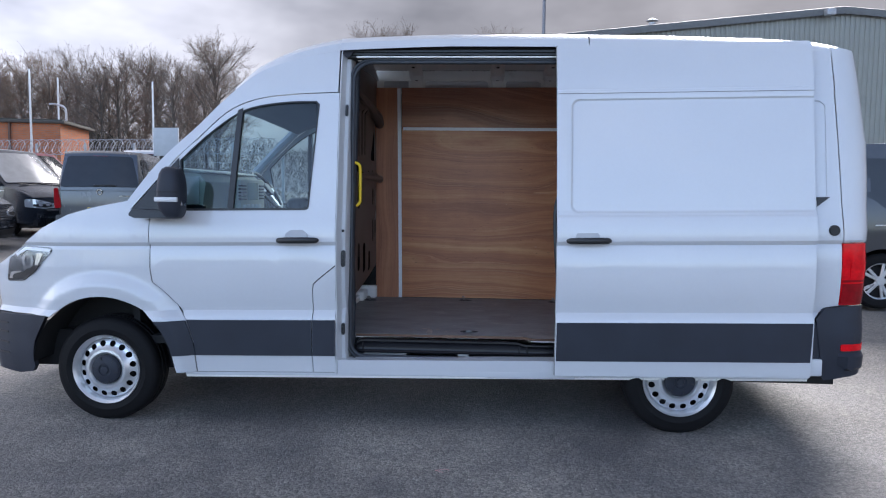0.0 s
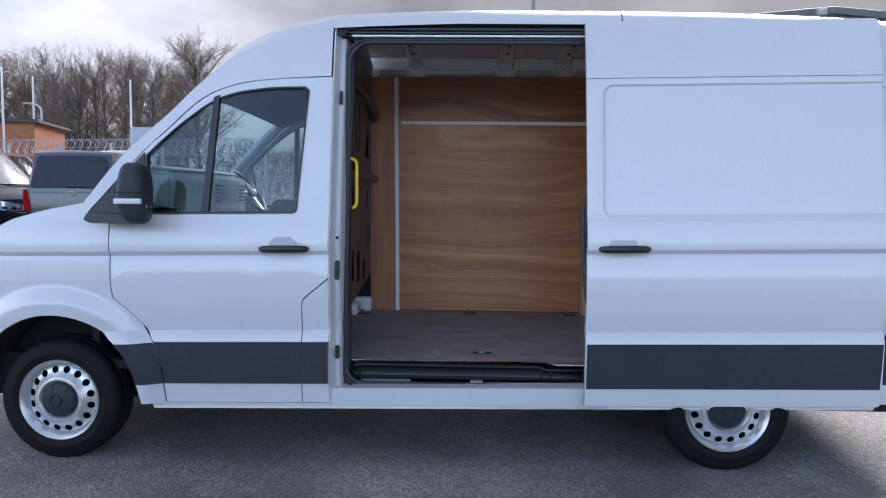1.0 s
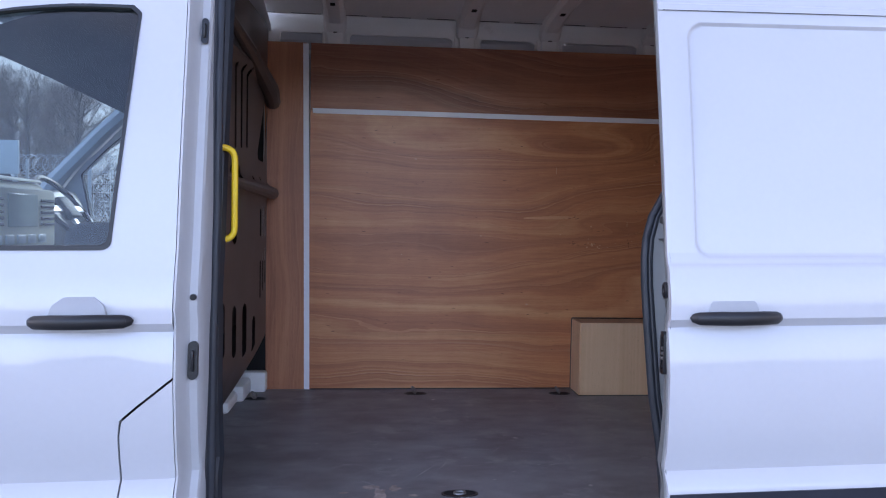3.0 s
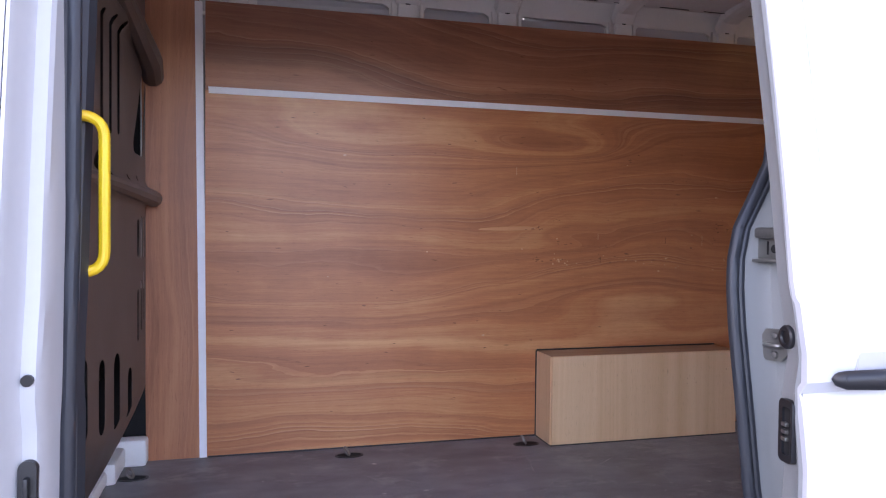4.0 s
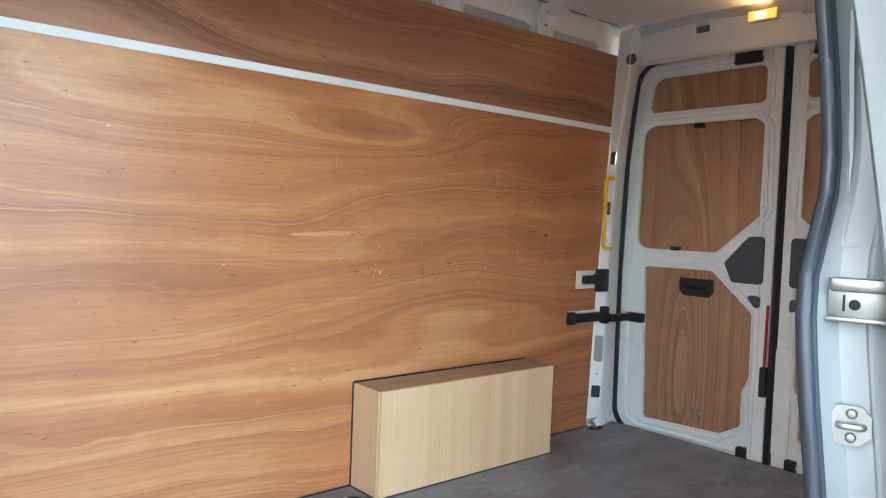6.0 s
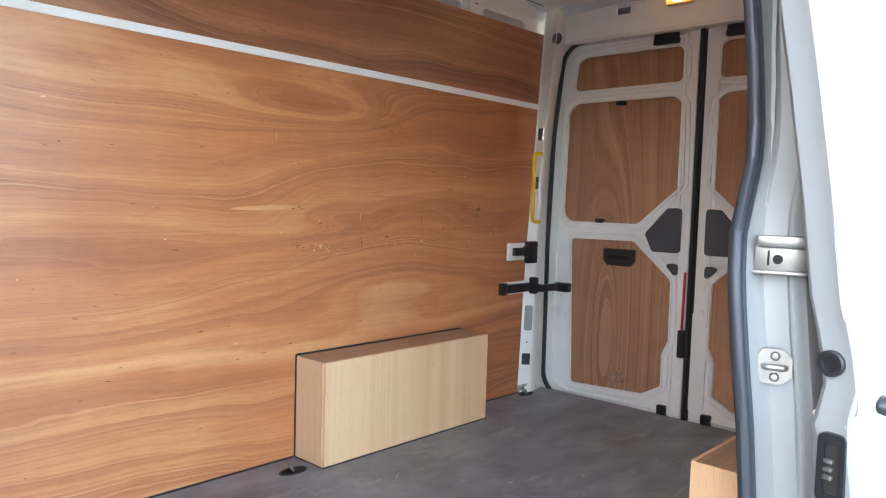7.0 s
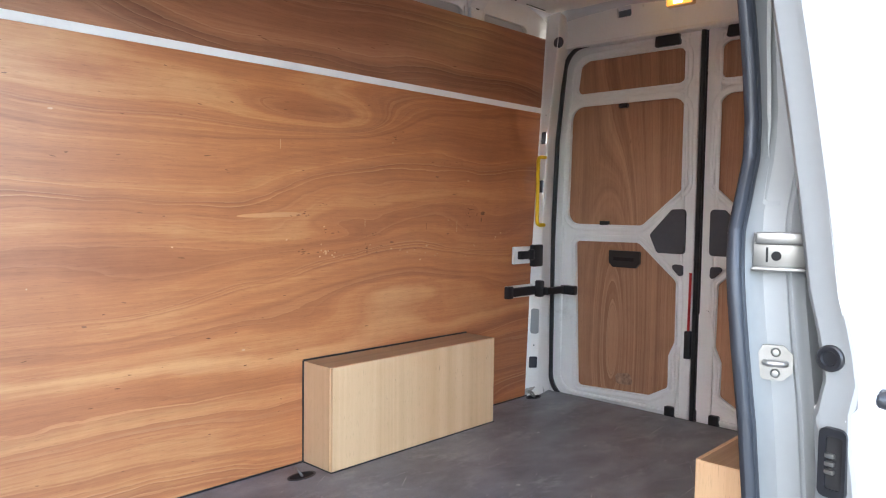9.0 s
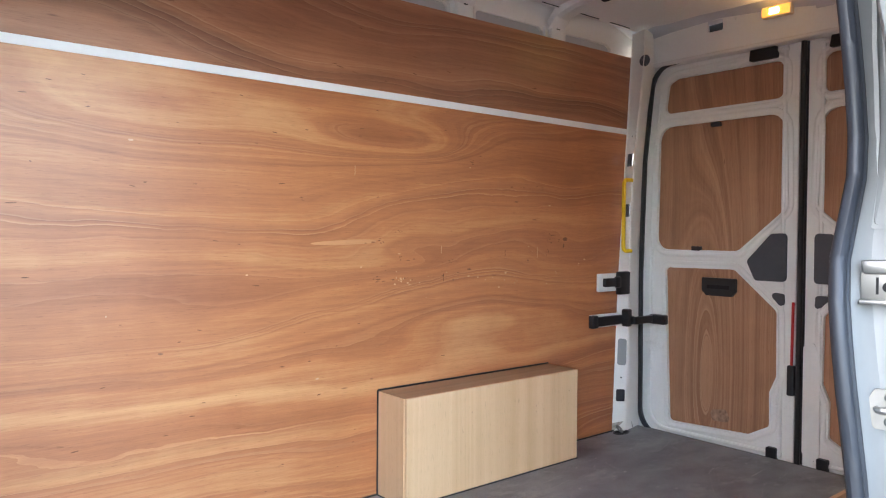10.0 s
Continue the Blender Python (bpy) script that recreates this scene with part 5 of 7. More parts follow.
part("near_lining", sheet([(0.84, FZ), (2.32, FZ), (2.34, 2.28), (0.86, 2.28)], [], lambda u, v, d: Vector((u, 4.885 + 0.02 * max(0, v - 1.4) - d, v)), 0.009), PLY, van, "plywood lining of the door side")

# cant rail above the lining, with its openings
posts = [-0.375, 0.315, 0.76, 1.325, 1.87, 2.35]
holes = []
for a, b in zip(posts, posts[1:]):
    holes.append(rounded([(a + 0.075, 2.40), (b - 0.075, 2.40), (b - 0.075, 2.478), (b - 0.105, 2.492), (a + 0.085, 2.492), (a + 0.075, 2.478)], 0.012, 2))
holes.append(rounded([(-0.66, 2.40), (-0.44, 2.40), (-0.44, 2.492), (-0.66, 2.492)], 0.012, 2))


def cant(u, v, d):
    return Vector((u, PY + 0.012 - 0.55 * max(0.0, v - 2.52) + d, v))


part("cant_rail", sheet([(-0.86, 2.385), (2.46, 2.385), (2.46, 2.60), (-0.86, 2.60)], holes, cant, 0.018, [], [2.52, 2.55]), SHELL, van, "white pressed metal frame above the lining")
part("cant_back", sheet([(-0.86, 2.36), (2.46, 2.36), (2.46, 2.53), (-0.86, 2.53)], [], lambda u, v, d: Vector((u, PY + 0.075 + d, v)), 0.01), CEIL, van)
part("near_cant_rail", box(-0.60, 2.40, 4.955, 4.975, 2.38, 2.462), SHELL, van)
for x in posts[:-1]:
    cr = box(x - 0.042, x + 0.042, PY - 0.012, PY + 0.012, 2.40, 2.53, bevel=0.008)
    fp = part("frame_post", cr, SHELL, van)
    for s in (-1, 1):
        part("post_bead", box(x + s * 0.062 - 0.006, x + s * 0.062 + 0.006, PY + 0.002, PY + 0.014, 2.40, 2.50, bevel=0.003), SHELL, fp)
    part("frame_slot", box(x - 0.011, x + 0.011, PY - 0.0145, PY - 0.010, 2.490, 2.520, bevel=0.002), VOID, fp, "dark slot in the roof frame")
for i in range(14):
    x = -0.75 + i * 0.23
    part("seam_slot", box(x - 0.075, x + 0.075, 6.475, 6.480, 2.5655, 2.5675), VOID, van)

# ceiling and roof bows
ceil_rows = [[Vector((x, y, z + 0.008)) for y, z in ((4.95, 2.47), (5.05, 2.505), (5.3, 2.55), (5.74, 2.580), (6.2, 2.580), (6.42, 2.572), (6.50, 2.560))] for x in (-0.86, 0.0, 0.9, 1.8, 2.2)]
ceil_rows.append([Vector((2.48, y, z + 0.008)) for y, z in ((4.95, 2.38), (5.05, 2.41), (5.3, 2.50), (5.74, 2.572), (6.2, 2.580), (6.42, 2.572), (6.50, 2.560))])
cbm = loft(ceil_rows)
put("ceiling", cbm, CEIL, van, "grey-white sheet metal roof lining")
for x in posts[:-1]:
    bow = bmesh.new()
    lift = 0.008
    pts = [(4.96, 2.475), (5.3, 2.548), (5.74, 2.562), (6.2, 2.556), (6.40, 2.545), (6.50, 2.520), (6.545, 2.470)]
    rows = []
    for y, z in pts:
        rows.append([Vector((x + dx, y, z + dz + lift)) for dx, dz in ((-0.060, 0.040), (-0.048, 0.012), (-0.030, 0.0), (0.030, 0.0), (0.048, 0.012), (0.060, 0.040))])
    bow.free()
    rb = part("roof_bow", loft(rows), CEIL, van, "pressed metal roof bow")
    for y, z in ((5.25, 2.5435), (5.50, 2.5525), (5.78, 2.5600), (6.02, 2.5578), (6.27, 2.5515)):
        part("bow_slot", box(x - 0.012, x + 0.012, y - 0.016, y + 0.016, z - 0.004 + lift, z + 0.003 + lift, bevel=0.001, seg=1), VOID, rb)

# bulkhead behind the cab
BX = -0.735


def bulk(u, v, d):
    back = 0.30 * max(0.0, 0.92 - v) + 0.02 * math.sin((u - 4.9) * 3.2)
    bead = 0.0
    for z0, h in ((1.665, 0.05), (2.20, 0.05)):
        t = max(0.0, 1 - abs(v - z0) / h)
        bead += 0.032 * t * t * (3 - 2 * t) * (1 if u > 5.25 else 0.3)
    return Vector((BX - back + bead - d, u, v))


slots = [slot(5.44, 1.10, 0.060, 0.22), slot(5.62, 1.07, 0.060, 0.22), slot(5.80, 1.04, 0.070, 0.22), slot(5.98, 1.02, 0.080, 0.24), slot(6.17, 0.975, 0.070, 0.17), slot(6.33, 1.22, 0.035, 0.19), slot(6.41, 1.25, 0.030, 0.19), slot(6.49, 1.28, 0.030, 0.19),
         slot(5.62, 1.50, 0.060, 0.18), slot(5.80, 1.50, 0.085, 0.18), slot(6.33, 1.50, 0.040, 0.14), slot(6.41, 1.50, 0.030, 0.16), slot(6.49, 1.50, 0.030, 0.16), oval(5.80, 1.705, 0.090, 0.058, 18), oval(6.12, 1.705, 0.012, 0.012, 8), oval(6.30, 1.712, 0.012, 0.012, 8),
         slot(5.30, 1.95, 0.05, 0.42), slot(5.45, 1.95, 0.05, 0.42), slot(5.62, 1.97, 0.045, 0.40), slot(5.80, 1.99, 0.032, 0.36), slot(5.90, 2.00, 0.032, 0.36), slot(6.00, 2.01, 0.032, 0.36),
         rounded([(6.20, 1.80), (6.43, 1.80), (6.535, 2.12), (6.44, 2.14)], 0.03)]
part("bulkhead", sheet([(4.87, FZ), (5.55, FZ), (6.50, 0.90), (6.56, 0.95), (6.56, 2.50), (5.0, 2.46)], slots, bulk, 0.0015, grid_steps(4.9, 6.55, 0.11), [0.92, 1.615, 1.63, 1.648, 1.665, 1.682, 1.70, 1.715, 2.15, 2.165, 2.18, 2.20, 2.22, 2.235, 2.25]), BULK, van, "brown-grey pressed metal bulkhead with slots")
# near-black panels added behind the bulkhead stand in for shade in its openings
part("bulkhead_shade_back", box(BX - 0.13, BX - 0.115, 4.95, 6.53, 0.98, 2.40), VOID, van)
part("bulkhead_shade_side", box(BX - 0.13, BX - 0.002, 6.532, 6.546, 0.90, 2.42), VOID, van)
part("foot_shade_side", box(BX - 0.33, -0.66, 6.556, 6.566, 0.60, 1.3), VOID, van)
part("bulkhead_shade_foot", box(BX - 0.33, BX - 0.315, 4.80, 6.66, 0.60, 0.98), VOID, van)
part("pressed_beam", tube([(BX + 0.005, 5.05, 1.668), (BX + 0.030, 5.55, 1.665), (BX + 0.040, 6.0, 1.660), (BX + 0.052, 6.50, 1.650)], [0.008, 0.018, 0.026, 0.032], 10), BULK, van)
part("top_roll", tube([(BX + 0.02, 5.3, 2.30), (BX + 0.035, 5.9, 2.24), (BX + 0.05, 6.40, 2.16), (BX + 0.045, 6.53, 2.12)], [0.012, 0.03, 0.045, 0.04], 10), BULK, van)
bk = box(-0.94, -0.810, 6.05, 6.29, FZ, FZ + 0.055, bevel=0.014)
add_box(bk, -0.93, -0.780, 6.27, 6.49, FZ, FZ + 0.080, bevel=0.014)
add_box(bk, -0.92, -0.705, 6.47, 6.543, FZ, FZ + 0.105, bevel=0.014)
part("floor_bracket", bk, SHELL, van, "white metal bulkhead foot")

# grab handles
def grab(x, y, z0, z1, dx, dy, r):
    pts = bend([(x, y, z0), (x + dx, y + dy, z0), (x + dx, y + dy, z1), (x, y, z1)], 0.045, 6)
    return tube(pts, r, 12, up=(0.2, 1, 0.1))


part("grab_handle", grab(-0.655, 4.885, 1.456, 1.729, 0.080, 0.022, 0.0098), YELLOW, van, "yellow plastic grab handle")
part("grab_handle", grab(2.345, 6.475, 1.505, 1.845, -0.055, 0.005, 0.0095), YELLOW, van, "yellow plastic grab handle")

# ---- rear frame and rear doors ----
FOLD = [(0.6, 0.012), (1.0, 0.0), (1.4, 0.0), (1.8, -0.014), (2.09, -0.036), (2.42, -0.075)]


def seal_y(z):
    return lerp(z, [(0.6, 6.53), (1.4, 6.537), (1.70, 6.534), (1.95, 6.522), (2.20, 6.497), (2.42, 6.46)])


def pillar_place(u, v, d):
    """u runs from the lining edge over the fold to the rear door seal."""
    fold = 6.494 + lerp(v, FOLD)
    fx = 2.360
    a = (edge_x(v) + 0.002, lining_y(v) + 0.002)
    prof = [(0.0, a), (0.008, (a[0] + 0.004, a[1] - 0.006)), (0.058, (fx - 0.004, fold + 0.004)), (0.070, (fx + 0.008, fold + 0.001)), (0.21, (2.512, seal_y(v) + 0.006))]
    x = lerp(u, [(k, p[0]) for k, p in prof])
    y = lerp(u, [(k, p[1]) for k, p in prof])
    return Vector((x + 0.85 * d, y + 0.5 * d, v))


ph = [slot(0.034, 1.945, 0.038, 0.062, 0.006), slot(0.034, 1.70, 0.038, 0.062, 0.006), slot(0.034, 1.010, 0.042, 0.130, 0.012), slot(0.034, 0.797, 0.040, 0.060, 0.006), slot(0.034, 0.885, 0.007, 0.009), slot(0.036, 2.06, 0.005, 0.006)]
prc = [0.7, 0.9, 1.1, 1.35, 1.5, 1.65, 1.8, 1.95, 2.09, 2.2, 2.3, 2.42]
part("rear_post", sheet([(0.0, FZ), (0.21, FZ), (0.21, 2.56), (0.0, 2.56)], ph, pillar_place, 0.003, [0.008, 0.058, 0.064, 0.070], prc), SHELL, van, "white metal rear door post with square holes")
for o in ph:
    cu, cv = sum(p[0] for p in o) / len(o), sum(p[1] for p in o) / len(o)
    part("hole_rim", sheet([(cu + (u - cu) * 1.16, cv + (v - cv) * 1.08) for u, v in o], [o], lambda u, v, d: pillar_place(u, v, d) - Vector((0.0016, 0.0012, 0)), 0.003), SHELL, van)
part("post_back", sheet([(0.012, FZ), (0.05, FZ), (0.05, 2.3), (0.012, 2.3)], [], lambda u, v, d: pillar_place(u, v, d) + Vector((0.016, 0.014, 0)), 0.002, [], prc), SLATE, van)
part("hole_cover", sheet(slot(0.034, 1.010, 0.044, 0.134, 0.012), [], lambda u, v, d: pillar_place(u, v, d) + Vector((0.008, 0.006, 0)), 0.002), WHITE_SHADED, van, "grey blanking cover in the post")
part("near_post", sheet([(0.0, FZ), (0.21, FZ), (0.21, 2.28), (0.0, 2.28)], [], lambda u, v, d: (lambda p: Vector((p.x, 2 * CY - p.y - 0.02, p.z)))(pillar_place(u, v, d)), 0.003, [0.008, 0.058, 0.064, 0.070]), SHELL, van, "white metal rear door post")
half_seal = [(6.05, 0.598), (6.532, 0.590), (6.537, 1.40), (6.522, 1.95), (6.474, 2.405), (6.10, 2.434)]
SEAL_LOOP = rounded(half_seal + [(2 * CY - y + 0.12, z) for y, z in reversed(half_seal)], [0, 0.12, 0.3, 0.3, 0.12, 0.2, 0.2, 0.12, 0.3, 0.3, 0.12, 0], 7)


part("rear_frame", sheet([(5.04, 0.56), (6.62, 0.56), (6.58, 2.50), (6.40, 2.53), (5.30, 2.47), (5.17, 2.40), (5.08, 2.10)], [SEAL_LOOP], lambda u, v, d: Vector((2.514 + d, u, v)), 0.004), SHELL, van, "white metal rear door frame")
part("post_rivet", lathe([(0, -0.004), (0.024, -0.004), (0.028, 0.002)], pose(2.362, 6.425, 2.412, 0, 0, -84), 18), GREYPAD, van, "round grey plug")
part("post_wear", sheet(rounded([(0.0, FZ), (0.15, FZ), (0.13, 0.655), (0.05, 0.67), (0.0, 0.66)], 0.006), [], lambda u, v, d: pillar_place(u, v, d) - Vector((0.0015, 0.0008, 0)), 0.0), mat("scraped_paint", (0.30, 0.28, 0.25), 0.7, var=0.5, scale=40, wear=(0.6, 0.6, 0.57), wear_amount=0.9), van, "scraped paint at the foot of the post")
hd_holes = [slot(6.13, 2.535, 0.075, 0.050, 0.008), slot(6.03, 2.545, 0.006, 0.012), slot(5.65, 2.535, 0.075, 0.05, 0.008)]
part("rear_header", sheet([(5.14, 2.415), (6.52, 2.415), (6.52, 2.548), (6.30, 2.562), (5.60, 2.562), (5.40, 2.53), (5.24, 2.475), (5.14, 2.43)], hd_holes, lambda u, v, d: Vector((2.470 + (2.605 - v) * 0.10 + d, u, v)), 0.015), SHELL, van, "white metal header above the rear doors")
part("header_back", box(2.497, 2.512, 5.45, 6.5, 2.42, 2.557), SLATE, van)
part("header_lip", box(2.480, 2.55, 5.16, 6.46, 2.402, 2.420, bevel=0.006), CEIL, van)
lampb = part("load_lamp", box(2.452, 2.486, 5.775, 5.905, 2.508, 2.556, bevel=0.008), mat("lamp_lens", (0.75, 0.62, 0.40), 0.3), van, "small lit amber load-space lamp")
part("lamp_lens", box(2.4475, 2.456, 5.780, 5.900, 2.512, 2.552, bevel=0.003), glow("amber_lamp_glow", (1.0, 0.42, 0.08), 0.11), lampb, "amber lamp lens")
part("lamp_core", box(2.4455, 2.449, 5.825, 5.865, 2.520, 2.544, bevel=0.001), glow("warm_bulb_glow", (1.0, 0.62, 0.22), 14.0), lampb, "glowing warm bulb")

RX = 2.54
half = [(5.775, 0.590), (6.545, 0.580), (6.549, 1.40), (6.534, 1.95), (6.486, 2.417), (5.775, 2.44)]
leaf_out = rounded(half, [0.02, 0.12, 0.3, 0.3, 0.12, 0.02], 7)
p_top = rounded([(5.838, 2.177), (6.425, 2.174), (6.405, 2.318), (6.36, 2.340), (5.838, 2.340)], [0.03, 0.03, 0.03, 0.03, 0.04], 4)
p_mid = rounded([(6.036, 1.512), (6.462, 1.512), (6.452, 2.112), (5.832, 2.112), (5.822, 1.700)], [0.05, 0.06, 0.07, 0.07, 0.05], 5)
p_low = rounded([(5.980, 0.690), (6.380, 0.672), (6.410, 1.424), (6.050, 1.428), (5.853, 1.255), (5.850, 0.970), (5.880, 0.900), (5.878, 0.748)], [0.01, 0.02, 0.02, 0.04, 0.03, 0.02, 0.02, 0.02], 4)
g_big = rounded([(5.814, 1.385), (5.950, 1.385), (5.990, 1.470), (5.880, 1.592), (5.814, 1.595)], 0.018, 3)
g_small = rounded([(5.818, 1.262), (5.822, 1.335), (5.888, 1.335)], 0.012, 3)


def leaf(flip):
    def fy(y):
        m = 2 * 5.755 - y
        return (m if m > 5.5 else 5.5 - (5.5 - m) * 0.6) if flip else y

    def pl(x0):
        return lambda u, v, d: Vector((x0 + d, fy(u), v))
    soft = part("rear_door", sheet(leaf_out, [p_top, p_mid, p_low], pl(RX), 0.035), SHELL, van, "white metal rear door lined with plywood panels")
    bead = inset(rounded([(5.80, 0.60), (6.527, 0.592), (6.530, 1.40), (6.516, 1.95), (6.468, 2.40), (5.80, 2.42)], [0.02, 0.13, 0.3, 0.3, 0.13, 0.02], 7), 0.034)
    part("edge_bead", tube([(RX, fy(y), z) for y, z in bead], 0.010, 8, True, up=(1, 0, 0)), SHELL, soft)
    for o in (p_top, p_mid, p_low):
        cx, cy = sum(p[0] for p in o) / len(o), sum(p[1] for p in o) / len(o)
        lip = [(cx + (x - cx) * 1.035, cy + (y - cy) * 1.035) for x, y in o]
        part("panel_lip", sheet(lip, [o], pl(RX - 0.006), 0.008), SHELL, soft)
        part("panel_bead", tube([(RX + 0.002, fy(y), z) for y, z in inset(o, -0.022)], 0.013, 8, True, up=(1, 0, 0), flat=0.7), SHELL, soft)
        part("plywood_panel", sheet(lip, [], pl(RX + 0.012), 0.008), PLYD, soft, "brown plywood door panel")
    part("cover_plate", sheet(g_big, [], pl(RX - 0.014), 0.014), GREYPAD, soft, "dark grey cover plate")
    part("cover_plate", sheet(g_small, [], pl(RX - 0.014), 0.014), GREYPAD, soft, "small dark grey cover plate")
    pull = part("pull_pocket", sheet(rounded([(6.045, 1.325), (6.065, 1.302), (6.190, 1.302), (6.213, 1.325), (6.213, 1.385), (6.045, 1.385)], 0.006), [], pl(RX - 0.004), 0.016), BLACK, soft, "black recessed pull handle")
    part("pocket_slot", sheet([(6.075, 1.335), (6.185, 1.335), (6.185, 1.352), (6.075, 1.352)], [], pl(RX - 0.0055), 0.002), VOID, pull)
    part("outer_panel", sheet([(5.762, 0.56), (6.42, 0.56), (6.42, 1.3), (6.28, 2.34), (5.762, 2.36)], [], lambda u, v, d: Vector((2.578 + d, fy(u), v)), 0.006, [], [1.3]), WHITE, soft)
    for y0, z in ((6.155, 2.098), (6.245, 1.520)):
        part("panel_clip", sheet(slot(y0, z, 0.045, 0.020, 0.004), [], pl(RX - 0.008), 0.02), BLACK, soft)
    part("buffer", sheet(slot(5.862, 0.628, 0.045, 0.065, 0.006), [], pl(RX - 0.02), 0.022), BLACK, soft, "black rubber buffer")
    part("top_bolt", sheet(rounded([(5.86, 2.352), (5.99, 2.352), (5.985, 2.405), (5.87, 2.405)], 0.008), [], pl(RX - 0.02), 0.022), BLACK, soft, "black bolt housing")
    part("smear", sheet(rounded([(6.06, 0.72), (6.16, 0.715), (6.17, 0.765), (6.09, 0.78)], 0.02), [], pl(RX + 0.0112), 0.0), mat("chalky_smear", (0.36, 0.22, 0.15), 0.8, var=0.4, scale=40), soft, smooth=0)
    return soft


leaf(False)
near_leaf = leaf(True)
part("centre_seal", tube([(RX - 0.012, 5.752, 0.60), (RX - 0.012, 5.752, 2.40)], 0.012, 8), BLACK, van, "black rubber seal between the doors")
part("centre_backing", box(2.562, 2.584, 5.735, 5.775, 0.58, 2.41), BLACK, van, "black gap between the rear doors")
part("lock_rod", tube([(RX - 0.006, 5.785, 1.02), (RX - 0.006, 5.782, 1.30)], 0.006, 6), mat("red_tape", (0.60, 0.02, 0.02), 0.4), near_leaf, "red tape on the door edge")
part("lock_case", box(RX - 0.02, RX + 0.01, 5.770, 5.800, 0.90, 1.03, bevel=0.006), BLACK, near_leaf)
lockp = sheet(rounded([(5.665, 0.66), (5.735, 0.66), (5.735, 1.12), (5.69, 1.14), (5.665, 1.05)], 0.015), [], lambda u, v, d: Vector((RX - 0.010 + d, u, v)), 0.012)
part("lock_cover", lockp, SHELL, near_leaf)
part("seal_channel", loft([[Vector((x, y, z)) for y, z in inset(SEAL_LOOP, -0.003)] for x in (2.516, 2.532, 2.550)], True), BLACK, van)
part("rear_seal", tube([(2.506, y, z) for y, z in inset(SEAL_LOOP, 0.004)], 0.0105, 8, True, up=(1, 0, 0)), BLACK, van, "black rubber rear door seal")
part("threshold", box(2.47, 2.56, 4.95, 6.52, 0.585, 0.612, bevel=0.006), BLACK, van, "black rear threshold strip")
arm = box(2.085, 2.345, 6.492, 6.512, 1.152, 1.196, bevel=0.006)
add_box(arm, 2.320, 2.345, 6.445, 6.505, 1.152, 1.192, bevel=0.006)
add_box(arm, 2.335, 2.50, 6.435, 6.460, 1.152, 1.188, bevel=0.006)
add_box(arm, 2.475, 2.515, 6.375, 6.460, 1.146, 1.192, bevel=0.006)
ck = part("door_check", arm, BLACK, van, "black door check strap")
part("check_block", box(2.300, 2.335, 6.455, 6.495, 1.142, 1.226, bevel=0.008), BLACK, ck)
part("check_plate", box(2.095, 2.315, 6.513, 6.524, 1.144, 1.206, bevel=0.003), SHELL, ck)
part("strap_end", box(2.080, 2.120, 6.486, 6.515, 1.146, 1.206, bevel=0.005), BLACK, ck)
la = part("post_latch", box(2.145, 2.325, 6.508, 6.524, 1.312, 1.398, bevel=0.005), SHELL, van, "white bracket with a black latch")
part("latch_block", box(2.170, 2.285, 6.484, 6.507, 1.336, 1.376, bevel=0.005), BLACK, la)
part("latch_roller", box(2.245, 2.275, 6.474, 6.500, 1.330, 1.384, bevel=0.008), BLACK, la)
part("latch_plate", box(2.268, 2.345, 6.476, 6.506, 1.296, 1.406, bevel=0.006), BLACK, la)

# scratches on the load floor
rn = random.Random(17)
fs = bmesh.new()
for i in range(60):
    x, y, a, ln_, w = rn.uniform(-0.4, 2.3), rn.uniform(5.05, 6.35), rn.gauss(0.35, 0.35), 0.03 + 0.22 * rn.random() ** 3, rn.uniform(0.0006, 0.0016)
    dx, dy = math.cos(a), math.sin(a)
    add_sheet(fs, [(x, y), (x + dx * ln_ * 0.5 - dy * w, y + dy * ln_ * 0.5 + dx * w), (x + dx * ln_, y + dy * ln_), (x + dx * ln_ * 0.5 + dy * w, y + dy * ln_ * 0.5 - dx * w)], [], lambda u, v, d: Vector((u, v, FZ + 0.0009 - d)), 0.0)
for i in range(26):
    x, y, r = rn.uniform(-0.4, 2.2), rn.uniform(5.05, 6.35), rn.uniform(0.003, 0.010)
    add_sheet(fs, [(x + r * rn.uniform(0.5, 1.5) * math.cos(t), y + r * rn.uniform(0.4, 1.2) * math.sin(t)) for t in (2 * math.pi * k / 7 for k in range(7))], [], lambda u, v, d: Vector((u, v, FZ + 0.0009 - d)), 0.0)
part("floor_scratches", fs, mat("pale_scratch", (0.50, 0.49, 0.48), 0.7, var=0.3, scale=20), van, "pale scratches and scuffs in the load floor", smooth=0)["kind"] = "stuff"

# ---- cab inside ----
def across_cab(section, y0, y1):
    """A bar of that section across the cab, closed at both ends."""
    bm = loft([[Vector((x, y, z)) for x, z in section] for y in (y0, y1)], True)
    for y in (y0, y1):
        bm.faces.new([bm.verts.new((x, y, z)) for x, z in section])
    bmesh.ops.remove_doubles(bm, verts=bm.verts, dist=0.0005)
    bmesh.ops.recalc_face_normals(bm, faces=bm.faces)
    return bm


DASH = mat("pale_dash_plastic", (0.60, 0.59, 0.50), 0.6, bump=0.04, bscale=300)
dash = part("dashboard", across_cab(rounded([(-2.02, 1.10), (-2.02, 1.56), (-1.95, 1.655), (-1.80, 1.668), (-1.62, 1.650), (-1.575, 1.60), (-1.60, 1.42), (-1.63, 1.10)], 0.02, 3), 4.87, 6.02), DASH, van, "pale grey plastic dashboard")
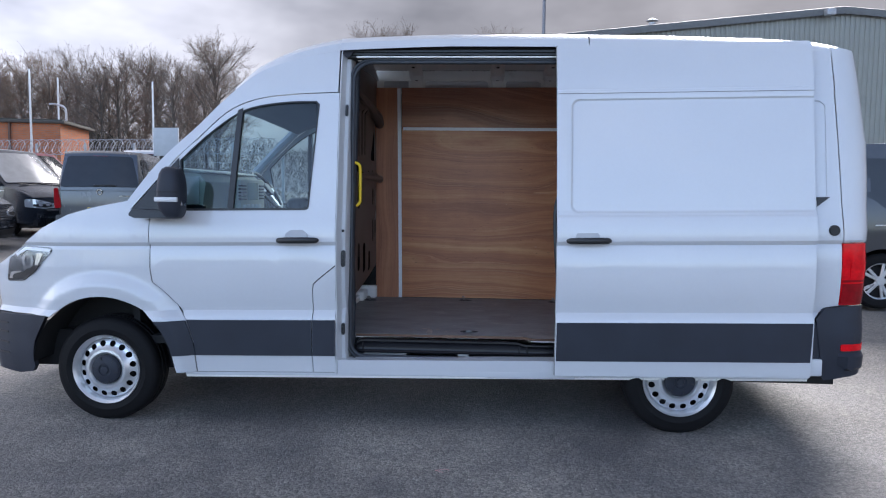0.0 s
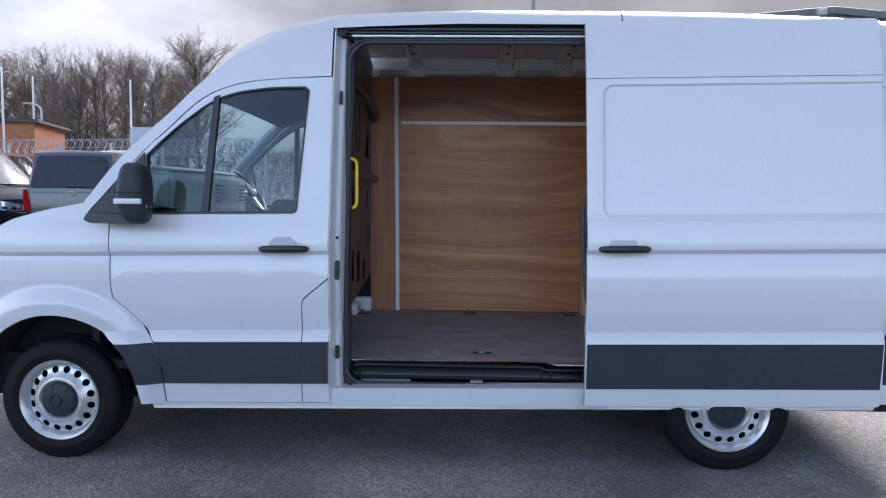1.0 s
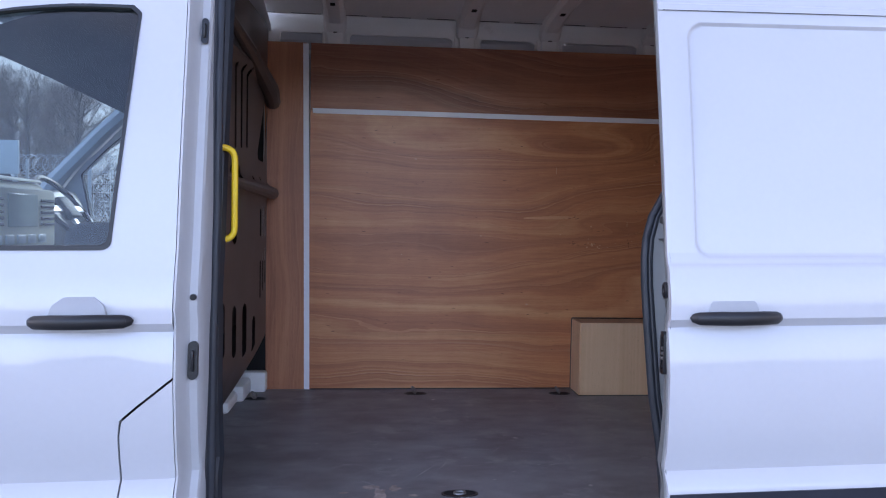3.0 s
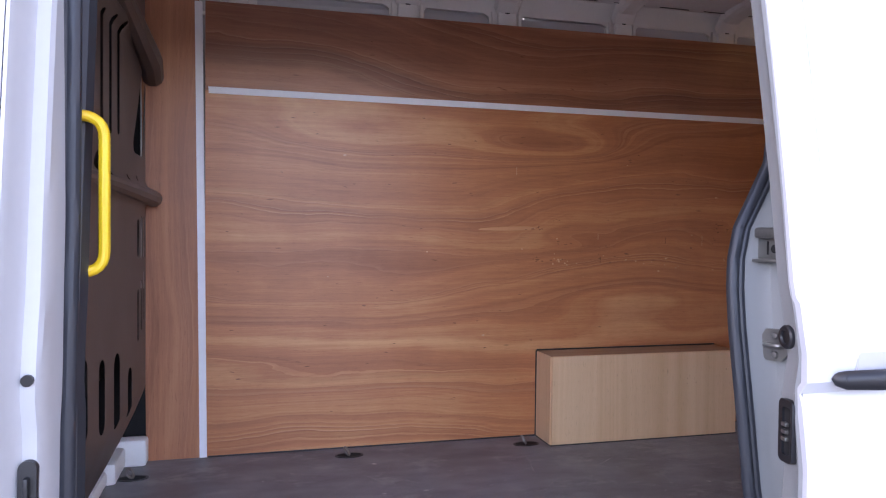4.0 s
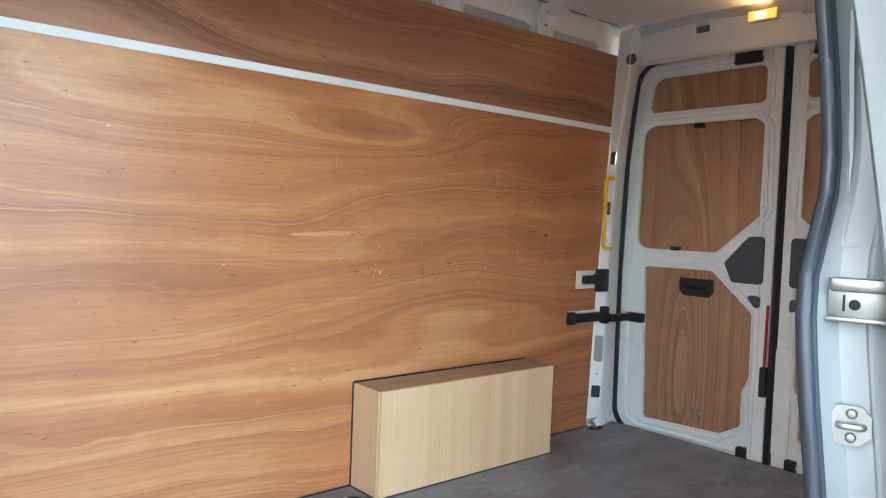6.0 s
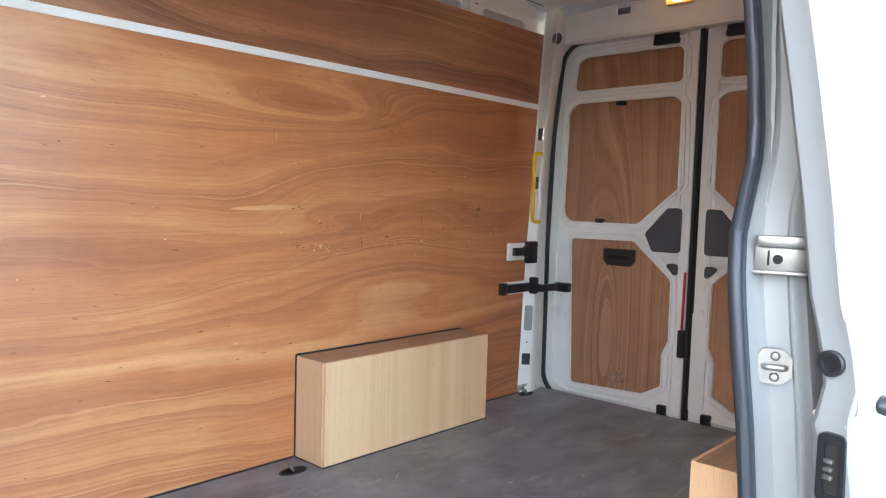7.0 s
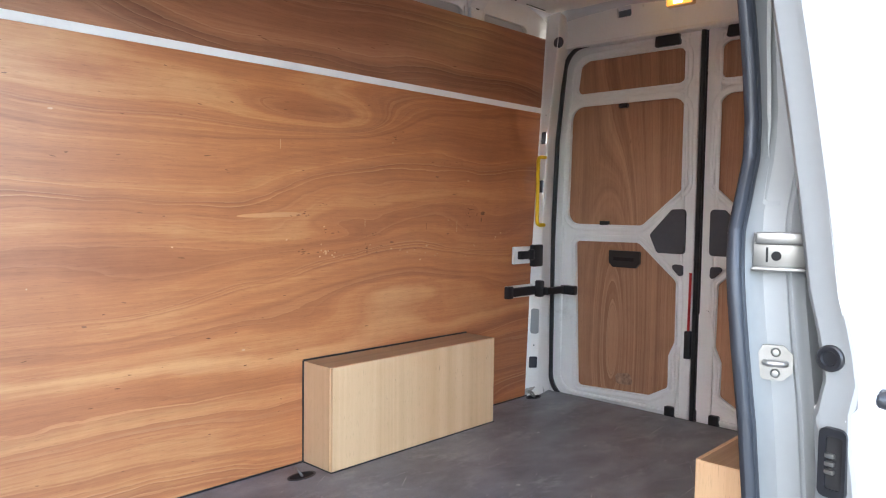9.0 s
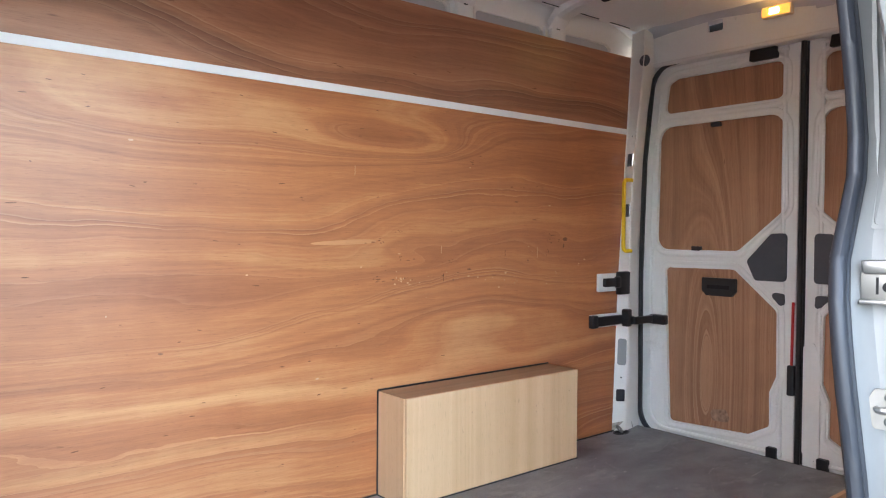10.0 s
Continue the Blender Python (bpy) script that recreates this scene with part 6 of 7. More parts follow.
part("dash_top", across_cab(rounded([(-1.97, 1.655), (-1.80, 1.690), (-1.615, 1.668), (-1.60, 1.655), (-1.80, 1.672), (-1.95, 1.650)], 0.004, 2), 4.88, 6.02), mat("dash_top_pale", (0.62, 0.63, 0.58), 0.5), dash, "pale upper lip of the dashboard")
part("driver_dash", across_cab(rounded([(-2.02, 1.10), (-2.02, 1.50), (-1.84, 1.64), (-1.72, 1.64), (-1.66, 1.52), (-1.66, 1.30), (-1.70, 1.10)], 0.02, 3), 6.02, 6.66), BLACK, dash, "dark dash behind the steering wheel")
part("end_gap", box(-1.79, -1.735, 4.858, 4.875, 1.42, 1.645, bevel=0.006), BLACK, dash, "black edge of the dashboard end")
part("airbag_panel", box(-1.728, -1.612, 4.852, 4.875, 1.452, 1.632, bevel=0.008), mat("dash_grey", (0.72, 0.71, 0.66), 0.5), dash, "light grey end panel")
part("glove_shadow", box(-1.735, -1.585, 4.856, 4.90, 1.30, 1.447, bevel=0.006), BLACK, dash)
part("console", box(-1.64, -1.53, 5.42, 5.98, 1.38, 1.625, bevel=0.02), DASH, dash, "pale centre console")
part("dash_screen", box(-1.540, -1.526, 5.56, 5.80, 1.47, 1.60, bevel=0.005), mat("screen_grey", (0.60, 0.66, 0.60), 0.2, coat=0.8), dash, "grey display in the dash")
for y0 in (5.40, 5.83):
    for k in range(5):
        part("vent_slat", box(-1.545, -1.522, y0, y0 + 0.12, 1.475 + k * 0.024, 1.487 + k * 0.024, bevel=0.003), BLACK, dash)
for k in range(5):
    part("dash_button", box(-1.545, -1.524, 5.45 + 0.09 * k, 5.51 + 0.09 * k, 1.405, 1.440, bevel=0.003), STEEL, dash)
wm = pose(-1.58, 6.20, 1.546, 0, 52, 0)
sw = tube([wm @ Vector((0.182 * math.cos(t), 0.182 * math.sin(t), 0)) for t in (2 * math.pi * k / 32 for k in range(32))], 0.014, 8, True)
whl = part("steering_wheel", sw, BLACK, van, "black steering wheel")
for a in (90, 270, 0):
    part("spoke", box(0.03, 0.18, -0.018, 0.018, -0.008, 0.008, bevel=0.005, m=wm @ pose(0, 0, 0, 0, 0, a)), STEEL, whl)
part("wheel_hub", box(-0.06, 0.06, -0.055, 0.055, -0.02, 0.03, bevel=0.02, m=wm), TRIM, whl)
part("cluster_hood", box(-1.86, -1.68, 6.02, 6.40, 1.50, 1.60, bevel=0.04), BLACK, dash)
for y0, y1 in ((4.86, 5.62), (5.92, 6.46)):
    s = box(-1.45, -0.98, y0, y1, 0.86, 1.02, bevel=0.05, seg=3)
    seat = part("cab_seat", s, mat("seat_cloth", (0.045, 0.047, 0.055), 0.85, bump=0.3, bscale=300), van, "dark cloth cab seat")
    part("backrest", box(-1.06, -0.94, y0, y1, 0.98, 1.50, bevel=0.05, seg=3), seat.data.materials[0], seat)
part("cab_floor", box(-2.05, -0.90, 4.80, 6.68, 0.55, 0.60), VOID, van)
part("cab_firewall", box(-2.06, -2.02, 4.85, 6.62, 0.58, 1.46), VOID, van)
part("cab_headlining", loft([[Vector((x + 0.19 * ((y - CY) / 0.8) ** 2 * (x < -1.2), y, z + 0.02 - 0.10 * ((y - CY) / 0.8) ** 2)) for y in (4.97, 5.2, 5.45, 5.74, 6.03, 6.28, 6.51)] for x, z in ((-1.58, 2.10), (-1.45, 2.15), (-1.25, 2.22), (-1.05, 2.33), (-0.88, 2.36))]), mat("headlining_cloth", (0.15, 0.155, 0.17), 0.9), van, "dark cloth cab headlining")
for sgn in (-1, 1):
    y = CY + sgn * 0.89
    part("pillar_trim", tube([(-1.97, y, 1.48), (-1.80, y - sgn * 0.02, 1.70), (-1.56, y - sgn * 0.05, 1.94), (-1.38, y - sgn * 0.08, 2.10), (-1.2, y - sgn * 0.10, 2.2)], 0.04, 8), mat("pale_pillar_trim", (0.42, 0.45, 0.50), 0.6), van, "pale windscreen pillar trim")


# ---- ground ----
def tarmac():
    """Worn tarmac: pale and dark stones in a grey binder, damp dark patches and dusty ones."""
    m = bpy.data.materials.new("worn_tarmac")
    m.use_nodes = True
    n, l = m.node_tree.nodes, m.node_tree.links
    p = n["Principled BSDF"]
    co = n.new("ShaderNodeTexCoord")

    def noise(scale, detail, rough):
        t = n.new("ShaderNodeTexNoise")
        t.inputs["Scale"].default_value, t.inputs["Detail"].default_value, t.inputs["Roughness"].default_value = scale, detail, rough
        l.new(co.outputs["Object"], t.inputs["Vector"])
        return t.outputs["Fac"]

    def ramp(fac, a, b, ca, cb):
        t = n.new("ShaderNodeValToRGB")
        t.color_ramp.elements[0].position, t.color_ramp.elements[0].color = a, (*ca, 1)
        t.color_ramp.elements[1].position, t.color_ramp.elements[1].color = b, (*cb, 1)
        l.new(fac, t.inputs["Fac"])
        return t.outputs["Color"]

    def mult(a, b, f=1.0):
        t = n.new("ShaderNodeMix")
        t.data_type, t.blend_type = "RGBA", "MULTIPLY"
        t.inputs["Factor"].default_value = f
        l.new(a, t.inputs["A"])
        l.new(b, t.inputs["B"])
        return t.outputs["Result"]
    stones = n.new("ShaderNodeTexVoronoi")
    stones.inputs["Scale"].default_value = 82.0
    l.new(co.outputs["Object"], stones.inputs["Vector"])
    sep = n.new("ShaderNodeSeparateColor")
    l.new(stones.outputs["Color"], sep.inputs["Color"])
    col = ramp(sep.outputs["Red"], 0.10, 0.98, (0.165, 0.163, 0.162), (0.350, 0.339, 0.322))
    col = mult(col, ramp(noise(46.0, 7, 0.75), 0.36, 0.64, (0.66, 0.66, 0.67), (1.22, 1.21, 1.18)))
    col = mult(col, ramp(noise(1.5, 6, 0.66), 0.38, 0.64, (0.70, 0.70, 0.72), (1.10, 1.08, 1.04)))
    col = mult(col, ramp(noise(0.42, 6, 0.62), 0.40, 0.60, (0.70, 0.70, 0.72), (1.22, 1.20, 1.17)))
    dust = ramp(noise(5.0, 7, 0.7), 0.60, 0.74, (1.0, 1.0, 1.0), (1.65, 1.62, 1.56))
    col = mult(col, dust)
    l.new(col, p.inputs["Base Color"])
    rr = n.new("ShaderNodeMapRange")
    rr.inputs["From Min"].default_value, rr.inputs["From Max"].default_value, rr.inputs["To Min"].default_value, rr.inputs["To Max"].default_value = 0.35, 0.65, 0.46, 0.72
    l.new(noise(1.5, 6, 0.66), rr.inputs["Value"])
    l.new(rr.outputs["Result"], p.inputs["Roughness"])
    b = n.new("ShaderNodeBump")
    b.inputs["Strength"].default_value, b.inputs["Distance"].default_value, b.invert = 0.45, 0.010, True
    l.new(stones.outputs["Distance"], b.inputs["Height"])
    b2 = n.new("ShaderNodeBump")
    b2.inputs["Strength"].default_value, b2.inputs["Distance"].default_value = 0.45, 0.02
    l.new(noise(46.0, 7, 0.75), b2.inputs["Height"])
    l.new(b.outputs["Normal"], b2.inputs["Normal"])
    l.new(b2.outputs["Normal"], p.inputs["Normal"])
    return m


TARMAC = tarmac()
xs = [-260, -120, -60] + [-30 + 2 * i for i in range(31)] + [60, 120, 260]
ys = [-200, -80, -30, -12] + [-6 + 1.5 * i for i in range(25)] + [45, 80, 160, 320]
ground = put("ground", loft([[Vector((x, y, ground_z(x, y))) for x in xs] for y in ys]), TARMAC)
tagged(ground, "worn grey tarmac yard with small stones and stains", "ground", kind="structure")

rnd = random.Random(11)
chips = bmesh.new()
for i in range(420):
    x, y = rnd.uniform(-4.5, 4.5), 1.6 + 5.0 * rnd.random() ** 1.3
    r = rnd.uniform(0.003, 0.008) if rnd.random() < 0.93 else rnd.uniform(0.010, 0.014)
    z = ground_z(x, y)
    a = rnd.uniform(0, 6)
    vs = [chips.verts.new((x + r * rnd.uniform(0.7, 1.3) * math.cos(a + k * 1.57), y + r * rnd.uniform(0.7, 1.3) * math.sin(a + k * 1.57), z + 0.001)) for k in range(4)]
    t = chips.verts.new((x, y, z + r * rnd.uniform(0.6, 1.0)))
    for k in range(4):
        chips.faces.new([vs[k], vs[(k + 1) % 4], t])
grit = put("loose_grit", chips, mat("pale_grit", (0.30, 0.29, 0.27), 0.8, var=0.5, scale=60), smooth=0)
tagged(grit, "pale loose stone chips on the tarmac", "gravel", kind="stuff")
wire = tube([(0.02 + 0.035 * math.cos(t) * (1 + 0.2 * math.sin(3 * t)), 4.05 + 0.018 * math.sin(t), ground_z(0, 4.05) + 0.004 + 0.003 * math.sin(2 * t)) for t in (0.55 * k for k in range(10))], 0.002, 5)
bit = put("cable_scrap", wire, mat("pink_plastic", (0.40, 0.22, 0.22), 0.5))
tagged(bit, "short bent scrap of pinkish cable on the tarmac", "cable")


# ---- parked vehicles ----
GLASSDARK = mat("dark_vehicle_glass", (0.016, 0.018, 0.021), 0.06, var=0.1, spec=0.55)
# windscreens: the sky's reflection is put in as a bright, part-metal colour
SKYGLASS = mat("sky_glare_glass", (0.58, 0.59, 0.60), 0.10, metal=0.6, var=0.1, coat=1.0)
ALLOY = mat("silver_alloy", (0.58, 0.59, 0.61), 0.28, metal=0.7, var=0.05)


def vehicle(name, label, paint, base, yaw, L=4.9, W=1.90, H=1.97, nose=0.95, rake=0.92, alloy=True, screen=None):
    """A parked van-like vehicle: its front looks along local +x, its middle stands at base."""
    top = thing(name, label, "vehicle", "parked vehicles", at=base)
    top.rotation_euler = (0, 0, radians(yaw))
    bpy.context.view_layer.update()
    M = Matrix.Translation(base) @ Matrix.Rotation(radians(yaw), 4, "Z")
    hw, x0, x1 = W / 2, -L / 2, L / 2
    belt = H * 0.56
    sill_z = 0.24

    def half(z):
        return hw - 0.035 * max(0, (0.55 - z)) - (0.16 * (z - belt) / (H - belt) if z > belt else 0.0)

    roof_f = x1 - nose - rake
    line = [(x0 + 0.02, sill_z + 0.02), (x0, 0.45), (x0 + 0.01, belt), (x0 + 0.10, H * 0.80), (x0 + 0.20, H - 0.06), (x0 + 0.32, H), (x0 + 1.2, H + 0.02), (roof_f - 0.2, H), (roof_f, H - 0.04),
            (x1 - nose, belt + 0.06), (x1 - nose + 0.1, belt), (x1 - 0.35, belt - 0.12), (x1 - 0.10, belt - 0.25), (x1 - 0.02, 0.62), (x1, 0.42), (x1 - 0.06, sill_z + 0.02)]
    wx = (x0 + 0.98, x1 - 0.92)
    R = 0.335
    lower = [(x1 - 0.06, sill_z)]
    for cx in reversed(wx):
        lower += [(cx + (R + 0.05) * math.cos(t), 0.33 + (R + 0.05) * math.sin(t)) for t in (math.pi * k / 12 for k in range(13))]
    outline = line + lower + [(x0 + 0.02, sill_z)]

    def pt(x, s, z, push=0.0):
        tip = 0.14 * max(0.0, (abs(x) - (L / 2 - 0.45)) / 0.45) ** 2
        return M @ Vector((x, s * (half(z) - tip + push), z))

    for s in (-1, 1):
        part("body_side", sheet(outline, [], lambda u, v, d, s=s: pt(u, s, v, -d), 0.03, grid_steps(x0, x1, 0.35), [0.4, 0.55, 0.8, belt, H * 0.7, H * 0.85]), paint, top)
        win = rounded([(x0 + 0.22, belt + 0.06), (x1 - nose - 0.12, belt + 0.05), (roof_f - 0.06, H - 0.16), (x0 + 0.34, H - 0.16)], 0.06, 3)
        gl = part("side_window", sheet(win, [], lambda u, v, d, s=s: pt(u, s, v, 0.006 - d), 0.008, [-1, 0, 1], [H * 0.7]), GLASSDARK, top, "dark tinted side glass")
        for px in (x0 + 1.75, x0 + 2.95):
            part("window_pillar", sheet([(px, belt + 0.05), (px + 0.09, belt + 0.05), (px + 0.07, H - 0.15), (px + 0.0, H - 0.15)], [], lambda u, v, d, s=s: pt(u, s, v, 0.010 - d), 0.006), BLACK, gl)
        part("crease_line", sheet([(x0 + 0.15, belt - 0.10), (x1 - 0.9, belt - 0.10), (x1 - 0.9, belt - 0.085), (x0 + 0.15, belt - 0.085)], [], lambda u, v, d, s=s: pt(u, s, v, 0.006 - d), 0.01, [-1.5, -0.5, 0.5]), ALLOY if alloy else BLACK, top)
        part("sill_trim", sheet([(wx[0] + R + 0.06, sill_z), (wx[1] - R - 0.06, sill_z), (wx[1] - R - 0.06, sill_z + 0.10), (wx[0] + R + 0.06, sill_z + 0.10)], [], lambda u, v, d, s=s: pt(u, s, v, 0.012 - d), 0.02), BLACK, top)
        mm = box(x1 - nose - 0.22, x1 - nose - 0.08, s * (hw + 0.04), s * (hw + 0.24), belt + 0.03, belt + 0.24, bevel=0.04)
        bmesh.ops.transform(mm, matrix=M, verts=mm.verts)
        part("door_mirror", mm, paint, top)
        for cx in wx:
            m = M @ Matrix.Translation((cx, s * (hw - 0.01), 0.33)) @ Matrix.Diagonal((1, -s, 1, 1))
            w = part("wheel", lathe([(0.20, 0.03), (0.215, 0.01), (0.25, 0.0), (0.30, 0.006), (0.325, 0.03), (0.332, 0.06), (0.332, 0.18), (0.31, 0.21), (0.2, 0.20)], m, 36), RUBBER, top)
            part("rim_back", lathe([(0.205, 0.03), (0.19, 0.08), (0.0, 0.085)], m, 28), VOID, w)
            sp = bmesh.new()
            add_lathe(sp, [(0.196, 0.035), (0.204, 0.016), (0.214, 0.012), (0.216, 0.02)], m, 36)
            for k in range(5):
                for off in (-0.16, 0.16):
                    a = 2 * math.pi * k / 5 + off
                    add_box(sp, 0.045, 0.205, 0.012, 0.034, -0.017, 0.017, bevel=0.005, seg=1, m=m @ Matrix.Rotation(a, 4, "Y"))
            add_lathe(sp, [(0.0, 0.006), (0.045, 0.008), (0.06, 0.02), (0.06, 0.04)], m, 18)
            part("alloy_rim", sp, ALLOY, w, "silver split-spoke alloy rim")

    def cross(x, z, n=8):
        h = half(z)
        tip = 0.14 * max(0.0, (abs(x) - (L / 2 - 0.45)) / 0.45) ** 2
        rows = []
        for i in range(n + 1):
            t = -1 + 2 * i / n
            end = 0.10 * (1 - t * t) * (1 if x > x1 - 1.0 else (-0.5 if x < x0 + 0.5 else 0))
            rows.append(M @ Vector((x + end, t * (h - tip), z + (0.03 * (1 - t * t) if z > H * 0.9 else 0.012 * (1 - t * t)))))
        return rows
    part("shell", loft([cross(x, z) for x, z in line]), paint, top)
    part("underside", (lambda b: (bmesh.ops.transform(b, matrix=M, verts=b.verts), b)[1])(box(x0 + 0.2, x1 - 0.2, -hw + 0.12, hw - 0.12, 0.2, 0.62)), VOID, top)
    # windscreen, tail window
    ws_lo, ws_hi = (x1 - nose - 0.02, belt + 0.09), (roof_f + 0.03, H - 0.08)

    def on_slope(a, b, push, w):
        def place(u, v, d):
            x, z = a[0] + (b[0] - a[0]) * v, a[1] + (b[1] - a[1]) * v
            h = half(z) - 0.05
            n = Vector((b[1] - a[1], 0, -(b[0] - a[0]))).normalized()
            bow = 0.10 * (1 - u * u) * w
            return M @ (Vector((x + bow, u * h, z + 0.012 * (1 - u * u))) + n * (push - d))
        return place
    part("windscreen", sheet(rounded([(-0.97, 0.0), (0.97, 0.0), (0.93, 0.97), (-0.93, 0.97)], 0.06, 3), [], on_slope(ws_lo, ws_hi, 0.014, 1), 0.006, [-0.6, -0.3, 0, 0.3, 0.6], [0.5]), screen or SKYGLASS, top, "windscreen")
    part("tail_window", sheet(rounded([(-0.93, 0.06), (0.93, 0.06), (0.88, 0.93), (-0.88, 0.93)], 0.08, 4), [], on_slope((x0 - 0.005, belt + 0.02), (x0 + 0.19, H - 0.06), -0.018, -0.5), 0.006, [-0.6, -0.3, 0, 0.3, 0.6], [0.5]), GLASSDARK, top, "dark tail window")

    def face(x, push):
        def place(u, v, d):
            tip = 0.14 * max(0.0, (abs(x) - (L / 2 - 0.45)) / 0.45) ** 2
            t = u / hw
            return M @ Vector((x + (0.10 * (1 - t * t) + push - d if x > 0 else -0.05 * (1 - t * t) - push + d), u, v))
        return place
    rear = face(x0, 0.012)
    cuts = [-0.6, -0.3, 0, 0.3, 0.6]

    nose_line = [(sill_z, x1 - 0.06), (0.42, x1), (0.62, x1 - 0.02), (belt - 0.25, x1 - 0.10), (belt - 0.12, x1 - 0.35)]

    def wrap_front(push):
        """Follows the nose across the van and, past its rounded corner, back along the side."""
        def place(u, v, d):
            x = np.interp(v, [p[0] for p in nose_line], [p[1] for p in nose_line])
            edge = half(v) - 0.14 * max(0.0, (x - (L / 2 - 0.45)) / 0.45) ** 2
            if abs(u) <= edge:
                t = u / edge
                return M @ Vector((x + 0.10 * (1 - t * t) + push - d, u, v))
            back = L / 2 - 0.45 + 0.45 * math.sqrt(max(0.0, half(v) - abs(u)) / 0.14)
            return M @ Vector((min(x, back) + 0.5 * (push - d), math.copysign(abs(u) + push - d, u), v))
        return place

    # bonnet seams, the badge on the nose and the wipers lie at the foot of the windscreen
    for s in (-1, 1):
        seam = bmesh.new()
        add_tube(seam, [tuple(M @ Vector((x1 - nose + 0.08 - 0.02 * abs(s), s * (half(belt) - 0.07), belt + 0.010))), tuple(M @ Vector((x1 - 0.36, s * (half(belt) - 0.11), belt - 0.105))), tuple(M @ Vector((x1 - 0.14, s * (half(belt) - 0.24), belt - 0.215)))], 0.006, 6)
        part("bonnet_seam", seam, BLACK, top)
        blade = bmesh.new()
        add_tube(blade, [tuple(M @ Vector((x1 - nose + 0.10, s * 0.34 - 0.30, belt + 0.085))), tuple(M @ Vector((x1 - nose + 0.12, s * 0.34 + 0.05, belt + 0.060))), tuple(M @ Vector((x1 - nose + 0.06, s * 0.34 + 0.36, belt + 0.085)))], 0.009, 6)
        part("windscreen_wiper", blade, BLACK, top)
    part("nose_badge", sheet(oval(0, 0.83, 0.065, 0.065, 20), [oval(0, 0.83, 0.048, 0.048, 20)], wrap_front(0.030), 0.012), CHROME, top, "round bright badge")
    part("front_bumper", sheet(rounded([(-0.86, 0.24), (0.86, 0.24), (0.88, 0.56), (-0.88, 0.56)], 0.05, 3), [], wrap_front(0.025), 0.03, cuts), paint, top)
    part("lower_intake", sheet(rounded([(-0.62, 0.28), (0.62, 0.28), (0.66, 0.42), (-0.66, 0.42)], 0.03, 3), [], wrap_front(0.032), 0.03, cuts), BLACK, top)
    part("bumper_strip", sheet([(-0.80, 0.455), (0.80, 0.455), (0.80, 0.475), (-0.80, 0.475)], [], wrap_front(0.034), 0.02, cuts), CHROME, top)
    gr = part("grille", sheet(rounded([(-0.60, 0.60), (0.60, 0.60), (0.66, 0.82), (-0.66, 0.82)], 0.03, 3), [], wrap_front(0.012), 0.03, cuts), BLACK, top)
    for k in range(4):
        z = 0.625 + 0.052 * k
        part("grille_bar", sheet([(-0.6, z), (0.6, z), (0.6, z + 0.016), (-0.6, z + 0.016)], [], wrap_front(0.026), 0.012, cuts), CHROME, gr, "chrome grille bar")
    for s in (-1, 1):
        shape = [(s * 0.40, 0.70), (s * 0.66, 0.66), (s * 0.93, 0.70), (s * 0.93, 0.90), (s * 0.70, 0.86), (s * 0.42, 0.79)]
        hl = part("headlight", sheet(rounded(shape, 0.03, 3), [], wrap_front(0.030), 0.05, [s * 0.5, s * 0.6, s * 0.7, s * 0.8, s * 0.84, s * 0.87, s * 0.90]), LAMP_CLEAR, top, "clear headlight")
        part("lamp_surround", sheet(rounded([(s * 0.46, 0.715), (s * 0.64, 0.69), (s * 0.86, 0.72), (s * 0.86, 0.775), (s * 0.48, 0.765)], 0.02, 3), [], wrap_front(0.037), 0.012, [s * 0.6, s * 0.7, s * 0.8]), VOID, hl)
        for u in (0.58, 0.76):
            part("lamp_core", sheet(oval(s * u, 0.745, 0.050, 0.024), [], wrap_front(0.043), 0.012), CHROME, hl)
        part("light_strip", sheet([(s * 0.44, 0.79), (s * 0.70, 0.835), (s * 0.90, 0.875), (s * 0.90, 0.86), (s * 0.70, 0.82), (s * 0.44, 0.775)], [], wrap_front(0.038), 0.010, [s * 0.55, s * 0.7, s * 0.8]), CHROME, hl)
        part("tail_light", sheet(rounded([(s * 0.80, 0.70), (s * 0.945, 0.70), (s * 0.945, 1.14), (s * 0.86, 1.14)], 0.03, 3), [], face(x0 + 0.02, 0.03), 0.05), REDDARK, top, "dark red tail light")
    part("tail_bumper", sheet(rounded([(-0.90, 0.26), (0.90, 0.26), (0.92, 0.55), (-0.92, 0.55)], 0.05, 3), [], face(x0, 0.05), 0.06, cuts), BLACK if not alloy else paint, top)
    pl = part("number_plate", sheet(slot(0, 0.66, 0.52, 0.11, 0.01), [], rear, 0.01), mat("yellow_plate", (0.72, 0.50, 0.05), 0.4), top, "yellow plate with dark bars")
    for k in range(6):
        part("plate_bar", sheet(slot(-0.19 + 0.076 * k, 0.66, 0.045, 0.07, 0.004), [], face(x0, 0.016), 0.005), BLACK, pl)
    part("badge", sheet(oval(0, 1.06, 0.065, 0.065, 20), [oval(0, 1.06, 0.045, 0.045, 20)], face(x0, 0.02), 0.01), CHROME, top, "round bright badge")
    part("tail_trim", sheet([(-0.78, 0.965), (-0.40, 0.965), (-0.40, 0.98), (-0.78, 0.98)], [], face(x0, 0.016), 0.008), CHROME, top)
    part("wiper", (lambda b: (bmesh.ops.transform(b, matrix=M, verts=b.verts), b)[1])(box(x0 - 0.090, x0 - 0.066, -0.34, 0.12, belt + 0.10, belt + 0.125, bevel=0.004)), BLACK, top)
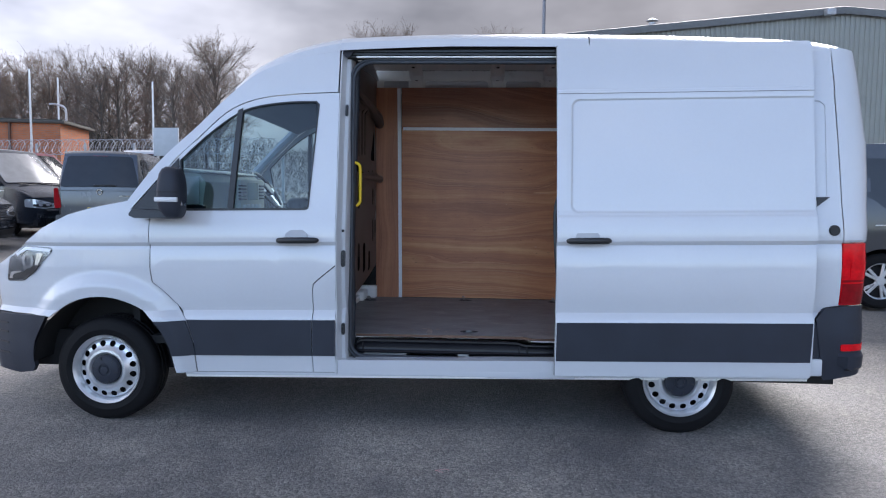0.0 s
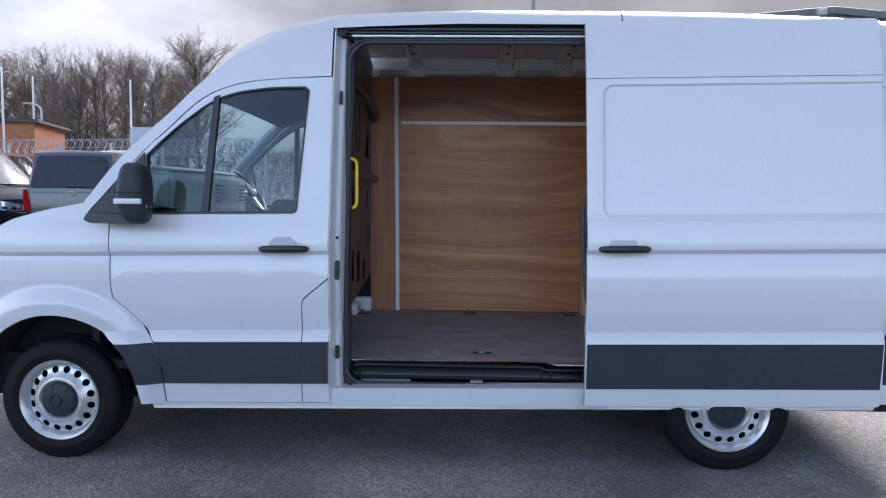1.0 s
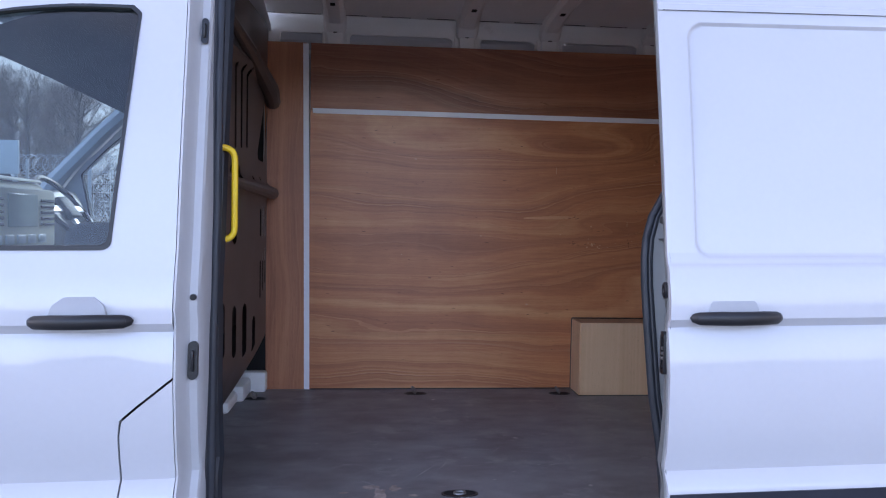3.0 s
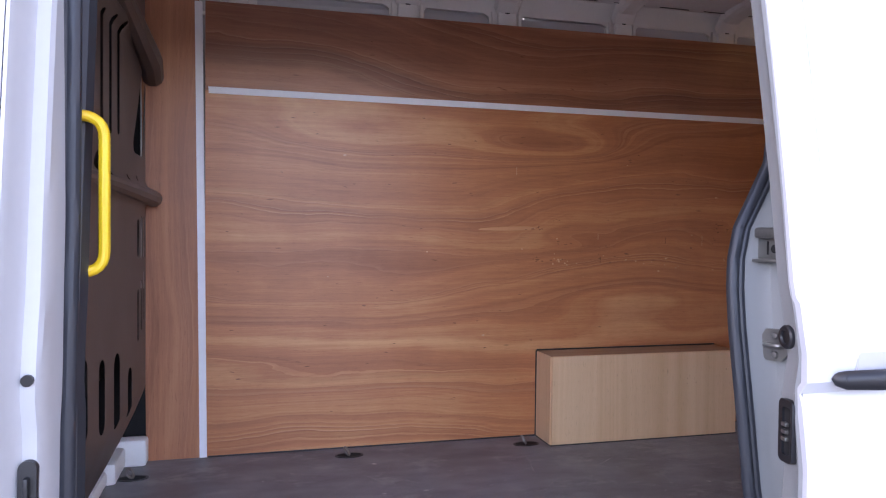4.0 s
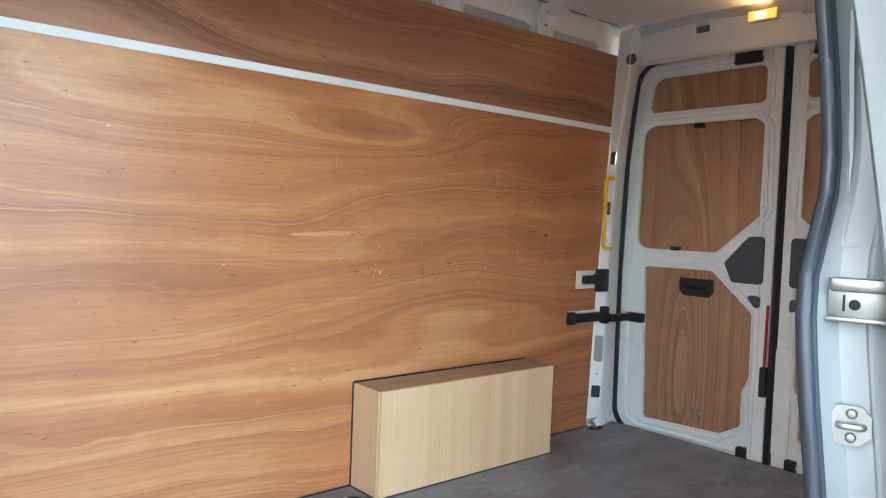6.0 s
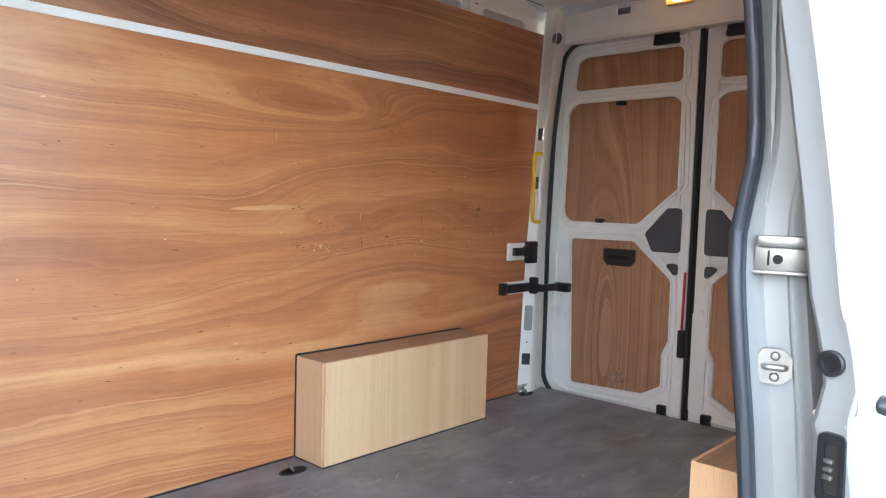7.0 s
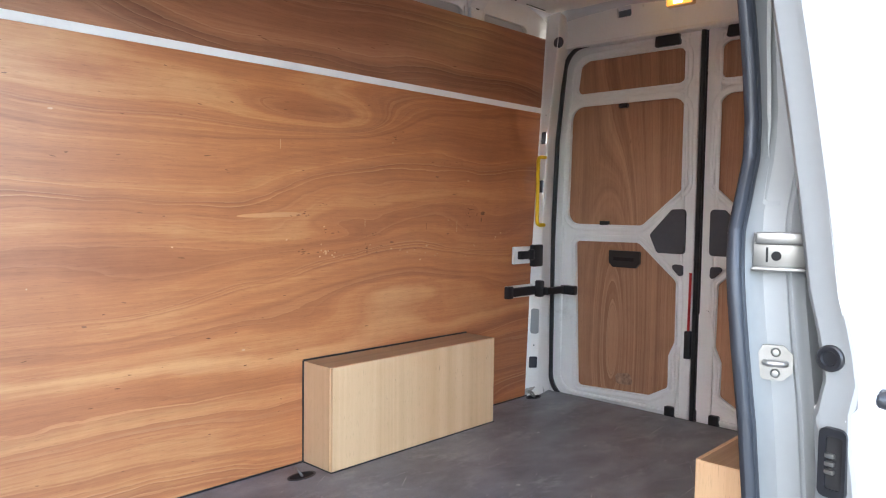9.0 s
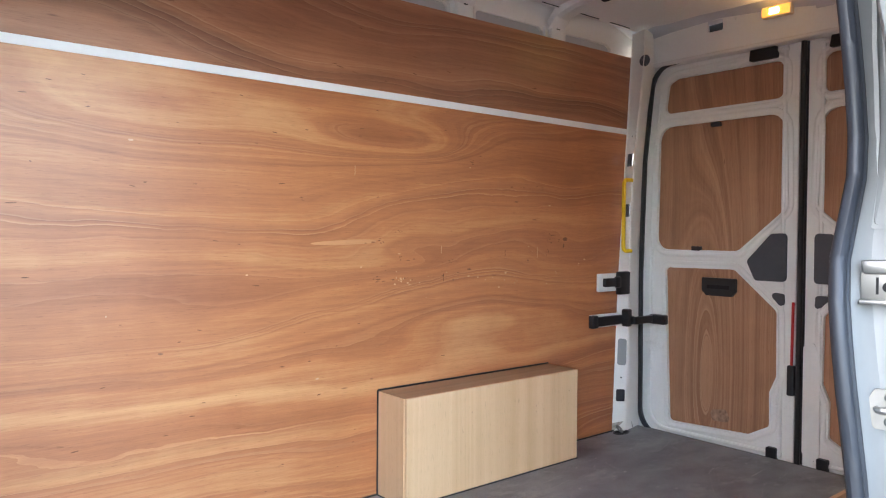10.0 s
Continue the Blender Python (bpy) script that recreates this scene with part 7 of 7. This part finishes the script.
    part("brake_light", sheet(slot(0, H - 0.105, 0.30, 0.026, 0.008), [], face(x0 + 0.155, 0.0), 0.02, [-0.1, 0, 0.1]), REDDARK, top, "high dark red brake light")
    for z in (belt - 0.015, 0.585):
        part("boot_seam", sheet([(-0.86, z), (0.86, z), (0.86, z + 0.008), (-0.86, z + 0.008)], [], face(x0, 0.008), 0.01, cuts), BLACK, top)
    return top


NAVY = mat("navy_metallic", (0.016, 0.022, 0.034), 0.20, metal=0.2, var=0.08, coat=0.8)
GREY = mat("dark_grey_metallic", (0.062, 0.070, 0.085), 0.24, metal=0.35, var=0.08, coat=0.8)
SILVER = mat("silver_grey_metallic", (0.20, 0.21, 0.23), 0.24, metal=0.5, var=0.06, coat=0.8)
MAROON = mat("maroon_metallic", (0.19, 0.012, 0.022), 0.30, var=0.08, coat=0.4)
LAMP_CLEAR = mat("headlamp_clear", (0.50, 0.53, 0.57), 0.10, metal=0.4, coat=1.0)
CHAR = mat("charcoal_paint", (0.040, 0.043, 0.050), 0.20, metal=0.25, var=0.08, coat=0.8)


def park(x, y):
    return (x, y, ground_z(x, y))


vehicle("parked_van", "dark grey van seen from behind, yellow plate", GREY, park(-9.05, 18.4), 106, H=1.96)
vehicle("parked_van", "navy people carrier with clear headlights, parked", NAVY, park(-12.45, 18.3), -16, H=2.10)
vehicle("parked_van", "dark navy people carrier with chrome grille bars", NAVY, park(-12.25, 14.3), 6, H=2.10)
vehicle("parked_van", "maroon van parked behind the dark vehicles", MAROON, park(-15.6, 24.3), -16, H=2.15, screen=GLASSDARK)
vehicle("parked_van", "white van parked by the wire fence", WHITE, park(-11.5, 25.4), 112, H=2.15, alloy=False)
vehicle("parked_van", "charcoal van with split-spoke alloy wheels, parked", CHAR, park(6.35, 9.95), 0, H=1.93)
vehicle("parked_van", "silver van parked behind the charcoal van", SILVER, park(9.1, 14.6), 200, H=1.97)


# ---- yard edge: fence, building, poles, sign ----
GALV = mat("galvanised_steel", (0.36, 0.37, 0.39), 0.45, metal=0.5, var=0.12, scale=20)


def fence_z(x):
    return 2.62 + 0.012 * (x + 16)


fence = thing("razor_wire_fence", "galvanised wire fence topped with coiled razor wire", "fence", at=(-16, 25, ground_z(-16, 25)))
FY = 25.0
for k in range(12):
    x = -26 + 1.75 * k
    part("post", box(x - 0.04, x + 0.04, FY - 0.04, FY + 0.04, ground_z(x, FY), fence_z(x) + 0.42, bevel=0.01, seg=1), GALV, fence)
for hand, ph in ((1, 0.0), (-1, 1.4)):
    pts = []
    for i in range(1900):
        t = i / 1900
        x = -26 + 19 * t
        a = 2 * math.pi * 70 * t + ph + 0.3 * math.sin(40 * t)
        pts.append((x + hand * 0.26 * math.cos(a), FY + 0.16 * math.sin(a), fence_z(x) + 0.30 + 0.27 * math.sin(a)))
    part("razor_coil", tube(pts, 0.0085, 3, up=(0.1, 1, 0.2)), GALV, fence, "coiled razor wire")
mesh_wires = bmesh.new()
for k in range(9):
    z0 = 0.3 + 0.26 * k
    add_tube(mesh_wires, [(-26, FY, ground_z(-26, FY) + z0), (-7, FY, ground_z(-7, FY) + z0)], 0.006, 4)
for k in range(120):
    x = -26 + 0.16 * k
    add_tube(mesh_wires, [(x, FY, ground_z(x, FY)), (x, FY, fence_z(x) + 0.05)], 0.006, 4)
part("wire_mesh", mesh_wires, GALV, fence, "welded wire mesh")["kind"] = "stuff"


def brick_mat(name, c1, c2):
    m = bpy.data.materials.new(name)
    m.use_nodes = True
    n, l = m.node_tree.nodes, m.node_tree.links
    p = n["Principled BSDF"]
    co, b = n.new("ShaderNodeTexCoord"), n.new("ShaderNodeTexBrick")
    mp = n.new("ShaderNodeMapping")
    mp.inputs["Rotation"].default_value = (radians(90), 0, 0)
    l.new(co.outputs["Object"], mp.inputs["Vector"])
    l.new(mp.outputs["Vector"], b.inputs["Vector"])
    b.inputs["Color1"].default_value, b.inputs["Color2"].default_value, b.inputs["Mortar"].default_value = (*c1, 1), (*c2, 1), (0.30, 0.25, 0.21, 1)
    b.inputs["Scale"].default_value = 1.0
    b.inputs["Brick Width"].default_value, b.inputs["Row Height"].default_value, b.inputs["Mortar Size"].default_value = 0.225, 0.075, 0.008
    ns = n.new("ShaderNodeTexNoise")
    ns.inputs["Scale"].default_value = 1.2
    mx = n.new("ShaderNodeMix")
    mx.data_type, mx.blend_type = "RGBA", "MULTIPLY"
    mx.inputs["Factor"].default_value = 0.5
    l.new(b.outputs["Color"], mx.inputs["A"])
    l.new(ns.outputs["Fac"], mx.inputs["B"])
    l.new(mx.outputs["Result"], p.inputs["Base Color"])
    p.inputs["Roughness"].default_value = 0.85
    return m


hut = thing("brick_building", "low orange-brick building with a flat dark roof", "building", at=(-20, 31, ground_z(-20, 31)))
hm = Matrix.Translation((-17.75, 30.2, 0)) @ Matrix.Rotation(radians(14), 4, "Z")
gz = ground_z(-18, 30)


def hbox(*a, **k):
    b = box(*a, **k)
    bmesh.ops.transform(b, matrix=hm, verts=b.verts)
    return b


part("wall", hbox(-9.0, 0.0, 0.0, 4.1, gz, 4.20), brick_mat("orange_brick", (0.60, 0.185, 0.070), (0.70, 0.235, 0.095)), hut, "orange brick wall")
part("fascia", hbox(-9.2, 0.22, -0.2, 4.300000000000001, 4.20, 4.31, bevel=0.02), mat("weathered_fascia", (0.075, 0.07, 0.062), 0.7, var=0.2), hut, "dark flat roof edge")
part("roof_felt", hbox(-9.1, 0.12, -0.1, 4.199999999999999, 4.31, 4.36), mat("roof_felt", (0.07, 0.075, 0.07), 0.9), hut)
part("downpipe", hbox(-2.0, -1.9, -0.12, -0.02, gz, 4.2, bevel=0.03), mat("rust_brown_pipe", (0.13, 0.07, 0.05), 0.7), hut)

for px, py, top_z, r, lab in ((-18.0, 28.6, 6.2, 0.05, "slim pale metal flagpole behind the fence"), (-22.5, 38.0, 7.3, 0.06, "slim pale metal flagpole behind the brick building"), (-12.6, 27.8, 5.6, 0.045, "slim pale metal pole by the fence")):
    p = thing("pole", lab, "pole", "slim poles", at=(px, py, ground_z(px, py)))
    part("shaft", tube([(px, py, ground_z(px, py)), (px, py, top_z)], [r, r * 0.7], 8), mat("pale_pole", (0.62, 0.63, 0.65), 0.4, metal=0.3), p)
    part("base_plate", box(px - 0.12, px + 0.12, py - 0.12, py + 0.12, ground_z(px, py), ground_z(px, py) + 0.03), GALV, p)
sl = thing("street_lamp", "small pale street lamp with a curved arm", "lamp", at=(-20.9, 36, ground_z(-20.9, 36)))
part("post", tube(bend([(-20.9, 36, ground_z(-20.9, 36)), (-20.9, 36, 5.55), (-21.45, 36, 5.68)], 0.4), 0.05, 8), mat("pale_lamp_post", (0.5, 0.5, 0.52), 0.5), sl)
part("lamp_head", box(-21.75, -21.35, 35.9, 36.1, 5.64, 5.73, bevel=0.03), GALV, sl)
mast = thing("tall_mast", "tall thin grey mast rising behind the roof", "mast", at=(2.35, 29, ground_z(2.35, 29)))
part("shaft", tube([(2.35, 29, ground_z(2.35, 29)), (2.35, 29, 10.6)], [0.10, 0.055], 10), mat("mast_grey", (0.22, 0.22, 0.24), 0.5, metal=0.3), mast)
part("base_plate", box(2.15, 2.55, 28.8, 29.2, ground_z(2.35, 29), ground_z(2.35, 29) + 0.04), GALV, mast)
sg = thing("sign_board", "plain grey sign board on two posts", "sign", at=(-9.6, 22.6, ground_z(-9.6, 22.6)))
part("board", box(-10.18, -9.38, 22.58, 22.64, 2.55, 3.42, bevel=0.01), mat("pale_grey_board", (0.42, 0.46, 0.50), 0.6, var=0.05), sg)
for x in (-10.08, -9.48):
    part("post", box(x - 0.03, x + 0.03, 22.64, 22.70, ground_z(x, 22.6), 3.3), GALV, sg)

# ---- profiled-sheet shed ----
shed = thing("steel_shed", "large grey shed clad in ribbed steel sheet", "building", at=(14, 30, ground_z(14, 30)))
AX, AZ, SL = 13.95, 8.62, 0.094


def eave(x):
    return AZ - SL * abs(x - AX)


CLAD = mat("grey_green_cladding", (0.27, 0.275, 0.25), 0.5, metal=0.2, var=0.10, scale=0.6, wear=(0.18, 0.19, 0.185), wear_amount=0.2)
pts = []
x = -1.0
while x < 29:
    pts += [(x, 0.0), (x + 0.06, 0.0), (x + 0.08, -0.035), (x + 0.15, -0.035), (x + 0.17, 0.0)]
    x += 0.19
bmc = bmesh.new()
lo = [bmc.verts.new((u, 30 + v, ground_z(10, 30) - 0.2)) for u, v in pts]
hi = [bmc.verts.new((u, 30 + v, eave(u))) for u, v in pts]
for i in range(len(pts) - 1):
    bmc.faces.new([lo[i], lo[i + 1], hi[i + 1], hi[i]])
part("cladding", bmc, CLAD, shed, "ribbed grey steel cladding", smooth=0)
for s, xe in ((-1, -1.2), (1, 29.2)):
    b = bmesh.new()
    a0, a1 = (AX, eave(AX)), (xe, eave(xe))
    rows = [[Vector((a0[0], y, a0[1] + dz)), Vector((a1[0], y, a1[1] + dz))] for y, dz in ((29.80, -0.06), (29.80, 0.20), (29.9, 0.24), (70, 0.24), (70, -0.06))]
    b.free()
    part("roof", loft(rows), mat("roof_sheet_grey", (0.13, 0.135, 0.135), 0.6, var=0.1), shed, "dark grey sheet roof edge")
part("flood_light", box(13.15, 13.50, 29.45, 29.78, 8.42, 8.68, bevel=0.04), GALV, shed, "grey flood light under the ridge")
vt = tube([(6.9, 31, eave(6.9) + 0.1), (6.9, 31, eave(6.9) + 0.55)], 0.14, 10)
part("flue", vt, GALV, shed)
part("flue_cap", lathe([(0.0, 0.12), (0.24, 0.0), (0.24, -0.03), (0, -0.03)], pose(6.9, 31, eave(6.9) + 0.62, 90), 12), GALV, shed)
part("side_wall", box(-1.0, -0.9, 30.1, 70, 0.5, eave(-1)), CLAD, shed)


# ---- bare winter trees ----
BARK = mat("grey_brown_bark", (0.13, 0.115, 0.10), 0.9, var=0.25, scale=3)
TWIG = mat("brown_twigs", (0.20, 0.155, 0.125), 0.9, var=0.25, scale=2)
LEAFY = mat("rust_leaves", (0.20, 0.088, 0.040), 0.8, var=0.35, scale=5)


def limb(bm, a, b, r0, r1, seg=4):
    t = (b - a).normalized()
    s = t.cross(Vector((0.31, 0.87, 0.12))).normalized()
    q = s.cross(t)
    ra = [bm.verts.new(a + (s * math.cos(2 * math.pi * k / seg) + q * math.sin(2 * math.pi * k / seg)) * r0) for k in range(seg)]
    rb = [bm.verts.new(b + (s * math.cos(2 * math.pi * k / seg) + q * math.sin(2 * math.pi * k / seg)) * r1) for k in range(seg)]
    for k in range(seg):
        bm.faces.new([ra[k], ra[(k + 1) % seg], rb[(k + 1) % seg], rb[k]])


def bare_tree(seed, height, width, leaves=0, limbs=26):
    """Limbs reach out into an egg-shaped crown and split into branches, twigs and fine ends."""
    rn = random.Random(seed)
    trunk, crown, leaf = bmesh.new(), bmesh.new(), bmesh.new()
    h, w = height, width / 2
    mid = Vector((0, 0, 0.60 * h))

    def rv(k=1.0):
        return Vector((rn.uniform(-1, 1), rn.uniform(-1, 1), rn.uniform(-1, 1))) * k

    def curve(bm, a, b, r0, r1, seg, n=3, sag=0.08):
        pts, off = [a], rv(sag * (b - a).length)
        for i in range(1, n + 1):
            t = i / n
            pts.append(a + (b - a) * t + off * (4 * t * (1 - t)) + Vector((0, 0, 1)) * (sag * (b - a).length * 4 * t * (1 - t) * 0.5))
        for i in range(n):
            limb(bm, pts[i], pts[i + 1], r0 + (r1 - r0) * i / n, r0 + (r1 - r0) * (i + 1) / n, seg)
        return pts

    def at(pts, t):
        k = min(len(pts) - 2, int(t * (len(pts) - 1)))
        return pts[k] + (pts[k + 1] - pts[k]) * (t * (len(pts) - 1) - k)
    def girth(z):
        """How far the crown reaches out at that height."""
        return w * math.sqrt(max(0.02, 1 - ((z - mid.z) / (0.41 * h)) ** 2))
    stem = curve(trunk, Vector((0, 0, -0.3)), Vector((rn.uniform(-0.4, 0.4), rn.uniform(-0.4, 0.4), 0.86 * h)), 0.017 * h, 0.004 * h, 7, 6, 0.03)
    for i in range(limbs):
        a = at(stem, 0.22 + 0.74 * i / (limbs - 1))
        turn = i * 2.4 + rn.uniform(-0.5, 0.5)
        up = min(0.93 * h, a.z + h * rn.uniform(0.08, 0.26))
        reach = girth(up) * rn.uniform(0.45, 0.86)
        tip = Vector((math.cos(turn) * reach, math.sin(turn) * reach, up))
        l1 = curve(trunk, a, tip, 0.0052 * h, 0.0014 * h, 4, 4, 0.05)
        for j in range(8):
            b = at(l1, 0.22 + 0.78 * j / 7)
            out = ((tip - a).normalized() * 0.8 + rv(0.75) + Vector((0, 0, 0.30))).normalized()
            l2 = curve(crown, b, b + out * h * rn.uniform(0.06, 0.11), 0.0013 * h, 0.0007 * h, 3, 2, 0.06)
            for k in range(6):
                c = at(l2, 0.15 + 0.85 * k / 5)
                o3 = (out * 0.7 + rv(0.8) + Vector((0, 0, 0.25))).normalized()
                l3 = curve(crown, c, c + o3 * h * rn.uniform(0.035, 0.065), 0.0007 * h, 0.0004 * h, 3, 1)
                for q in range(4):
                    e = at(l3, 0.25 + 0.75 * q / 3)
                    o4 = (o3 * 0.7 + rv(0.9) + Vector((0, 0, 0.2))).normalized()
                    f = e + o4 * h * rn.uniform(0.02, 0.04)
                    limb(crown, e, f, 0.0005 * h, 0.00025 * h, 3)
                    if leaves and rn.random() < leaves:
                        u, v = rv(0.045), rv(0.045)
                        leaf.faces.new([leaf.verts.new(f - u), leaf.verts.new(f + v), leaf.verts.new(f + u)])
    t = thing("tree", "bare winter tree with fine brown twigs" if not leaves else "winter tree with a few rust-brown leaves", "tree", "trees along the yard edge")
    part("trunk", trunk, BARK, t)
    part("crown", crown, TWIG, t)["kind"] = "stuff"
    if leaves:
        part("leaves", leaf, LEAFY, t, smooth=0)["kind"] = "stuff"
    else:
        leaf.free()
    return t


kinds = [bare_tree(3, 10.0, 6.2, 0, 52), bare_tree(8, 9.2, 4.0), bare_tree(21, 9.2, 4.4, 0.6)]
spots = [(0, -16.8, 46, 1.0, 0)]
row = random.Random(40)
for i in range(23):                              # the belt along the yard edge, two deep
    y = 45 + 13 * row.random()
    spots.append((1 if row.random() < 0.72 else 2, (-17.6 - 0.72 * i) * y / 46, y, y / 46 * row.uniform(0.84, 1.02), 360 * row.random()))
spots += [(1, -10.4, 60, 1.06, 10), (0, -9.0, 66, 1.50, 200), (1, 0.9, 72, 1.72, 90), (2, -42, 60, 1.2, 60), (1, -47, 64, 1.2, 350)]
used = set()
for k, x, y, s, yaw in spots:
    m = Matrix.Translation((x, y, ground_z(x, y))) @ Matrix.Rotation(radians(yaw), 4, "Z")
    t = kinds[k]
    if k not in used:
        used.add(k)
        t.matrix_basis = m
    else:
        t = copy_thing(t, m)
    t.scale = (s, s, s)

# hedge and scrub at the foot of the trees, and the far woods behind the yard
def scrub(name, label, x0, x1, y0, y1, h0, h1, n, leaf_r, seed, material):
    rn = random.Random(seed)
    b = bmesh.new()
    for i in range(n):
        x, y = rn.uniform(x0, x1), rn.uniform(y0, y1)
        top_h = h0 + (h1 - h0) * (0.5 + 0.5 * math.sin(x * 0.9) * math.sin(x * 0.37 + 1)) * rn.uniform(0.7, 1.0)
        z = ground_z(x, y) + top_h * rn.random() ** 0.8
        o = Vector((x, y, z))
        a = Vector((rn.uniform(-1, 1), rn.uniform(-1, 1), rn.uniform(-0.4, 1.6))) * leaf_r * 1.5      # slivers like twigs and withered leaves
        c = Vector((rn.uniform(-1, 1), rn.uniform(-1, 1), rn.uniform(-1, 1))) * leaf_r * 0.45
        b.faces.new([b.verts.new(o - a), b.verts.new(o + c), b.verts.new(o + a)])
    return tagged(put(name, b, material, smooth=0), label, "bushes", kind="stuff")


scrub("scrub", "dark brown scrub and brambles below the trees", -52, -6, 41, 44, 2.0, 4.6, 34000, 0.11, 5, mat("dark_scrub", (0.050, 0.045, 0.034), 0.9, var=0.4, scale=2))
scrub("far_woods", "dark woods on the far side of the yard", -70, 70, -62, -57, 2.6, 5.0, 36000, 0.40, 6, mat("dark_woods", (0.045, 0.050, 0.036), 0.9, var=0.4, scale=1))
